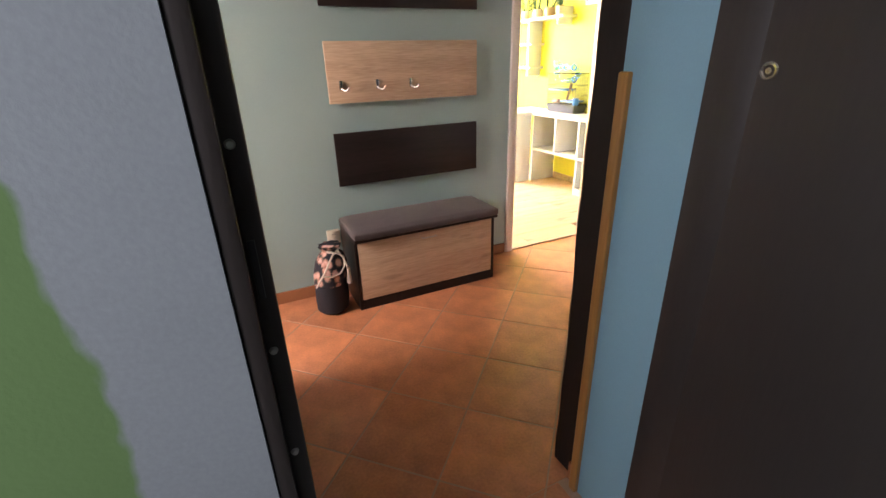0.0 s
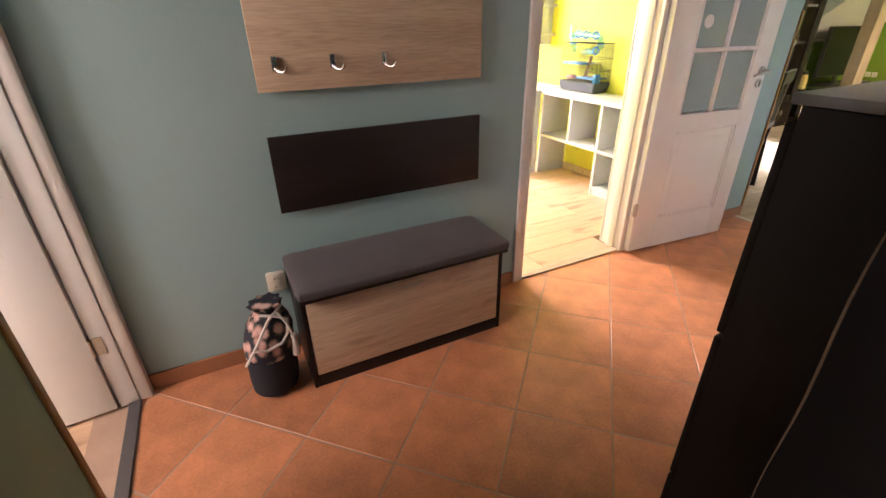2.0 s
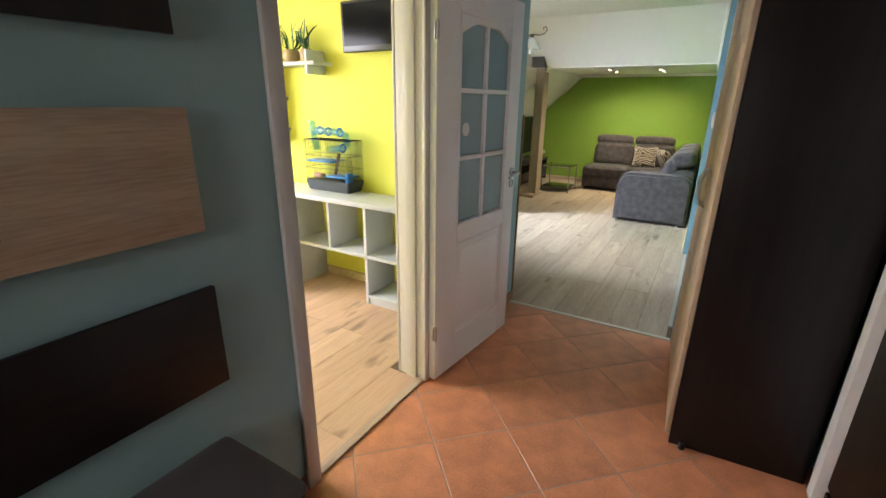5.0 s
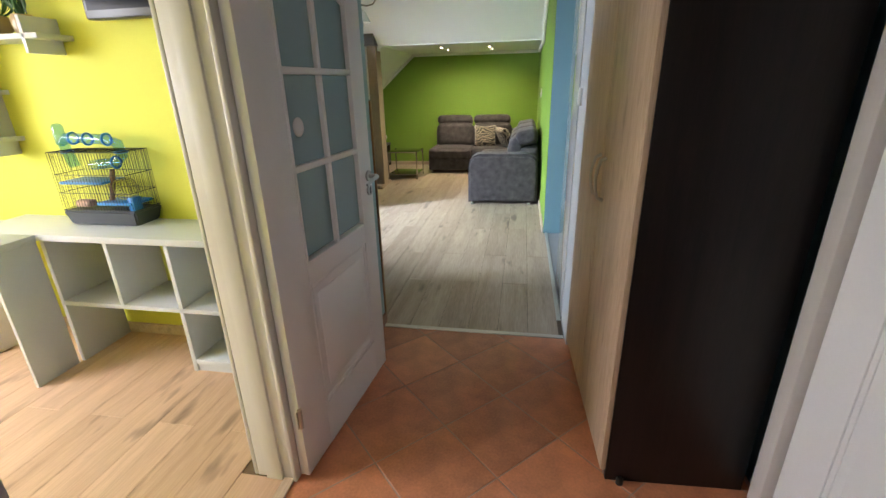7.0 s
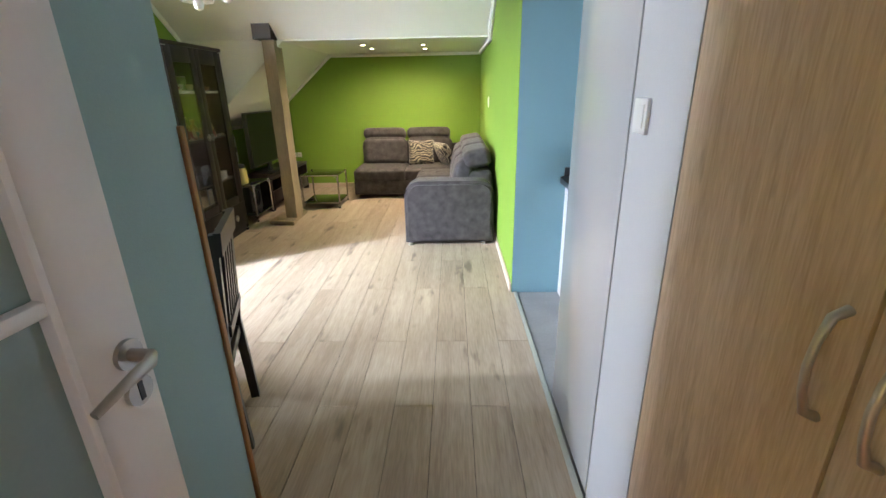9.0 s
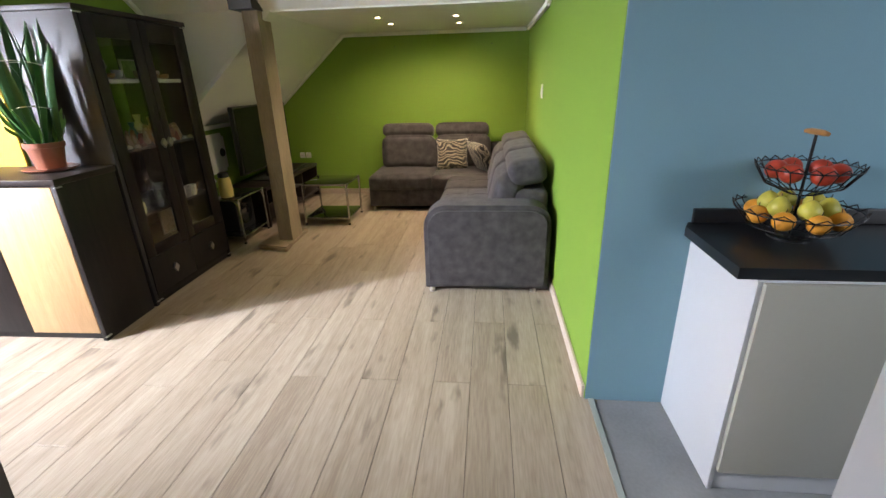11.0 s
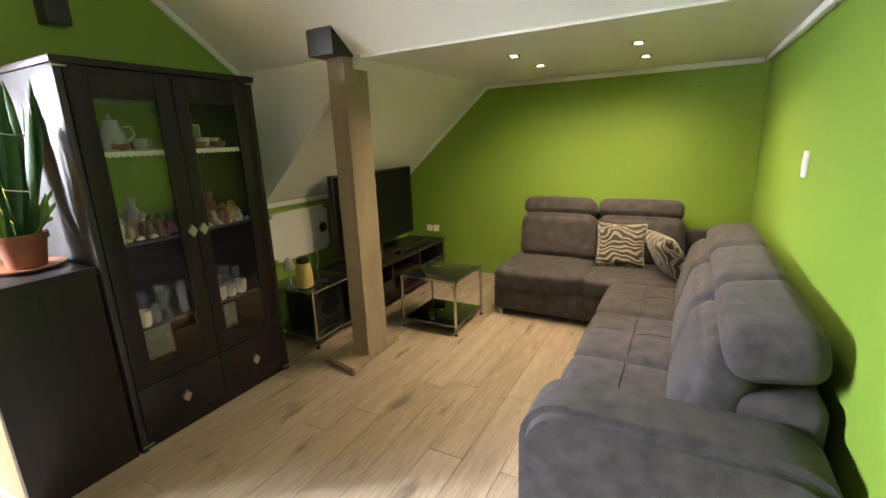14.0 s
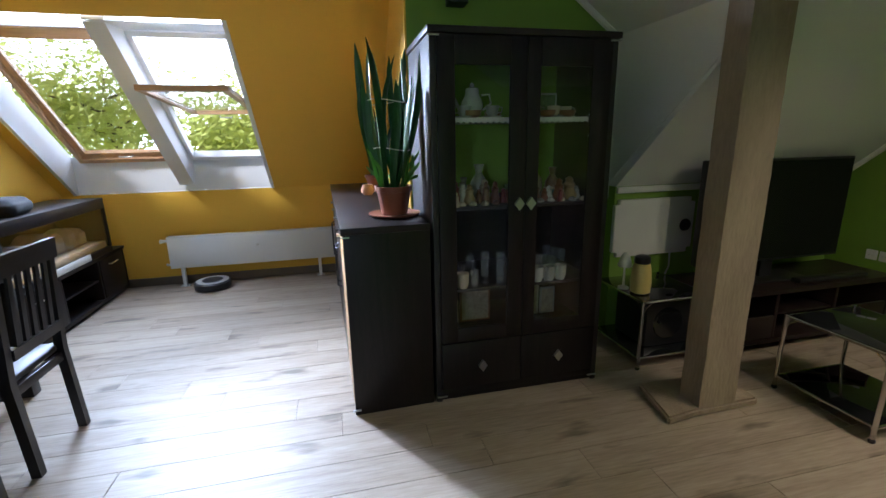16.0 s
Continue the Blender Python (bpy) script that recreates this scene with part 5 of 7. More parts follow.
for k, (x0, x1, g0, g1, kx) in enumerate(((7.785, 8.238, 7.872, 8.152, 8.208), (8.242, 8.698, 8.312, 8.592, 8.272))):
    bm = bmesh.new()
    for b in ((x0, g0, 0.35, 1.895), (g1, x1, 0.35, 1.895), (g0, g1, 0.35, 0.432), (g0, g1, 1.765, 1.895)):
        box(bm, b[0], b[1], VY0 - 0.004, VY0 + 0.016, b[2], b[3], bevel=0.002)
    d = part("door", bm, WENGE, vit)
    bm = bmesh.new()
    box(bm, g0 + 0.001, g1 - 0.001, VY0 + 0.004, VY0 + 0.008, 0.433, 1.764)
    p = part("pane", bm, CLEAR, d, "clear glass pane")
    p.visible_shadow = False
    bm = bmesh.new()
    prism(bm, [(kx, 1.06), (kx + 0.026, 1.094), (kx, 1.128), (kx - 0.026, 1.094)], 1, VY0 - 0.022, VY0 - 0.005)
    part("knob", bm, NICKEL, d, "diamond-shaped nickel knob")
    dr = solid("drawer", WENGE, vit, x0, x1, VY0 - 0.004, VY0 + 0.016, 0.075, 0.345, bevel=0.002)
    bm = bmesh.new()
    kx = (x0 + x1) / 2
    prism(bm, [(kx, 0.165), (kx + 0.026, 0.20), (kx, 0.235), (kx - 0.026, 0.20)], 1, VY0 - 0.022, VY0 - 0.005)
    part("knob", bm, NICKEL, dr, "diamond-shaped nickel knob")
for x, z in ((VX0 - 0.01, VH - 0.045), (VX1 - 0.05, VH - 0.045), (VX0, 0.035), (VX1 - 0.06, 0.035)):
    bm = bmesh.new()
    box(bm, x, x + 0.055, VY0 - 0.014, VY0 - 0.004, z, z + 0.007, bevel=0.001)
    part("clip", bm, NICKEL, vit, "small nickel corner clip")

# what stands in the vitrine
CERAM = [PORC, mat("cream_ceramic", (0.55, 0.48, 0.36), 0.25, 0.05), mat("brown_ceramic", (0.20, 0.09, 0.04), 0.3, 0.1), mat("rust_ceramic", (0.22, 0.12, 0.08), 0.3, 0.1), mat("grey_ceramic", (0.30, 0.30, 0.29), 0.3, 0.1), mat("amber_ceramic", (0.36, 0.25, 0.12), 0.3, 0.1), mat("red_ceramic", (0.20, 0.05, 0.04), 0.3, 0.1), mat("teal_ceramic", (0.05, 0.17, 0.18), 0.3, 0.1), mat("green_ceramic", (0.10, 0.16, 0.05), 0.3, 0.1)]
TUMBLER = bpy.data.materials.new("drinking_glass")
TUMBLER.use_nodes = True
_b = TUMBLER.node_tree.nodes["Principled BSDF"]
_b.inputs["Base Color"].default_value = (0.92, 0.95, 0.95, 1)
_b.inputs["Roughness"].default_value = 0.05
_b.inputs["Alpha"].default_value = 0.10
_b.inputs["Specular IOR Level"].default_value = 1.0


def lathe_thing(name, at, profile, material, words, category, group, seg=16, extra=None):
    t = thing(name, at, 0, words, category, group)
    bm = bmesh.new()
    lathe(bm, profile, seg)
    part("body", bm, material, t)
    if extra:
        extra(t)
    return t


def spout(t):
    bm = bmesh.new()
    tube(bm, [(-0.05, 0, 0.05), (-0.08, 0, 0.065), (-0.095, 0, 0.10), (-0.115, 0, 0.125)], [0.014, 0.011, 0.009, 0.007], 10)
    part("spout", bm, PORC, t)
    bm = bmesh.new()
    tube(bm, [(0.052, 0, 0.12), (0.095, 0, 0.125), (0.105, 0, 0.08), (0.06, 0, 0.045)], 0.006, 8)
    part("handle", bm, PORC, t)
    bm = bmesh.new()
    lathe(bm, [(0.036, 0.0), (0.034, 0.012), (0.012, 0.02), (0.012, 0.03), (0.006, 0.04)], 16, (0, 0, 0.141))
    part("lid", bm, PORC, t)


lathe_thing("teapot", (8.02, 5.64, 1.5265), [(0.036, 0), (0.030, 0.010), (0.050, 0.035), (0.060, 0.065), (0.055, 0.09), (0.038, 0.120), (0.036, 0.141)], PORC, "white porcelain teapot on the top shelf", "teapot", "", 22, spout)


def cup_handle(t):
    bm = bmesh.new()
    tube(bm, [(0.034, 0, 0.046), (0.055, 0, 0.042), (0.052, 0, 0.02), (0.03, 0, 0.014)], 0.003, 8)
    part("handle", bm, PORC, t)
    bm = bmesh.new()
    lathe(bm, [(0.03, -0.0105), (0.055, -0.004), (0.06, 0.0), (0.03, -0.004)], 20)
    part("saucer", bm, PORC, t)


for x, y in ((7.88, 5.60), (7.95, 5.55), (8.10, 5.55), (8.36, 5.60), (8.45, 5.56), (8.55, 5.62)):
    lathe_thing("teacup", (x, y, 1.537), [(0.018, 0), (0.030, 0.012), (0.036, 0.05), (0.033, 0.05), (0.027, 0.014)], CERAM[1] if x > 8.3 else CERAM[4], "small cup on a white saucer in the cabinet", "cup", "cups in the cabinet", 18, cup_handle)
LACE = mat("white_lace", (0.50, 0.49, 0.45), 0.9, 0.12, 60, 0.3, 300)
for x0, x1 in ((VX0 + 0.05, 8.235), (8.245, VX1 - 0.05)):
    runner = fixed("lace_runner", ((x0 + x1) / 2, 5.55, 1.526), "white lace runner hanging over the cabinet shelf", "runner", "lace runners in the cabinet")
    bm = bmesh.new()
    box(bm, x0, x1, VY0 + 0.036, 5.66, 1.5262, 1.5268)
    n = 14
    fringe = [(x0 + (x1 - x0) * k / (2 * n), 1.5262 if k in (0, 2 * n) else 1.508 - 0.010 * (k % 2)) for k in range(2 * n + 1)]
    prism(bm, fringe, 1, VY0 + 0.0365, VY0 + 0.0385)
    part("cloth", bm, LACE, runner)
for k in range(13):
    x = 7.86 + 0.76 * k / 12
    if 8.17 < x < 8.31:
        continue
    rs = random.Random(60 + k)
    lathe_thing("sea_shell", (x, 5.495 + rs.uniform(0, 0.02), 1.0815), [(0.016, 0), (0.024, 0.006), (0.020, 0.016), (0.006, 0.026)], CERAM[rs.choice((0, 1, 1, 3))], "small pale shell at the front of the cabinet shelf", "shell", "shells in the cabinet", 10)
pic = fixed("picture_frame", (8.47, 5.75, 1.5265), "small framed landscape in the cabinet", "picture")
solid("frame", CERAM[0], pic, 8.38, 8.56, 5.74, 5.755, 1.5265, 1.67, bevel=0.002)
solid("picture", mat("green_landscape_print", (0.16, 0.22, 0.10), 0.5, 0.5, 25), pic, 8.392, 8.548, 5.738, 5.7395, 1.538, 1.658, bevel=0)
rnd = random.Random(21)
for k in range(27):
    x = 7.83 + 0.82 * (k + rnd.uniform(-0.25, 0.25)) / 26.5
    y = rnd.uniform(5.50, 5.68)
    h = rnd.uniform(0.05, 0.13)
    r = h * rnd.uniform(0.22, 0.38)
    lathe_thing("figurine", (x, y, 1.0815), [(r * 0.9, 0), (r, h * 0.2), (r * 0.6, h * 0.5), (r * 0.75, h * 0.66), (r * 0.42, h * 0.78), (r * 0.5, h * 0.9), (r * 0.15, h)], rnd.choice(CERAM), "small ceramic ornament on the cabinet shelf", "ornament", "ornaments in the cabinet", 12)
# bowls on the lace, taller vases and little boxes behind the ornaments
for x, y in ((7.99, 5.53), (8.13, 5.62), (8.40, 5.53), (8.52, 5.54)):
    lathe_thing("bowl", (x, y, 1.5270), [(0.022, 0), (0.040, 0.012), (0.046, 0.036), (0.042, 0.036), (0.035, 0.014)], CERAM[2], "small brown bowl on the lace runner", "bowl", "bowls in the cabinet", 16)
for x, y, h, c in ((7.90, 5.76, 0.17, 8), (8.00, 5.74, 0.13, 4), (8.10, 5.77, 0.20, 4), (8.34, 5.75, 0.15, 7), (8.45, 5.78, 0.20, 1), (8.56, 5.76, 0.17, 3)):
    lathe_thing("vase", (x, y, 1.0815), [(h * 0.16, 0), (h * 0.26, h * 0.25), (h * 0.24, h * 0.5), (h * 0.09, h * 0.75), (h * 0.15, h), (h * 0.12, h)], CERAM[c], "glazed vase behind the shelf ornaments", "vase", "vases in the cabinet", 16)
for x, y, w, h, c in ((7.95, 5.73, 0.055, 0.07, 5), (8.38, 5.71, 0.07, 0.09, 6), (8.51, 5.70, 0.05, 0.06, 7)):
    tin = fixed("trinket_box", (x, y, 1.0815), "small coloured trinket box on the cabinet shelf", "box", "trinket boxes in the cabinet")
    solid("body", CERAM[c], tin, x - w / 2, x + w / 2, y - 0.02, y + 0.02, 1.0815, 1.0815 + h * 0.75, bevel=0.003)
    solid("lid", CERAM[1], tin, x - w / 2 - 0.002, x + w / 2 + 0.002, y - 0.022, y + 0.022, 1.0817 + h * 0.75, 1.0815 + h, bevel=0.004)
for k in range(22):
    x = 7.84 + 0.80 * (k + rnd.uniform(-0.2, 0.2)) / 21.5
    y = rnd.uniform(5.50, 5.72)
    if 8.2 < x < 8.30:
        continue
    h, r = rnd.uniform(0.08, 0.19), rnd.uniform(0.022, 0.032)
    if k % 3 == 0:
        prof = [(r, 0), (r, 0.004), (0.004, 0.012), (0.004, h * 0.45), (r * 0.9, h * 0.62), (r, h * 0.8), (r * 0.8, h)]
        lathe_thing("wine_glass", (x, y, 0.6365), prof, TUMBLER, "stemmed drinking glass in the cabinet", "glass", "glasses in the cabinet", 14)
    else:
        lathe_thing("tumbler", (x, y, 0.6365), [(r * 0.8, 0), (r, h), (r * 0.93, h), (r * 0.75, 0.008)], TUMBLER, "clear drinking glass in the cabinet", "glass", "glasses in the cabinet", 14)
for x, material in ((8.36, 0), (8.50, 0), (8.43, 4), (7.92, 1)):
    lathe_thing("mug", (x, 5.50, 0.6365), [(0.026, 0), (0.036, 0.03), (0.036, 0.085), (0.032, 0.085), (0.028, 0.01)], CERAM[material], "ceramic mug in the cabinet", "mug", "mugs in the cabinet", 16)
for x0, x1, h, words, c in ((7.87, 7.95, 0.14, "small pale picture card leaning in the cabinet", CERAM[1]), (7.96, 8.15, 0.21, "framed sepia picture in the cabinet", CERAM[5]), (8.32, 8.47, 0.20, "framed pale drawing in the cabinet", CERAM[0]), (8.48, 8.58, 0.17, "grey framed picture in the cabinet", CERAM[4])):
    pf = fixed("picture_frame", ((x0 + x1) / 2, 5.70, 0.345), words, "picture")
    solid("frame", CERAM[2] if c is CERAM[5] else c, pf, x0, x1, 5.70, 5.712, 0.346, 0.346 + h, bevel=0.002)
    solid("picture", mat("faded_print", (0.38, 0.33, 0.24), 0.5, 0.35, 30), pf, x0 + 0.012, x1 - 0.012, 5.698, 5.6995, 0.358, 0.334 + h, bevel=0)
for x in (7.90, 8.08, 8.40):
    lathe_thing("shot_glass", (x, 5.54, 0.3455), [(0.018, 0), (0.022, 0.055), (0.019, 0.055), (0.016, 0.006)], TUMBLER, "small glass at the bottom of the cabinet", "glass", "glasses in the cabinet", 14)

# dresser along the yellow side wall
dre = fixed("dresser", (7.52, 6.4, 0), "long dark wenge dresser with one honey-coloured door beside the glass cabinet", "dresser")
DX0, DX1, DY0, DY1, DH = 7.305, 7.735, 5.43, 7.70, 1.02
solid("top", WENGEX, dre, DX0 - 0.012, DX1, DY0 - 0.012, DY1 + 0.01, DH - 0.035, DH, bevel=0.003)
solid("side_panel", WENGE, dre, DX0, DX1, DY0, DY0 + 0.03, 0.0, DH - 0.036, bevel=0.002)
solid("side_panel", WENGE, dre, DX0, DX1, DY1 - 0.03, DY1, 0.0, DH - 0.036, bevel=0.002)
solid("body", WENGE, dre, DX0 + 0.02, DX1, DY0 + 0.031, DY1 - 0.031, 0.05, DH - 0.036, bevel=0.0)
solid("plinth", WENGE, dre, DX0 + 0.03, DX0 + 0.05, DY0 + 0.031, DY1 - 0.031, 0.0, 0.049, bevel=0.0)
d = solid("door", ALDER, dre, DX0 - 0.002, DX0 + 0.018, DY0 + 0.033, DY0 + 0.475, 0.055, DH - 0.045, bevel=0.002, label="honey-coloured alder door")
bm = bmesh.new()
tube(bm, [(DX0 - 0.002, DY0 + 0.43, 0.90), (DX0 - 0.022, DY0 + 0.43, 0.90)], [0.006, 0.012], 12)
part("knob", bm, NICKEL, d)
for k in range(4):
    y0 = DY0 + 0.48 + k * 0.44
    dr = solid("drawer", WENGE, dre, DX0 - 0.002, DX0 + 0.018, y0, y0 + 0.435, 0.79, DH - 0.045, bevel=0.002)
    bm = bmesh.new()
    tube(bm, [(DX0 - 0.002, y0 + 0.22, 0.88), (DX0 - 0.022, y0 + 0.22, 0.88)], [0.006, 0.012], 12)
    part("knob", bm, NICKEL, dr)
    do = solid("door", WENGE, dre, DX0 - 0.002, DX0 + 0.018, y0, y0 + 0.435, 0.055, 0.785, bevel=0.002)
    hy = y0 + (0.38 if k % 2 == 0 else 0.06)
    bm = bmesh.new()
    tube(bm, [(DX0 - 0.002, hy, 0.45), (DX0 - 0.028, hy, 0.46), (DX0 - 0.028, hy, 0.72), (DX0 - 0.002, hy, 0.73)], 0.006, 8)
    part("handle", bm, BLACKPL, do, "dark bar handle")
for z in (DH - 0.048, 0.03):
    bm = bmesh.new()
    box(bm, DX0 - 0.013, DX0 + 0.03, DY0 - 0.014, DY0 - 0.001, z, z + 0.006)
    part("clip", bm, NICKEL, dre, "small nickel corner clip")


dre.matrix_basis = Matrix.Translation((DX0, DY0, 0)) @ Matrix.Rotation(radians(1.6), 4, "Z") @ Matrix.Translation((-DX0, -DY0, 0)) @ dre.matrix_basis

# potted plants on the dresser
def sword_leaf(bm, base, tip, width, bend, rnd):
    base, tip = Vector(base), Vector(tip)
    d = tip - base
    side = d.cross(Vector((rnd.uniform(-1, 1), rnd.uniform(-1, 1), 0.1))).normalized()
    out = side.cross(d).normalized()
    rows, n = [], 9
    for k in range(n + 1):
        t = k / n
        w = width * (0.55 + 1.0 * t - 1.5 * max(0, t - 0.45) ** 1.4 * 1.7) if t < 0.98 else 0.002
        w = max(w, 0.002)
        c = base + d * t + out * bend * math.sin(math.pi * t) + side * 0.012 * math.sin(5 * t + d.x * 40)
        rows.append([bm.verts.new(c - side * w), bm.verts.new(c + out * w * 0.35), bm.verts.new(c + side * w)])
    for a, b in zip(rows, rows[1:]):
        for j in range(2):
            bm.faces.new((a[j], a[j + 1], b[j + 1], b[j]))


def potted(name, at, pot_r, pot_h, leaves, height, spread, words, seed, ties=(), blade=(0.017, 0.026)):
    rnd = random.Random(seed)
    t = thing(name, at, 0, words, "plant")
    bm = bmesh.new()
    lathe(bm, [(pot_r * 1.15, 0.0), (pot_r * 1.45, 0.012), (pot_r * 1.45, 0.018), (pot_r * 1.1, 0.010)], 28)
    part("saucer", bm, TERRA, t, "brown plastic saucer")
    bm = bmesh.new()
    lathe(bm, [(pot_r * 0.72, 0.012), (pot_r * 0.95, pot_h * 0.82), (pot_r * 1.04, pot_h * 0.83), (pot_r * 1.04, pot_h), (pot_r * 0.94, pot_h), (pot_r * 0.92, pot_h - 0.02)], 28)
    part("pot", bm, TERRA, t, "brown plant pot")
    bm = bmesh.new()
    tube(bm, [(0, 0, pot_h - 0.03), (0, 0, pot_h - 0.015)], pot_r * 0.93, 22)
    part("soil", bm, SOIL, t)
    for k in range(leaves):
        a, r = rnd.uniform(0, 2 * math.pi), rnd.uniform(0.1, 0.75) * pot_r
        h = height * rnd.uniform(0.55, 1.0) if k > 2 else height
        q = spread * rnd.uniform(0.4, 1.0)
        bm = bmesh.new()
        sword_leaf(bm, (r * math.cos(a), r * math.sin(a), pot_h - 0.02), (r * math.cos(a) + q * math.cos(a), r * math.sin(a) + q * math.sin(a), pot_h + h), rnd.uniform(*blade), rnd.uniform(-0.075, 0.075), rnd)
        part("leaf", bm, LEAF, t, smooth=60)
    for z, r in ties:
        bm = bmesh.new()
        tube(bm, [(r * math.cos(a), r * 0.8 * math.sin(a), z + 0.01 * math.sin(2 * a)) for a in [2 * math.pi * k / 20 for k in range(21)]], 0.0025, 6, cap=False)
        part("string", bm, CORD, t, "pale string round the leaves")
    return t


big = potted("snake_plant", (7.595, 5.72, DH), 0.098, 0.165, 18, 0.72, 0.13, "tall snake plant tied with string in a brown pot", 5, ((0.36, 0.10), (0.60, 0.12)), (0.018, 0.027))
rnd = random.Random(2)
FRESH = mat("fresh_green_leaf", (0.10, 0.24, 0.03), 0.4, 0.3, 9)
for k in range(10):
    bm = bmesh.new()
    a = rnd.uniform(0, 6.28)
    sword_leaf(bm, (0.06 * math.cos(a), 0.06 * math.sin(a), 0.15), (0.14 * math.cos(a), 0.14 * math.sin(a), rnd.uniform(0.22, 0.36)), 0.012, 0.02, rnd)
    part("shoot", bm, FRESH, big, "fresh green shoot")
pl2 = potted("potted_plant", (7.60, 7.0, DH), 0.075, 0.13, 8, 0.62, 0.13, "thin upright plant in a brown pot on the dresser", 9)
bm = bmesh.new()
tube(bm, [(0, 0, 0.12), (0.01, 0.01, 0.32), (-0.01, 0.0, 0.55)], [0.012, 0.010, 0.006], 8)
part("stem", bm, BARK, pl2)
jar = thing("small_round_pot", (7.52, 6.72, DH), 0, "small pale terracotta pot on the dresser", "pot")
bm = bmesh.new()
lathe(bm, [(0.03, 0), (0.05, 0.025), (0.05, 0.055), (0.036, 0.08), (0.032, 0.08), (0.04, 0.05)], 20)
part("body", bm, mat("pale_terracotta", (0.48, 0.25, 0.15), 0.7, 0.1), jar)

# small black loudspeaker high on the green wall
spk = fixed("wall_loudspeaker", (8.04, 6.0, 2.2), "small black loudspeaker on the green wall", "loudspeaker")
solid("housing", BLACKPL, spk, 7.985, 8.095, 5.94, 6.049, 2.17, 2.36, bevel=0.006)

# downlights in the low ceiling
DLIGHT = glow("warm_lamp_glow", (1.0, 0.80, 0.52), 40)
for x, y in ((9.72, 4.125), (10.25, 4.11), (9.81, 3.395), (10.37, 3.40)):
    t = thing("ceiling_downlight", (x, y, LOW), 0, "round recessed warm ceiling spotlight, switched on", "spotlight", "downlights in the low ceiling")
    bm = bmesh.new()
    lathe(bm, [(0.030, -0.006), (0.042, -0.008), (0.044, -0.003), (0.044, -0.0005), (0.030, -0.0005)], 22)
    part("ring", bm, CHROME, t, "chrome ring")
    bm = bmesh.new()
    lathe(bm, [(0.004, -0.0085), (0.019, -0.0085), (0.021, -0.0065), (0.021, -0.0062)], 18)
    part("bulb", bm, DLIGHT, t, "glowing lamp")
    lamp("downlight_beam", "SPOT", 50, (1.0, 0.80, 0.54), (x, y, LOW - 0.02), (x + 0.02, y, 0), spot=radians(165), soft=0.03)

# chandelier of the dining place
cha = thing("chandelier", (6.66, 4.65, H_LIV), 0, "bronze chandelier with curled arms and white bell shades, switched off", "chandelier")
BRONZE = mat("dull_bronze", (0.16, 0.12, 0.08), 0.45, 0.2, 9, metal=0.7)
OPAL = mat("white_opal_glass", (0.74, 0.73, 0.68), 0.25, 0.04, 6)
bm = bmesh.new()
lathe(bm, [(0.004, -0.56), (0.022, -0.53), (0.030, -0.49), (0.012, -0.44), (0.009, -0.40), (0.009, -0.06), (0.05, -0.03), (0.06, -0.001)], 18)
part("stem", bm, BRONZE, cha)
for k in range(5):
    a = radians(-72 + 72 * k)
    c, s2 = math.cos(a), math.sin(a)
    bm = bmesh.new()
    tube(bm, [(r * c, r * s2, z) for r, z in ((0.02, -0.48), (0.08, -0.53), (0.15, -0.51), (0.22, -0.45), (0.30, -0.425), (0.37, -0.435), (0.425, -0.42), (0.45, -0.385), (0.435, -0.355), (0.41, -0.36), (0.412, -0.385))], 0.006, 8)
    arm = part("arm", bm, BRONZE, cha)
    bm = bmesh.new()
    prof = [(0.016, 0.0), (0.030, -0.010), (0.055, -0.035), (0.078, -0.085), (0.098, -0.118), (0.095, -0.118), (0.074, -0.084), (0.050, -0.037), (0.014, -0.006)]
    lathe(bm, prof, 24, (0.30 * c, 0.30 * s2, -0.455))
    part("shade", bm, OPAL, arm, "white glass bell shade")
    bm = bmesh.new()
    lathe(bm, [(0.014, 0.0), (0.020, -0.012), (0.018, -0.026)], 14, (0.30 * c, 0.30 * s2, -0.432))
    part("cap", bm, BRONZE, arm)
    bm = bmesh.new()
    lathe(bm, [(0.004, -0.172), (0.022, -0.163), (0.030, -0.140), (0.026, -0.105), (0.014, -0.07), (0.013, -0.02)], 16, (0.30 * c, 0.30 * s2, -0.455))
    part("bulb", bm, OPAL, arm, "white light bulb, switched off")

# switch on the green wall and hooks row
sw = thing("light_switch", (9.42, 2.601, 1.347), 180, "white light switch on the green wall", "switch")
solid("plate", WHITEPL, sw, -0.04, 0.04, -0.010, 0, -0.06, 0.06, bevel=0.004)
solid("rocker", WHITEPL, sw, -0.028, 0.028, -0.014, -0.009, -0.028, 0.028, bevel=0.002)
for y, z in ((3.05, 1.86), (3.75, 1.86), (4.25, 1.86)):
    n = thing("wall_screw", (11.10, y, z), -90, "small dark screw in the green wall", "screw", "screws in the end wall")
    bm = bmesh.new()
    tube(bm, [(0, 0, 0), (0, -0.014, 0)], 0.006, 8)
    part("shank", bm, BLACKPL, n)

# radiator
rad = fixed("radiator", (6.4, 8.15, 0.2), "long low white panel radiator with a thermostat valve", "radiator")
RW = mat("white_radiator_enamel", (0.74, 0.74, 0.73), 0.3, 0.03)
solid("front_panel", RW, rad, 5.60, 7.24, 8.10, 8.116, 0.20, 0.515, bevel=0.006)
solid("rear_panel", RW, rad, 5.60, 7.24, 8.17, 8.185, 0.20, 0.515, bevel=0.006)
bm = bmesh.new()
box(bm, 5.60, 7.24, 8.10, 8.185, 0.513, 0.522)
for k in range(80):
    x = 5.62 + 1.60 * k / 79
    box(bm, x - 0.006, x + 0.006, 8.118, 8.168, 0.519, 0.526)
part("grille", bm, RW, rad)
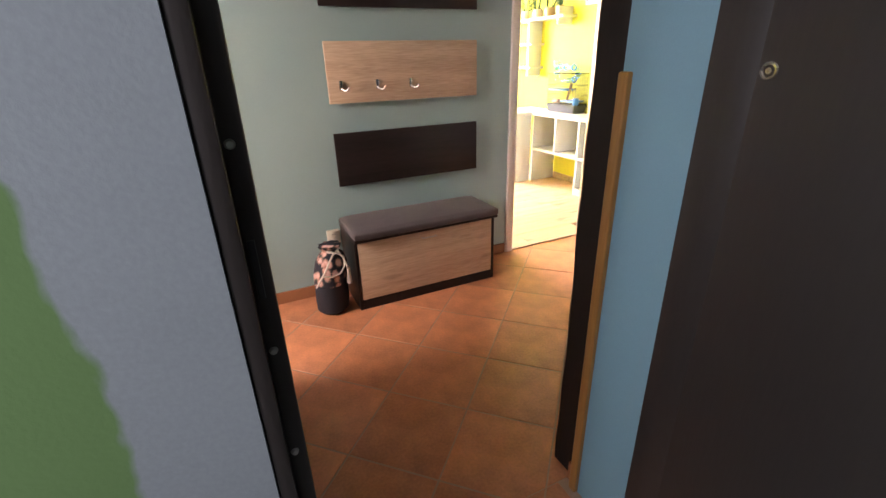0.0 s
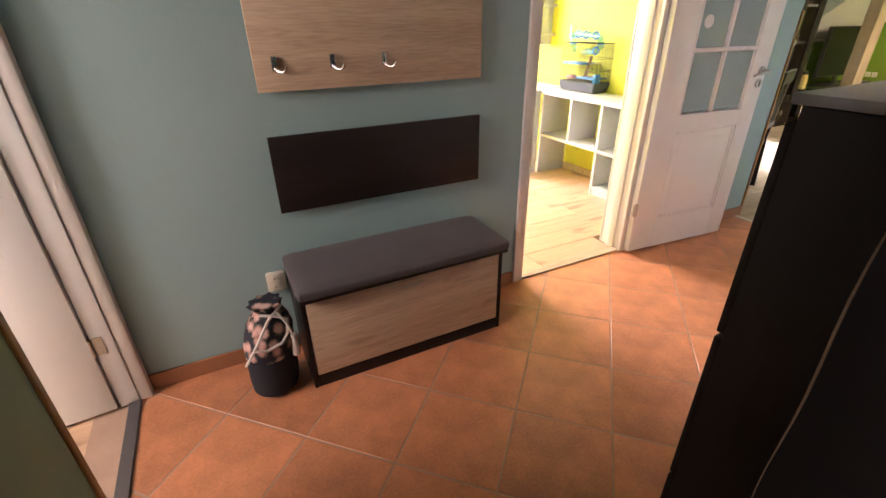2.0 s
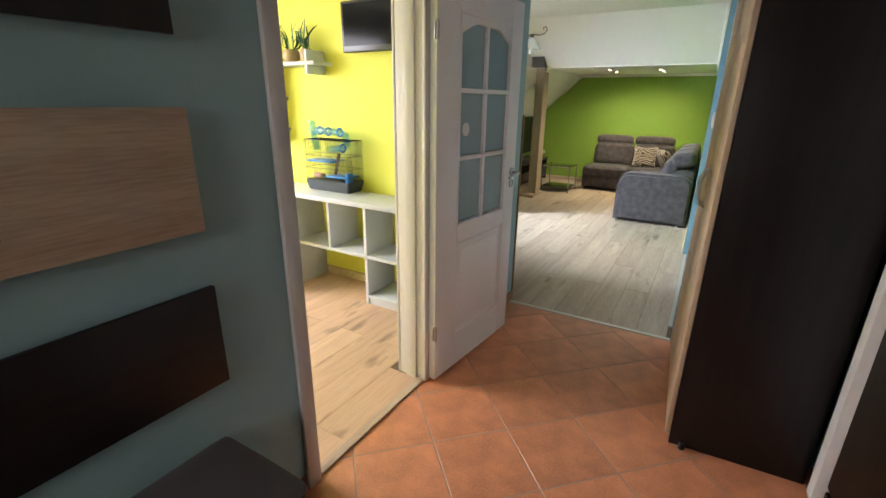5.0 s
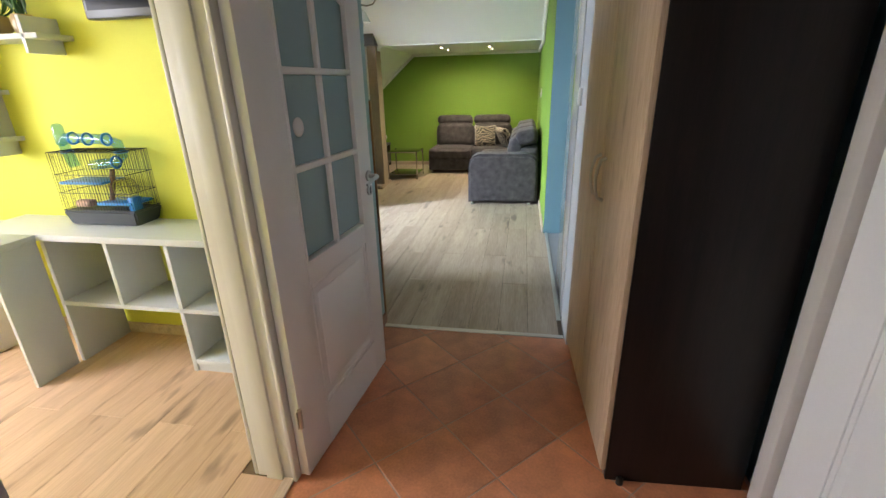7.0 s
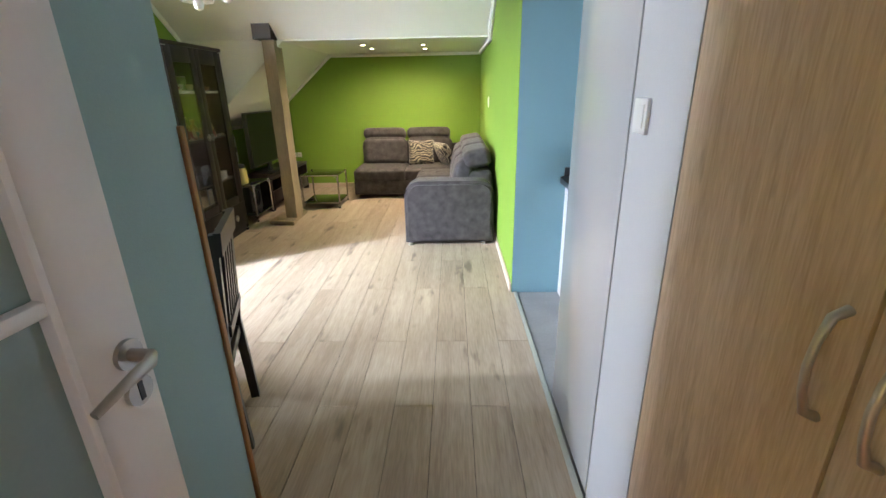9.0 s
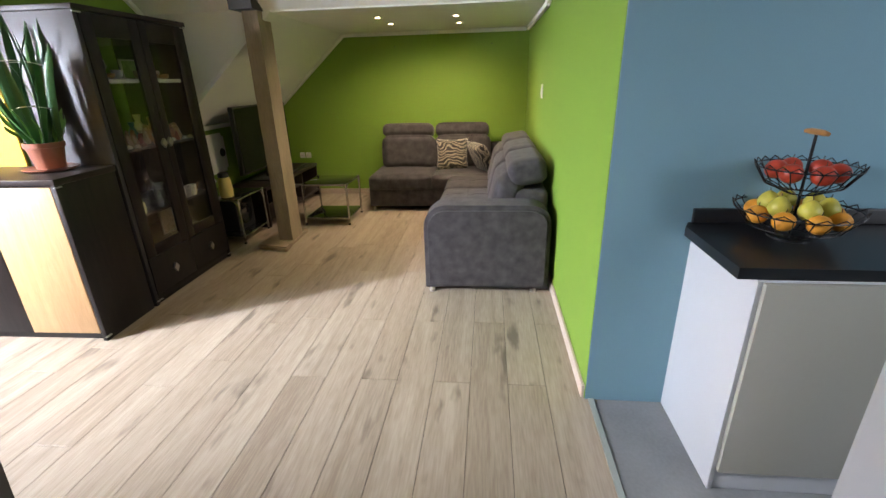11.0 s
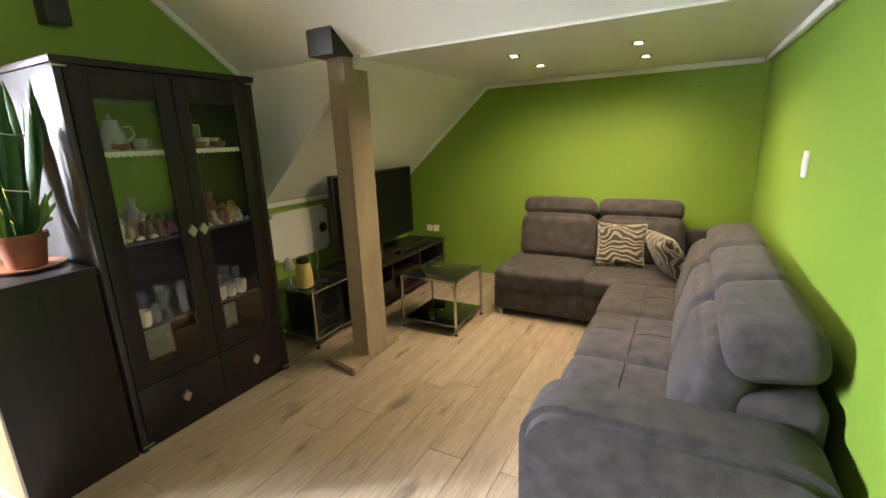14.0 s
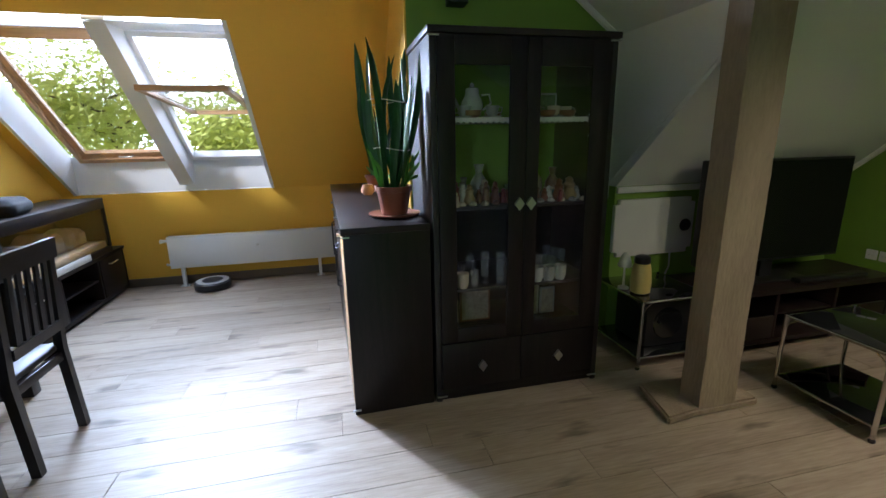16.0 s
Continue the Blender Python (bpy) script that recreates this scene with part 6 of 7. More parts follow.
for x in (5.70, 7.05):
    bm = bmesh.new()
    box(bm, x - 0.015, x + 0.015, 8.12, 8.165, 0.0, 0.20)
    box(bm, x - 0.04, x + 0.04, 8.11, 8.175, 0.0, 0.008)
    part("foot", bm, RW, rad)
bm = bmesh.new()
tube(bm, [(5.60, 8.143, 0.48), (5.57, 8.143, 0.48), (5.53, 8.143, 0.48)], [0.012, 0.014, 0.022], 12)
tube(bm, [(5.60, 8.143, 0.235), (5.56, 8.143, 0.235), (5.555, 8.16, 0.235)], 0.012, 10)
part("valve", bm, WHITEPL, rad, "white thermostat valve")
bm = bmesh.new()
tube(bm, [(6.45, 8.10, 0.40), (6.45, 8.085, 0.40), (6.45, 8.075, 0.385)], [0.008, 0.012, 0.010], 10)
part("vent_key", bm, WHITEPL, rad)

# robot vacuum cleaner
rob = thing("robot_vacuum", (6.0, 7.98, 0.0), 0, "round black and silver robot vacuum cleaner on the floor", "vacuum cleaner")
bm = bmesh.new()
lathe(bm, [(0.155, 0.012), (0.168, 0.02), (0.170, 0.07), (0.160, 0.082), (0.15, 0.084)], 40)
part("body", bm, BLACKPL, rob)
bm = bmesh.new()
lathe(bm, [(0.10, 0.0845), (0.148, 0.0845), (0.148, 0.087), (0.10, 0.088)], 40)
part("top_ring", bm, mat("silver_grey_plastic", (0.42, 0.42, 0.41), 0.35, 0.04), rob, "silver-grey ring")
bm = bmesh.new()
lathe(bm, [(0.01, 0.0885), (0.098, 0.0885), (0.096, 0.092), (0.03, 0.093)], 36)
part("cover", bm, BLACKPL, rob)
for k in (-1, 1):
    bm = bmesh.new()
    box(bm, k * 0.13 - 0.012, k * 0.13 + 0.012, -0.035, 0.035, 0.0, 0.05, bevel=0.006)
    part("wheel", bm, BLACKPL, rob)

# terrarium on its lowboard
low = fixed("lowboard", (4.93, 7.5, 0), "dark wenge lowboard with an open shelf and a drawer", "lowboard")
for nm, b in (("bottom", (4.74, 5.16, 6.6, 8.22, 0.03, 0.06)), ("side_panel", (4.74, 5.16, 8.19, 8.22, 0.061, 0.42)), ("side_panel", (4.74, 5.16, 6.6, 6.63, 0.061, 0.42)), ("top", (4.74, 5.17, 6.59, 8.23, 0.421, 0.45)), ("divider", (4.74, 5.155, 7.72, 7.745, 0.061, 0.42)), ("divider", (4.74, 5.155, 7.15, 7.175, 0.061, 0.42)), ("shelf", (4.74, 5.14, 7.176, 7.719, 0.23, 0.245)), ("back_panel", (4.738, 4.745, 6.63, 8.19, 0.061, 0.42)), ("plinth", (4.76, 5.13, 6.62, 8.20, 0.0, 0.029))):
    solid(nm, WENGE, low, *b, bevel=0.002)
for y0, y1 in ((7.75, 8.185), (6.635, 7.145)):
    dr = solid("drawer", WENGE, low, 5.145, 5.163, y0, y1, 0.065, 0.415, bevel=0.002)
    bm = bmesh.new()
    ym = (y0 + y1) / 2
    tube(bm, [(5.163, ym - 0.07, 0.35), (5.183, ym - 0.07, 0.35), (5.183, ym + 0.07, 0.35), (5.163, ym + 0.07, 0.35)], 0.006, 8)
    part("handle", bm, NICKEL, dr)
ter = fixed("terrarium", (4.93, 7.3, 0.45), "dark wooden terrarium with a glass front on the lowboard", "terrarium")
for nm, b in (("top", (4.75, 5.165, 6.62, 8.02, 0.86, 0.955)), ("bottom", (4.75, 5.165, 6.62, 8.02, 0.452, 0.50)), ("side_panel", (4.75, 5.165, 6.62, 6.65, 0.501, 0.859)), ("side_panel", (4.75, 5.165, 7.99, 8.02, 0.501, 0.859)), ("back_panel", (4.75, 4.765, 6.65, 7.99, 0.501, 0.859))):
    solid(nm, WENGE, ter, *b, bevel=0.003)
bm = bmesh.new()
box(bm, 5.150, 5.155, 6.651, 7.989, 0.505, 0.858)
pn = part("glass_front", bm, CLEAR, ter, "clear sliding glass")
pn.visible_shadow = False
solid("substrate", mat("sand_bedding", (0.48, 0.33, 0.17), 0.95, 0.25, 15, 0.8, 150), ter, 4.77, 5.14, 6.66, 7.98, 0.502, 0.56, bevel=0.01)
bm = bmesh.new()
rnd = random.Random(12)
for k in range(7):
    cushion(bm, 4.80 + rnd.uniform(0, 0.1), 5.02, 6.75 + 0.17 * k, 6.90 + 0.17 * k, 0.55, 0.60 + rnd.uniform(0.03, 0.16), 0.03, 0.03, 3)
part("rocks", bm, mat("pale_branch_and_rock", (0.50, 0.38, 0.22), 0.9, 0.3, 12, 0.6, 80), ter, "pale rocks and bark")
solid("label_strip", WHITEPL, ter, 5.166, 5.17, 7.10, 7.62, 0.455, 0.515, bevel=0.001)
hat = thing("black_bag", (4.98, 7.05, 0.955), 10, "soft black bag lying on the terrarium", "bag")
bm = bmesh.new()
cushion(bm, -0.12, 0.12, -0.17, 0.17, 0.0, 0.11, 0.05, 0.02, 9)
part("body", bm, mat("black_fabric", (0.010, 0.010, 0.012), 0.9, 0.3, 10, 0.4, 200), hat)


# dining chairs and table
def dining_chair(at, rz):
    t = thing("dining_chair", at, rz, "black wooden dining chair with a slatted back", "chair", "chairs at the dining table")
    B = mat_chair
    for x in (-0.19, 0.19):
        bm = bmesh.new()
        prism(bm, [(-0.235, 0.0), (-0.195, 0.0), (-0.175, 0.45), (-0.225, 1.0), (-0.255, 1.0), (-0.215, 0.45)], 0, x - 0.019, x + 0.019)
        part("back_leg", bm, B, t)
        bm = bmesh.new()
        prism(bm, [(0.185, 0.0), (0.22, 0.0), (0.215, 0.43), (0.17, 0.43)], 0, x - 0.02, x + 0.02)
        part("front_leg", bm, B, t)
    bm = bmesh.new()
    prism(bm, [(-0.262, 0.91), (-0.235, 0.91), (-0.243, 1.005), (-0.27, 1.005)], 0, -0.209, 0.209)
    part("top_rail", bm, B, t)
    bm = bmesh.new()
    prism(bm, [(-0.232, 0.55), (-0.212, 0.55), (-0.216, 0.60), (-0.236, 0.60)], 0, -0.171, 0.171)
    part("lower_rail", bm, B, t)
    for k in range(5):
        x = -0.12 + 0.06 * k
        bm = bmesh.new()
        prism(bm, [(-0.228, 0.60), (-0.216, 0.60), (-0.243, 0.91), (-0.255, 0.91)], 0, x - 0.014, x + 0.014)
        part("slat", bm, B, t)
    bm = bmesh.new()
    box(bm, -0.171, 0.171, -0.205, -0.183, 0.385, 0.43, bevel=0.002)
    box(bm, -0.171, 0.171, 0.185, 0.207, 0.385, 0.43, bevel=0.002)
    for x in (-0.19, 0.19):
        box(bm, x - 0.011, x + 0.011, -0.18, 0.18, 0.385, 0.43, bevel=0.002)
    part("seat_frame", bm, B, t)
    bm = bmesh.new()
    cushion(bm, -0.205, 0.205, -0.185, 0.235, 0.43, 0.475, 0.02, 0.012, 9)
    part("seat", bm, mat_seat, t, "black padded seat")
    return t


mat_chair = mat("black_stained_wood", (0.012, 0.011, 0.012), 0.35, 0.15, 4, 0.05, 80)
mat_seat = mat("black_seat_leatherette", (0.014, 0.014, 0.015), 0.5, 0.2, 6, 0.15, 200)
chair = dining_chair((5.69, 5.54, 0), 90)
copy_thing(chair, pose(5.68, 4.95, 0, 0, 0, 90))
copy_thing(chair, pose(5.48, 4.235, 0, 0, 0, 19))
tab = fixed("dining_table", (5.2, 5.2, 0), "long black wooden dining table", "table")
solid("tabletop", mat_chair, tab, 4.80, 5.50, 4.62, 6.20, 0.715, 0.75, bevel=0.005)
for x in (4.86, 5.44):
    for y in (4.68, 6.14):
        solid("leg", mat_chair, tab, x - 0.035, x + 0.035, y - 0.035, y + 0.035, 0.0, 0.714, bevel=0.004)
bm = bmesh.new()
box(bm, 4.895, 5.405, 4.67, 4.69, 0.63, 0.714)
box(bm, 4.895, 5.405, 6.13, 6.15, 0.63, 0.714)
box(bm, 5.43, 5.45, 4.715, 6.105, 0.63, 0.714)
part("apron", bm, mat_chair, tab)

# ---------------------------------------------------------------- roof windows
NV = Vector((0, SLOPE, 1)).normalized()
DEEP = 0.24


def on_slope(x, y, out):
    return Vector((x, y, slope_z(y))) + NV * out


def slope_bar(bm, x0, x1, y0, y1, o0, o1):
    c = [on_slope(x, y, o) for o in (o0, o1) for x, y in ((x0, y0), (x1, y0), (x1, y1), (x0, y1))]
    v = [bm.verts.new(p) for p in c]
    for f in ((0, 3, 2, 1), (4, 5, 6, 7), (0, 1, 5, 4), (1, 2, 6, 5), (2, 3, 7, 6), (3, 0, 4, 7)):
        bm.faces.new([v[k] for k in f])
    bmesh.ops.recalc_face_normals(bm, faces=bm.faces[:])


bm = bmesh.new()
RY0, RY1 = REC_Y1, Y_KNEE
slope_bar(bm, REC_X0 - 0.03, REC_X0, RY0 - 0.03, RY1 + 0.05, -0.003, DEEP + 0.05)
slope_bar(bm, REC_X1, REC_X1 + 0.03, RY0 - 0.03, RY1 + 0.05, -0.003, DEEP + 0.05)
prism(bm, [(RY0 - 0.03, slope_z(RY0)), (RY0, slope_z(RY0)), (RY0 + 0.30, slope_z(RY0) + 0.02), (RY0 + 0.30, slope_z(RY0) + 0.06)], 0, REC_X0, REC_X1)
prism(bm, [(Y_KNEE + 0.002, Z_KNEE - 0.03), (Y_KNEE + 0.002, Z_KNEE + 0.002), (Y_KNEE + 0.02, Z_KNEE + 0.01), (Y_KNEE + 0.02, Z_KNEE + 0.36), (Y_KNEE + 0.06, Z_KNEE + 0.36), (Y_KNEE + 0.06, Z_KNEE - 0.03)], 0, REC_X0 - 0.03, REC_X1 + 0.03)
prism(bm, [(Y_KNEE - 0.0, Z_KNEE - 0.001), (Y_KNEE + 0.03, Z_KNEE - 0.001), (Y_KNEE - 0.12, slope_z(Y_KNEE - 0.40)), (Y_KNEE - 0.16, slope_z(Y_KNEE - 0.40))], 0, REC_X0, REC_X0 + 0.001)
slope_bar(bm, 5.775, 5.905, RY0, RY1 - 0.06, 0.02, DEEP + 0.05)
setting("trim_window_reveal", bm, REVEAL, "white boarded reveal round both roof windows", "reveal")


def roof_window(name, x0, x1, y0, y1, tilt, words):
    w = fixed(name, ((x0 + x1) / 2, (y0 + y1) / 2, slope_z((y0 + y1) / 2)), words, "roof window", kind="structure")
    bm = bmesh.new()
    for b in ((x0, x0 + 0.035, y0, y1), (x1 - 0.035, x1, y0, y1), (x0 + 0.035, x1 - 0.035, y0, y0 + 0.035), (x0 + 0.035, x1 - 0.035, y1 - 0.035, y1)):
        slope_bar(bm, *b, DEEP - 0.03, DEEP + 0.05)
    part("window_frame", bm, PINE if not tilt else WHITE, w, "lacquered pine frame" if not tilt else "white frame")
    mid = on_slope(0, (y0 + y1) / 2, DEEP + 0.02)
    spin = Matrix.Translation(mid) @ Matrix.Rotation(radians(tilt), 4, "X") @ Matrix.Translation(-mid)
    bm = bmesh.new()
    a0, a1, c0, c1 = x0 + 0.037, x1 - 0.037, y0 + 0.037, y1 - 0.037
    for b in ((a0, a0 + 0.045, c0, c1), (a1 - 0.045, a1, c0, c1), (a0 + 0.045, a1 - 0.045, c0, c0 + 0.045), (a0 + 0.045, a1 - 0.045, c1 - 0.04, c1)):
        slope_bar(bm, *b, DEEP, DEEP + 0.04)
    bmesh.ops.transform(bm, matrix=spin, verts=bm.verts)
    sash = part("sash", bm, PINE, w, "pine sash")
    bm = bmesh.new()
    slope_bar(bm, a0 + 0.046, a1 - 0.046, c0 + 0.046, c1 - 0.041, DEEP + 0.016, DEEP + 0.024)
    bmesh.ops.transform(bm, matrix=spin, verts=bm.verts)
    p = part("pane", bm, CLEAR, sash, "clear window pane")
    p.visible_shadow = False
    bm = bmesh.new()
    q = on_slope((x0 + x1) / 2, c1 - 0.02, DEEP - 0.015)
    tube(bm, [q + Vector((-0.06, 0, 0)), q + Vector((-0.05, -0.02, -0.01)), q + Vector((0.05, -0.02, -0.01)), q + Vector((0.06, 0, 0))], 0.007, 8)
    bmesh.ops.transform(bm, matrix=spin, verts=bm.verts)
    part("handle", bm, NICKEL, sash)


WY0, WY1 = 7.00, 8.085
roof_window("window_1", 4.95, 5.775, WY0, WY1, 0, "closed pine roof window with a view of trees")
roof_window("window_2", 5.905, 6.60, WY0, WY1, 37, "roof window tilted open on its centre pivot")

# child's room window
win = fixed("window_3", (2.75, 7.25, 1.6), "white window of the child's room", "window", kind="structure")
bm = bmesh.new()
frame_bars(bm, 2.0, 3.5, 0.9, 2.3, 0.06, 7.21, 7.28)
box(bm, 2.72, 2.78, 7.21, 7.28, 0.96, 2.24)
part("window_frame", bm, WHITE, win)


# trees outside
def tree(at, h, spread, seed):
    rnd = random.Random(seed)
    t = thing("tree", at, rnd.uniform(0, 360), "leafy green tree seen through the roof window", "tree", "trees outside")
    bm = bmesh.new()
    tube(bm, [(0, 0, 0), (0.1, 0, h * 0.3), (0.0, 0.1, h * 0.6), (0.1, 0.1, h * 0.92)], [0.22, 0.17, 0.11, 0.03], 10)
    tips = []
    for k in range(16):
        z = h * rnd.uniform(0.30, 0.85)
        a = rnd.uniform(0, 6.28)
        r = spread * rnd.uniform(0.5, 1.0) * (1.15 - z / h)
        end = Vector((r * math.cos(a), r * math.sin(a), z + 0.35 * r))
        tube(bm, [(0.05, 0.05, z), (end * 0.5 + Vector((0, 0, z * 0.5))), end], [0.07, 0.045, 0.015], 6)
        tips += [end, end * 0.7 + Vector((0, 0, z * 0.3))]
    tips.append(Vector((0.1, 0.1, h * 0.95)))
    part("trunk", bm, BARK, t, "brown trunk and limbs")
    verts, faces = [], []
    for tip in tips:
        for _ in range(340):
            c = tip + Vector((rnd.gauss(0, 0.55), rnd.gauss(0, 0.55), rnd.gauss(0, 0.42)))
            u = Vector((rnd.gauss(0, 1), rnd.gauss(0, 1), rnd.gauss(0, 0.6))).normalized()
            v = u.orthogonal().normalized()
            s = rnd.uniform(0.08, 0.14)
            n = len(verts)
            verts += [c - u * s, c + v * s * 0.5, c + u * s, c - v * s * 0.5]
            faces.append((n, n + 1, n + 2, n + 3))
    me = bpy.data.meshes.new("crown")
    me.from_pydata([tuple(v) for v in verts], [], faces)
    me.materials.append(TREELEAF)
    ob = new("crown", me)
    ob.parent = t
    tagged(ob, "crown of many small green leaves")


for x, y, h, sp, sd in ((1.2, 18.0, 11.4, 4.0, 1), (4.4, 20.0, 10.6, 4.0, 2), (7.4, 18.5, 9.4, 3.6, 3), (-2.5, 21.0, 11.6, 4.0, 4)):
    tree((x, y, -7.0), h, sp, sd)


# ---------------------------------------------------------------- child's room things
desk = fixed("cube_shelf_desk", (4.42, 5.0, 0), "white cube shelf under a white desk top", "shelf")
DKX0, DKX1 = 4.245, 4.575
for nm, b in (("top", (DKX0 - 0.02, DKX1, 4.19, 5.88, 0.765, 0.80)), ("shelf", (DKX0, DKX1, 4.20, 5.40, 0.372, 0.397)), ("upright", (DKX0, DKX1, 5.377, 5.402, 0.0, 0.764)), ("upright", (DKX0, DKX1, 4.985, 5.008, 0.398, 0.764)), ("upright", (DKX0, DKX1, 4.620, 4.645, 0.0, 0.764)), ("upright", (DKX0, DKX1, 4.20, 4.225, 0.0, 0.764)), ("bottom", (DKX0, DKX1, 4.225, 4.62, 0.05, 0.075)), ("plinth", (DKX0 + 0.01, DKX0 + 0.03, 4.225, 4.62, 0.0, 0.049))):
    solid(nm, MELAM, desk, *b, bevel=0.0015)
tabl = fixed("white_desk", (4.1, 5.9, 0), "white desk with a solid end panel beside the cube shelf", "desk")
solid("top", MELAM, tabl, 3.965, 4.222, 5.385, 6.60, 0.765, 0.80, bevel=0.002)
solid("side_panel", MELAM, tabl, 3.985, 4.222, 5.392, 5.412, 0.0, 0.764, bevel=0.0015)
solid("side_panel", MELAM, tabl, 3.985, 4.222, 6.56, 6.58, 0.0, 0.764, bevel=0.0015)
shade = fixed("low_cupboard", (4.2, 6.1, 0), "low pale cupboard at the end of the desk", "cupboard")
solid("body", CASING, shade, 4.23, 4.57, 5.99, 6.5, 0.0, 0.76, bevel=0.003)

# wall shelves
for k, (y0, y1, z, words) in enumerate(((5.19, 6.20, 1.755, "white wall shelf carrying small plants"), (5.715, 6.25, 1.50, "short white wall shelf"), (5.715, 6.25, 1.248, "short lower white wall shelf"))):
    sh = fixed("wall_shelf", (4.5, (y0 + y1) / 2, z), words, "shelf", "white wall shelves")
    solid("board", MELAM, sh, 4.40, 4.593, y0, y1, z, z + 0.025, bevel=0.0015)
    if k == 0:
        solid("end_board", MELAM, sh, 4.40, 4.593, 5.262, 5.282, z - 0.065, z + 0.105, bevel=0.0015)
        solid("end_board", MELAM, sh, 4.405, 4.593, 5.772, 5.796, 1.17, z - 0.001, bevel=0.0015)
for y, r, kind in ((5.36, 0.05, 0), (5.53, 0.065, 0), (5.75, 0.06, 1), (5.98, 0.05, 1)):
    t = thing("small_potted_plant", (4.50, y, 1.78), 0, "small green plant in a pale round pot on the wall shelf", "plant", "plants on the wall shelf")
    bm = bmesh.new()
    lathe(bm, [(r * 0.7, 0), (r, 0.04), (r, 0.075), (r * 0.85, 0.095), (r * 0.75, 0.09)], 18)
    part("pot", bm, CERAM[1] if kind else CERAM[5], t)
    rnd = random.Random(int(y * 100))
    bm = bmesh.new()
    for _ in range(14):
        a = rnd.uniform(0, 6.28)
        sword_leaf(bm, (0.02 * math.cos(a), 0.02 * math.sin(a), 0.085), (0.09 * math.cos(a), 0.09 * math.sin(a), rnd.uniform(0.16, 0.30)), 0.007, 0.03, rnd)
    part("leaves", bm, LEAF, t, smooth=60)

# small television on the yellow wall
ctv = fixed("small_television", (4.5, 4.52, 1.9), "small black television mounted on the yellow wall", "television")
solid("housing", BLACKPL, ctv, 4.50, 4.56, 4.42, 4.99, 1.835, 2.17, bevel=0.010)
solid("screen", SCREEN, ctv, 4.496, 4.5005, 4.445, 4.965, 1.875, 2.15, bevel=0)
solid("bracket", BLACKPL, ctv, 4.56, 4.593, 4.63, 4.77, 1.93, 2.07, bevel=0.002)

# hamster cage on the desk top
cage = fixed("hamster_cage", (4.42, 4.82, 0.80), "hamster cage with a dark tray, black wire and blue tubes", "cage")
CX0, CX1, CY0, CY1 = 4.40, 4.585, 4.915, 5.365
bm = bmesh.new()
vs = []
for z, g in ((0.802, 0.012), (0.885, -0.008)):
    vs.append([bm.verts.new((x, y, z)) for x, y in ((CX0 + g, CY0 + g), (CX1 - g, CY0 + g), (CX1 - g, CY1 - g), (CX0 + g, CY1 - g))])
for k in range(4):
    bm.faces.new((vs[0][k], vs[0][(k + 1) % 4], vs[1][(k + 1) % 4], vs[1][k]))
bm.faces.new(vs[0][::-1])
bm.faces.new(vs[1])
bmesh.ops.bevel(bm, geom=bm.edges[:], offset=0.008, segments=2, affect="EDGES")
part("tray", bm, mat("dark_grey_plastic", (0.05, 0.055, 0.065), 0.45, 0.1), cage, "dark grey plastic tray")
bm = bmesh.new()
ZT = 1.205
for z in (0.89, 0.985, 1.085, ZT):
    for a, b in (((CX0, CY0, z), (CX1, CY0, z)), ((CX0, CY1, z), (CX1, CY1, z)), ((CX0, CY0, z), (CX0, CY1, z)), ((CX1, CY0, z), (CX1, CY1, z))):
        tube(bm, [a, b], 0.0018, 5)
for k in range(25):
    y = CY0 + (CY1 - CY0) * k / 24
    for x in (CX0, CX1):
        tube(bm, [(x, y, 0.885), (x, y, ZT)], 0.0011, 5)
    tube(bm, [(CX0, y, ZT), (CX1, y, ZT)], 0.0011, 5)
for k in range(1, 16):
    x = CX0 + (CX1 - CX0) * k / 16
    for y in (CY0, CY1):
        tube(bm, [(x, y, 0.885), (x, y, ZT)], 0.0011, 5)
part("wire", bm, WIRE, cage, "black wire bars")
solid("platform", BLUEPL, cage, CX0 + 0.01, CX1 - 0.02, CY0 + 0.02, CY0 + 0.24, 0.915, 0.93, bevel=0.004, label="bright blue platform")
solid("platform", BLUEPL, cage, CX0 + 0.01, CX1 - 0.02, CY0 + 0.17, CY1 - 0.01, 1.03, 1.045, bevel=0.004, label="bright blue platform")
solid("ramp", BLUEPL, cage, CX0 + 0.02, CX0 + 0.08, CY0 + 0.01, CY0 + 0.05, 0.88, 0.96, bevel=0.008)
TX = 4.47
bm = bmesh.new()
tube(bm, [(TX, CY1 - 0.08, 1.12), (TX, CY1 - 0.06, 1.19), (TX, CY1 - 0.05, 1.25), (TX, CY1 - 0.08, 1.275), (TX, CY0 + 0.12, 1.265), (TX, CY0 + 0.06, 1.245), (TX, CY0 + 0.05, 1.18), (TX, CY0 + 0.10, 1.145), (TX, CY1 - 0.20, 1.13)], 0.027, 14, cap=False)
part("tunnel", bm, BLUECLEAR, cage, "clear blue play tube")
for y, z, flat in ((CY0 + 0.12, 1.265, 0), (CY0 + 0.24, 1.267, 0), (CY1 - 0.12, 1.272, 0), (CY0 + 0.10, 1.145, 0), (CY1 - 0.058, 1.20, 1), (CY0 + 0.052, 1.20, 1)):
    bm = bmesh.new()
    tube(bm, [(TX + 0.030 * math.cos(a), y + (0.030 * math.sin(a) if flat else 0), z + (0 if flat else 0.030 * math.sin(a))) for a in [2 * math.pi * k / 18 for k in range(19)]], 0.006, 6, cap=False)
    part("tube_ring", bm, BLUEPL, cage, "blue tube ring")
bm = bmesh.new()
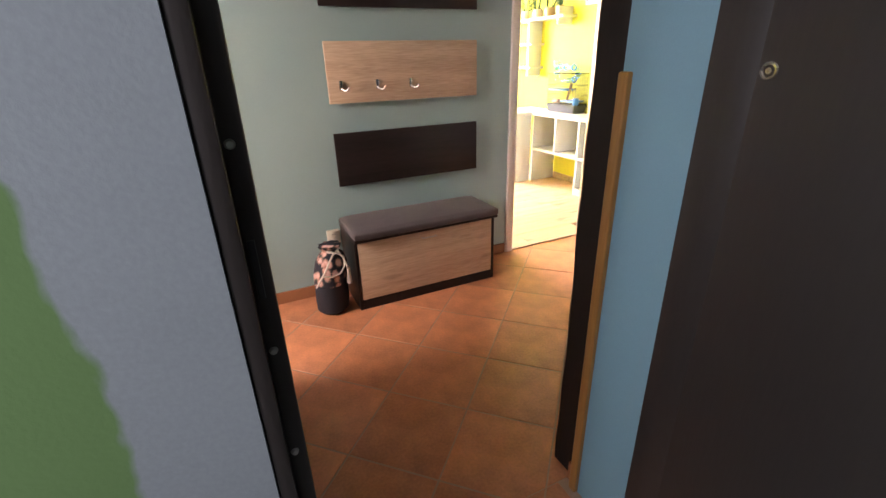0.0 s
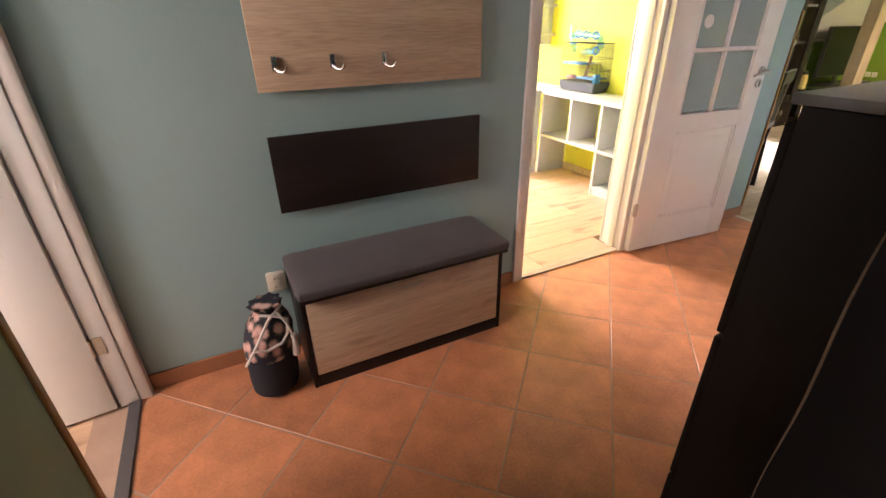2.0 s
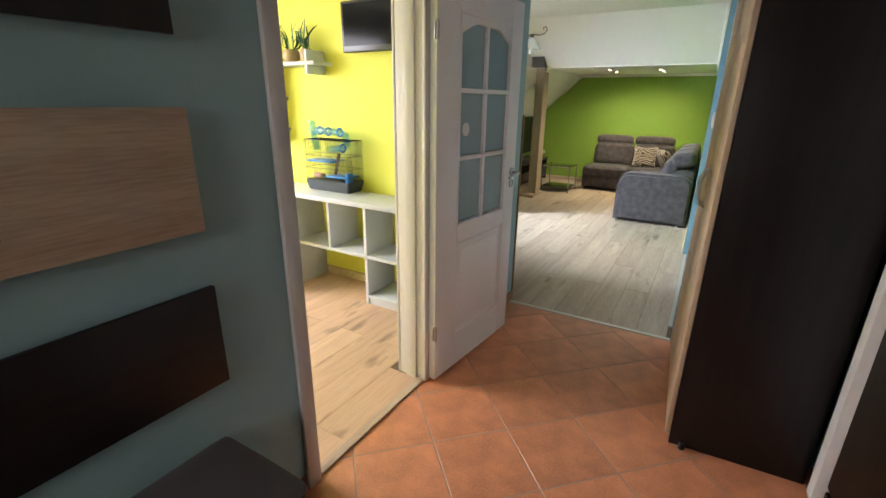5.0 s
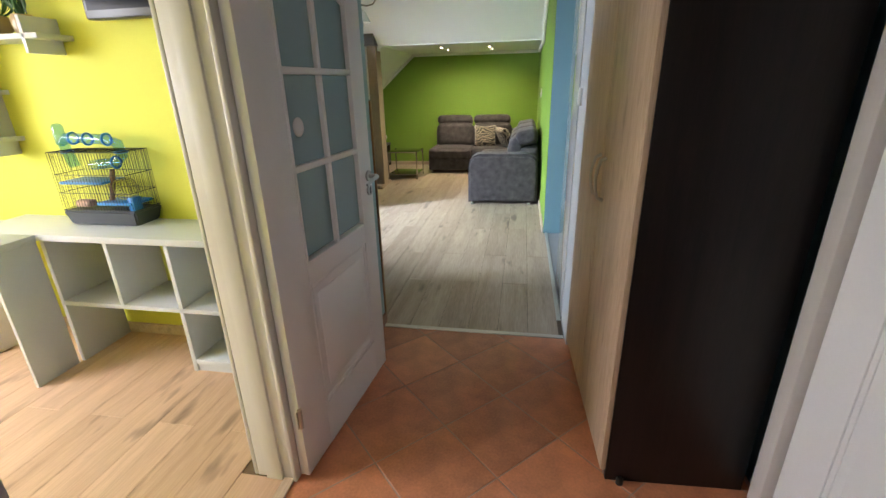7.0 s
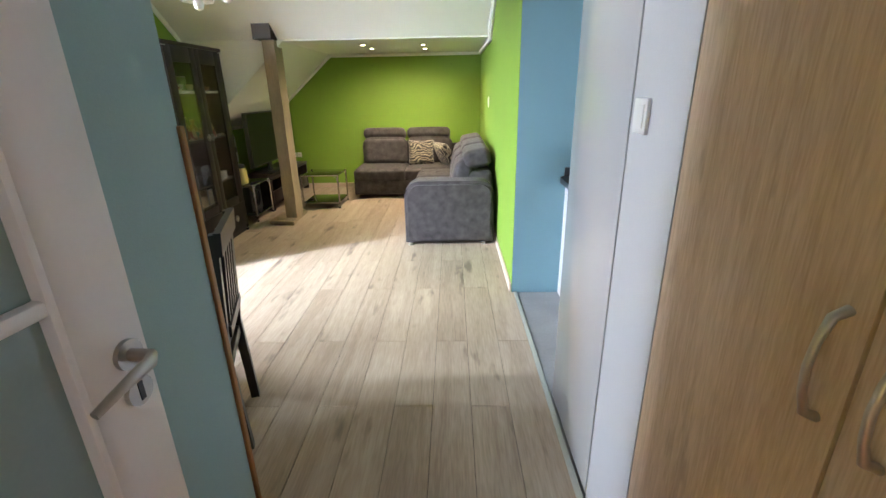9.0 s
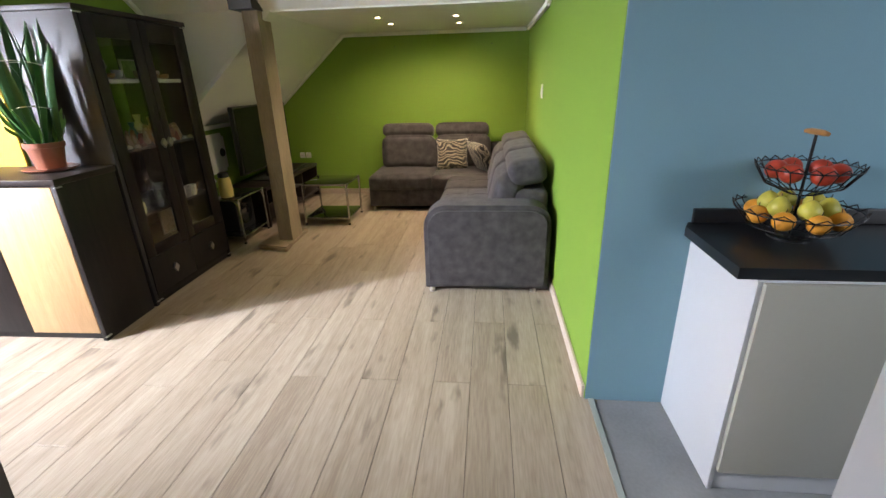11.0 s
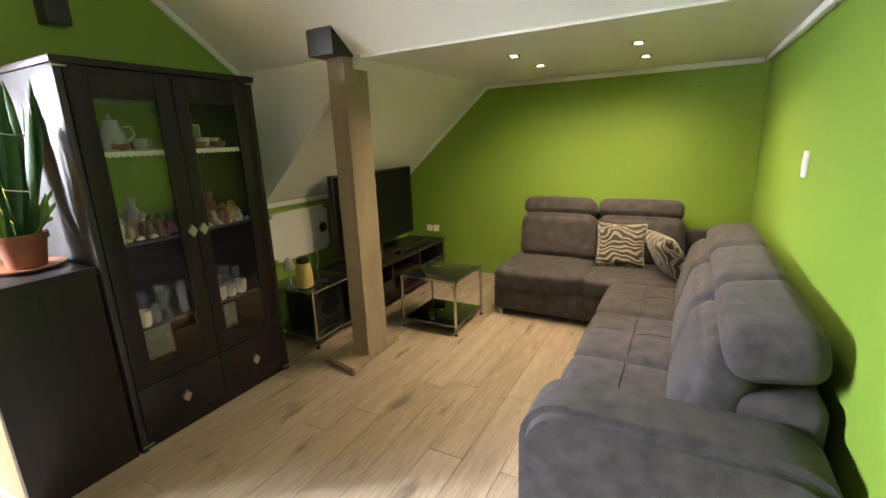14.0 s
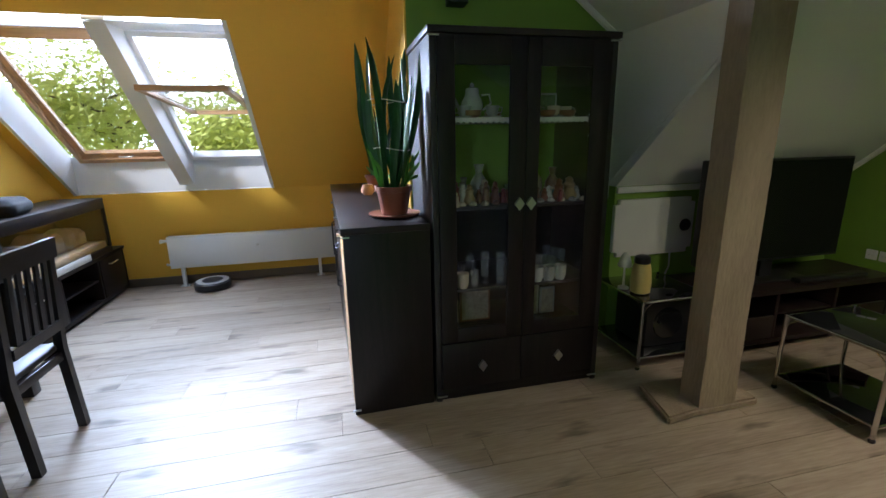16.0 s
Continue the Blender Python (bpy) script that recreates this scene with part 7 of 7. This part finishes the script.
ring = [(CX0 + 0.05, CY0 + 0.09 + 0.055 * math.cos(a), 1.00 + 0.055 * math.sin(a)) for a in [2 * math.pi * k / 22 for k in range(23)]]
for dx in (0, 0.05):
    tube(bm, [(p[0] + dx, p[1], p[2]) for p in ring], 0.003, 6, cap=False)
for k in range(0, 22):
    tube(bm, [ring[k], (ring[k][0] + 0.05, ring[k][1], ring[k][2])], 0.0015, 5)
part("wheel", bm, mat("olive_plastic_wheel", (0.34, 0.30, 0.06), 0.4, 0.1), cage, "running wheel")
bm = bmesh.new()
tube(bm, [(CX0 + 0.08, CY0 + 0.21, 0.91), (CX0 + 0.08, CY0 + 0.17, 1.03), (CX0 + 0.08, CY0 + 0.15, 1.10)], 0.013, 8)
part("ladder", bm, mat("brown_ladder_plastic", (0.16, 0.09, 0.05), 0.6, 0.2), cage, "brown ladder")
bm = bmesh.new()
lathe(bm, [(0.008, 0.0), (0.026, 0.012), (0.028, 0.10), (0.022, 0.115), (0.010, 0.12)], 16, (TX, CY1 - 0.04, 1.23))
part("bottle", bm, BLUECLEAR, cage, "clear blue water bottle")
bm = bmesh.new()
cushion(bm, CX0 + 0.03, CX0 + 0.09, CY1 - 0.14, CY1 - 0.04, 0.895, 0.935, 0.018, 0.0, 4)
part("nest", bm, mat("red_and_white_bedding", (0.55, 0.35, 0.30), 0.9, 0.6, 40), cage, "pale bedding")

# ---------------------------------------------------------------- pieces of the floors, last


def clip_poly(poly, x0, x1, y0, y1):
    for axis, lim, sgn in ((0, x0, 1), (0, x1, -1), (1, y0, 1), (1, y1, -1)):
        out = []
        for k in range(len(poly)):
            a, b = poly[k - 1], poly[k]
            ia, ib = sgn * (a[axis] - lim) >= 0, sgn * (b[axis] - lim) >= 0
            if ia != ib:
                t = (lim - a[axis]) / (b[axis] - a[axis])
                out.append((a[0] + t * (b[0] - a[0]), a[1] + t * (b[1] - a[1])))
            if ib:
                out.append(b)
        poly = out
        if len(poly) < 3:
            return []
    return poly


def piece_mesh(name, poly, material, top, deep, edge):
    """A flat piece with a chamfered rim, about its own middle."""
    n = len(poly)
    cx, cy = sum(p[0] for p in poly) / n, sum(p[1] for p in poly) / n
    ins = [(cx + (p[0] - cx) * (1 - edge / max(0.02, math.hypot(p[0] - cx, p[1] - cy))), cy + (p[1] - cy) * (1 - edge / max(0.02, math.hypot(p[0] - cx, p[1] - cy)))) for p in poly]
    v = [(x - cx, y - cy, -deep) for x, y in poly] + [(x - cx, y - cy, -edge * 0.6) for x, y in poly] + [(x - cx, y - cy, 0) for x, y in ins]
    f = [tuple(range(2 * n, 3 * n))]
    for r in (0, n):
        for k in range(n):
            f.append((r + k, r + (k + 1) % n, r + n + (k + 1) % n, r + n + k))
    me = bpy.data.meshes.new(name)
    me.from_pydata(v, [], f)
    me.materials.append(material)
    return me, (cx, cy, top)


def area(poly):
    return 0.5 * abs(sum(poly[k - 1][0] * poly[k][1] - poly[k][0] * poly[k - 1][1] for k in range(len(poly))))


# hall tiles, laid on the diagonal
floor_hall = bpy.data.objects["floor_hall"]
rnd = random.Random(31)
HALF, GAP = 0.2575, 0.0022
shared = {}
for i in range(-5, 15):
    for j in range(-8, 6):
        if (i + j) % 2 == 0:
            continue
        cx, cy = 1.709 + HALF * i, 2.903 + HALF * j
        g = HALF - GAP * 1.6
        diamond = [(cx - g, cy), (cx, cy - g), (cx + g, cy), (cx, cy + g)]
        for rx0, rx1, ry0, ry1 in ((0.885, 4.866, 1.935, 3.718), (0.996, 1.82, 1.70, 1.933), (2.825, 3.635, 3.7181, 3.7185)):
            poly = clip_poly(diamond, rx0, rx1, ry0, ry1)
            if len(poly) < 3 or area(poly) < 0.0008:
                continue
            whole = area(poly) > 0.999 * 2 * g * g
            key = ("tile", whole)
            if whole and key in shared:
                me, at = shared[key], (cx, cy, 0)
            else:
                me, at = piece_mesh("tile", poly, TILE, 0.0, 0.008, 0.0035)
                if whole:
                    shared[key] = me
            ob = new("tile", me)
            ob.parent = floor_hall
            ob.location = (at[0], at[1], at[2] + rnd.uniform(-0.0006, 0.0004))

# living room planks along x
floor_living = bpy.data.objects["floor_living"]
for k in range(0, 30):
    y0 = 2.58 + 0.193 * k
    y1 = min(y0 + 0.193, 8.235)
    if y1 - y0 < 0.02:
        continue
    start = 5.64 if k % 2 else 6.25
    start += 0.0 if k < 9 else ((k * 0.37) % 1.4)
    x = start - 2.8
    left = 4.90 if y0 < 4.02 else 4.735
    while x < 11.1:
        a, b = max(x, left), min(x + 1.4, 11.095)
        x += 1.4
        if b - a < 0.03:
            continue
        me, at = piece_mesh("plank", [(a + 0.001, y0 + 0.0013), (b - 0.001, y0 + 0.0013), (b - 0.001, y1 - 0.0013), (a + 0.001, y1 - 0.0013)], PLANK, 0.0, 0.008, 0.0028)
        ob = new("plank", me)
        ob.parent = floor_living
        ob.location = at

# planks of the child's room, along x
floor_child = bpy.data.objects["floor_child_room"]
for k in range(18):
    y0 = 3.765 + 0.193 * k
    y1 = y0 + 0.193
    x = 1.75 - (0.7 if k % 2 else 0.1)
    while x < 4.59:
        a, b = max(x, 1.71), min(x + 1.4, 4.592)
        if y0 < 3.87:
            a, b = max(a, 2.825), min(b, 3.635)
        x += 1.4
        if b - a < 0.03:
            continue
        me, at = piece_mesh("plank", [(a + 0.0006, y0 + 0.0008), (b - 0.0006, y0 + 0.0008), (b - 0.0006, y1 - 0.0008), (a + 0.0006, y1 - 0.0008)], OAKFLOOR, 0.0, 0.008, 0.0018)
        ob = new("plank", me)
        ob.parent = floor_child
        ob.location = at
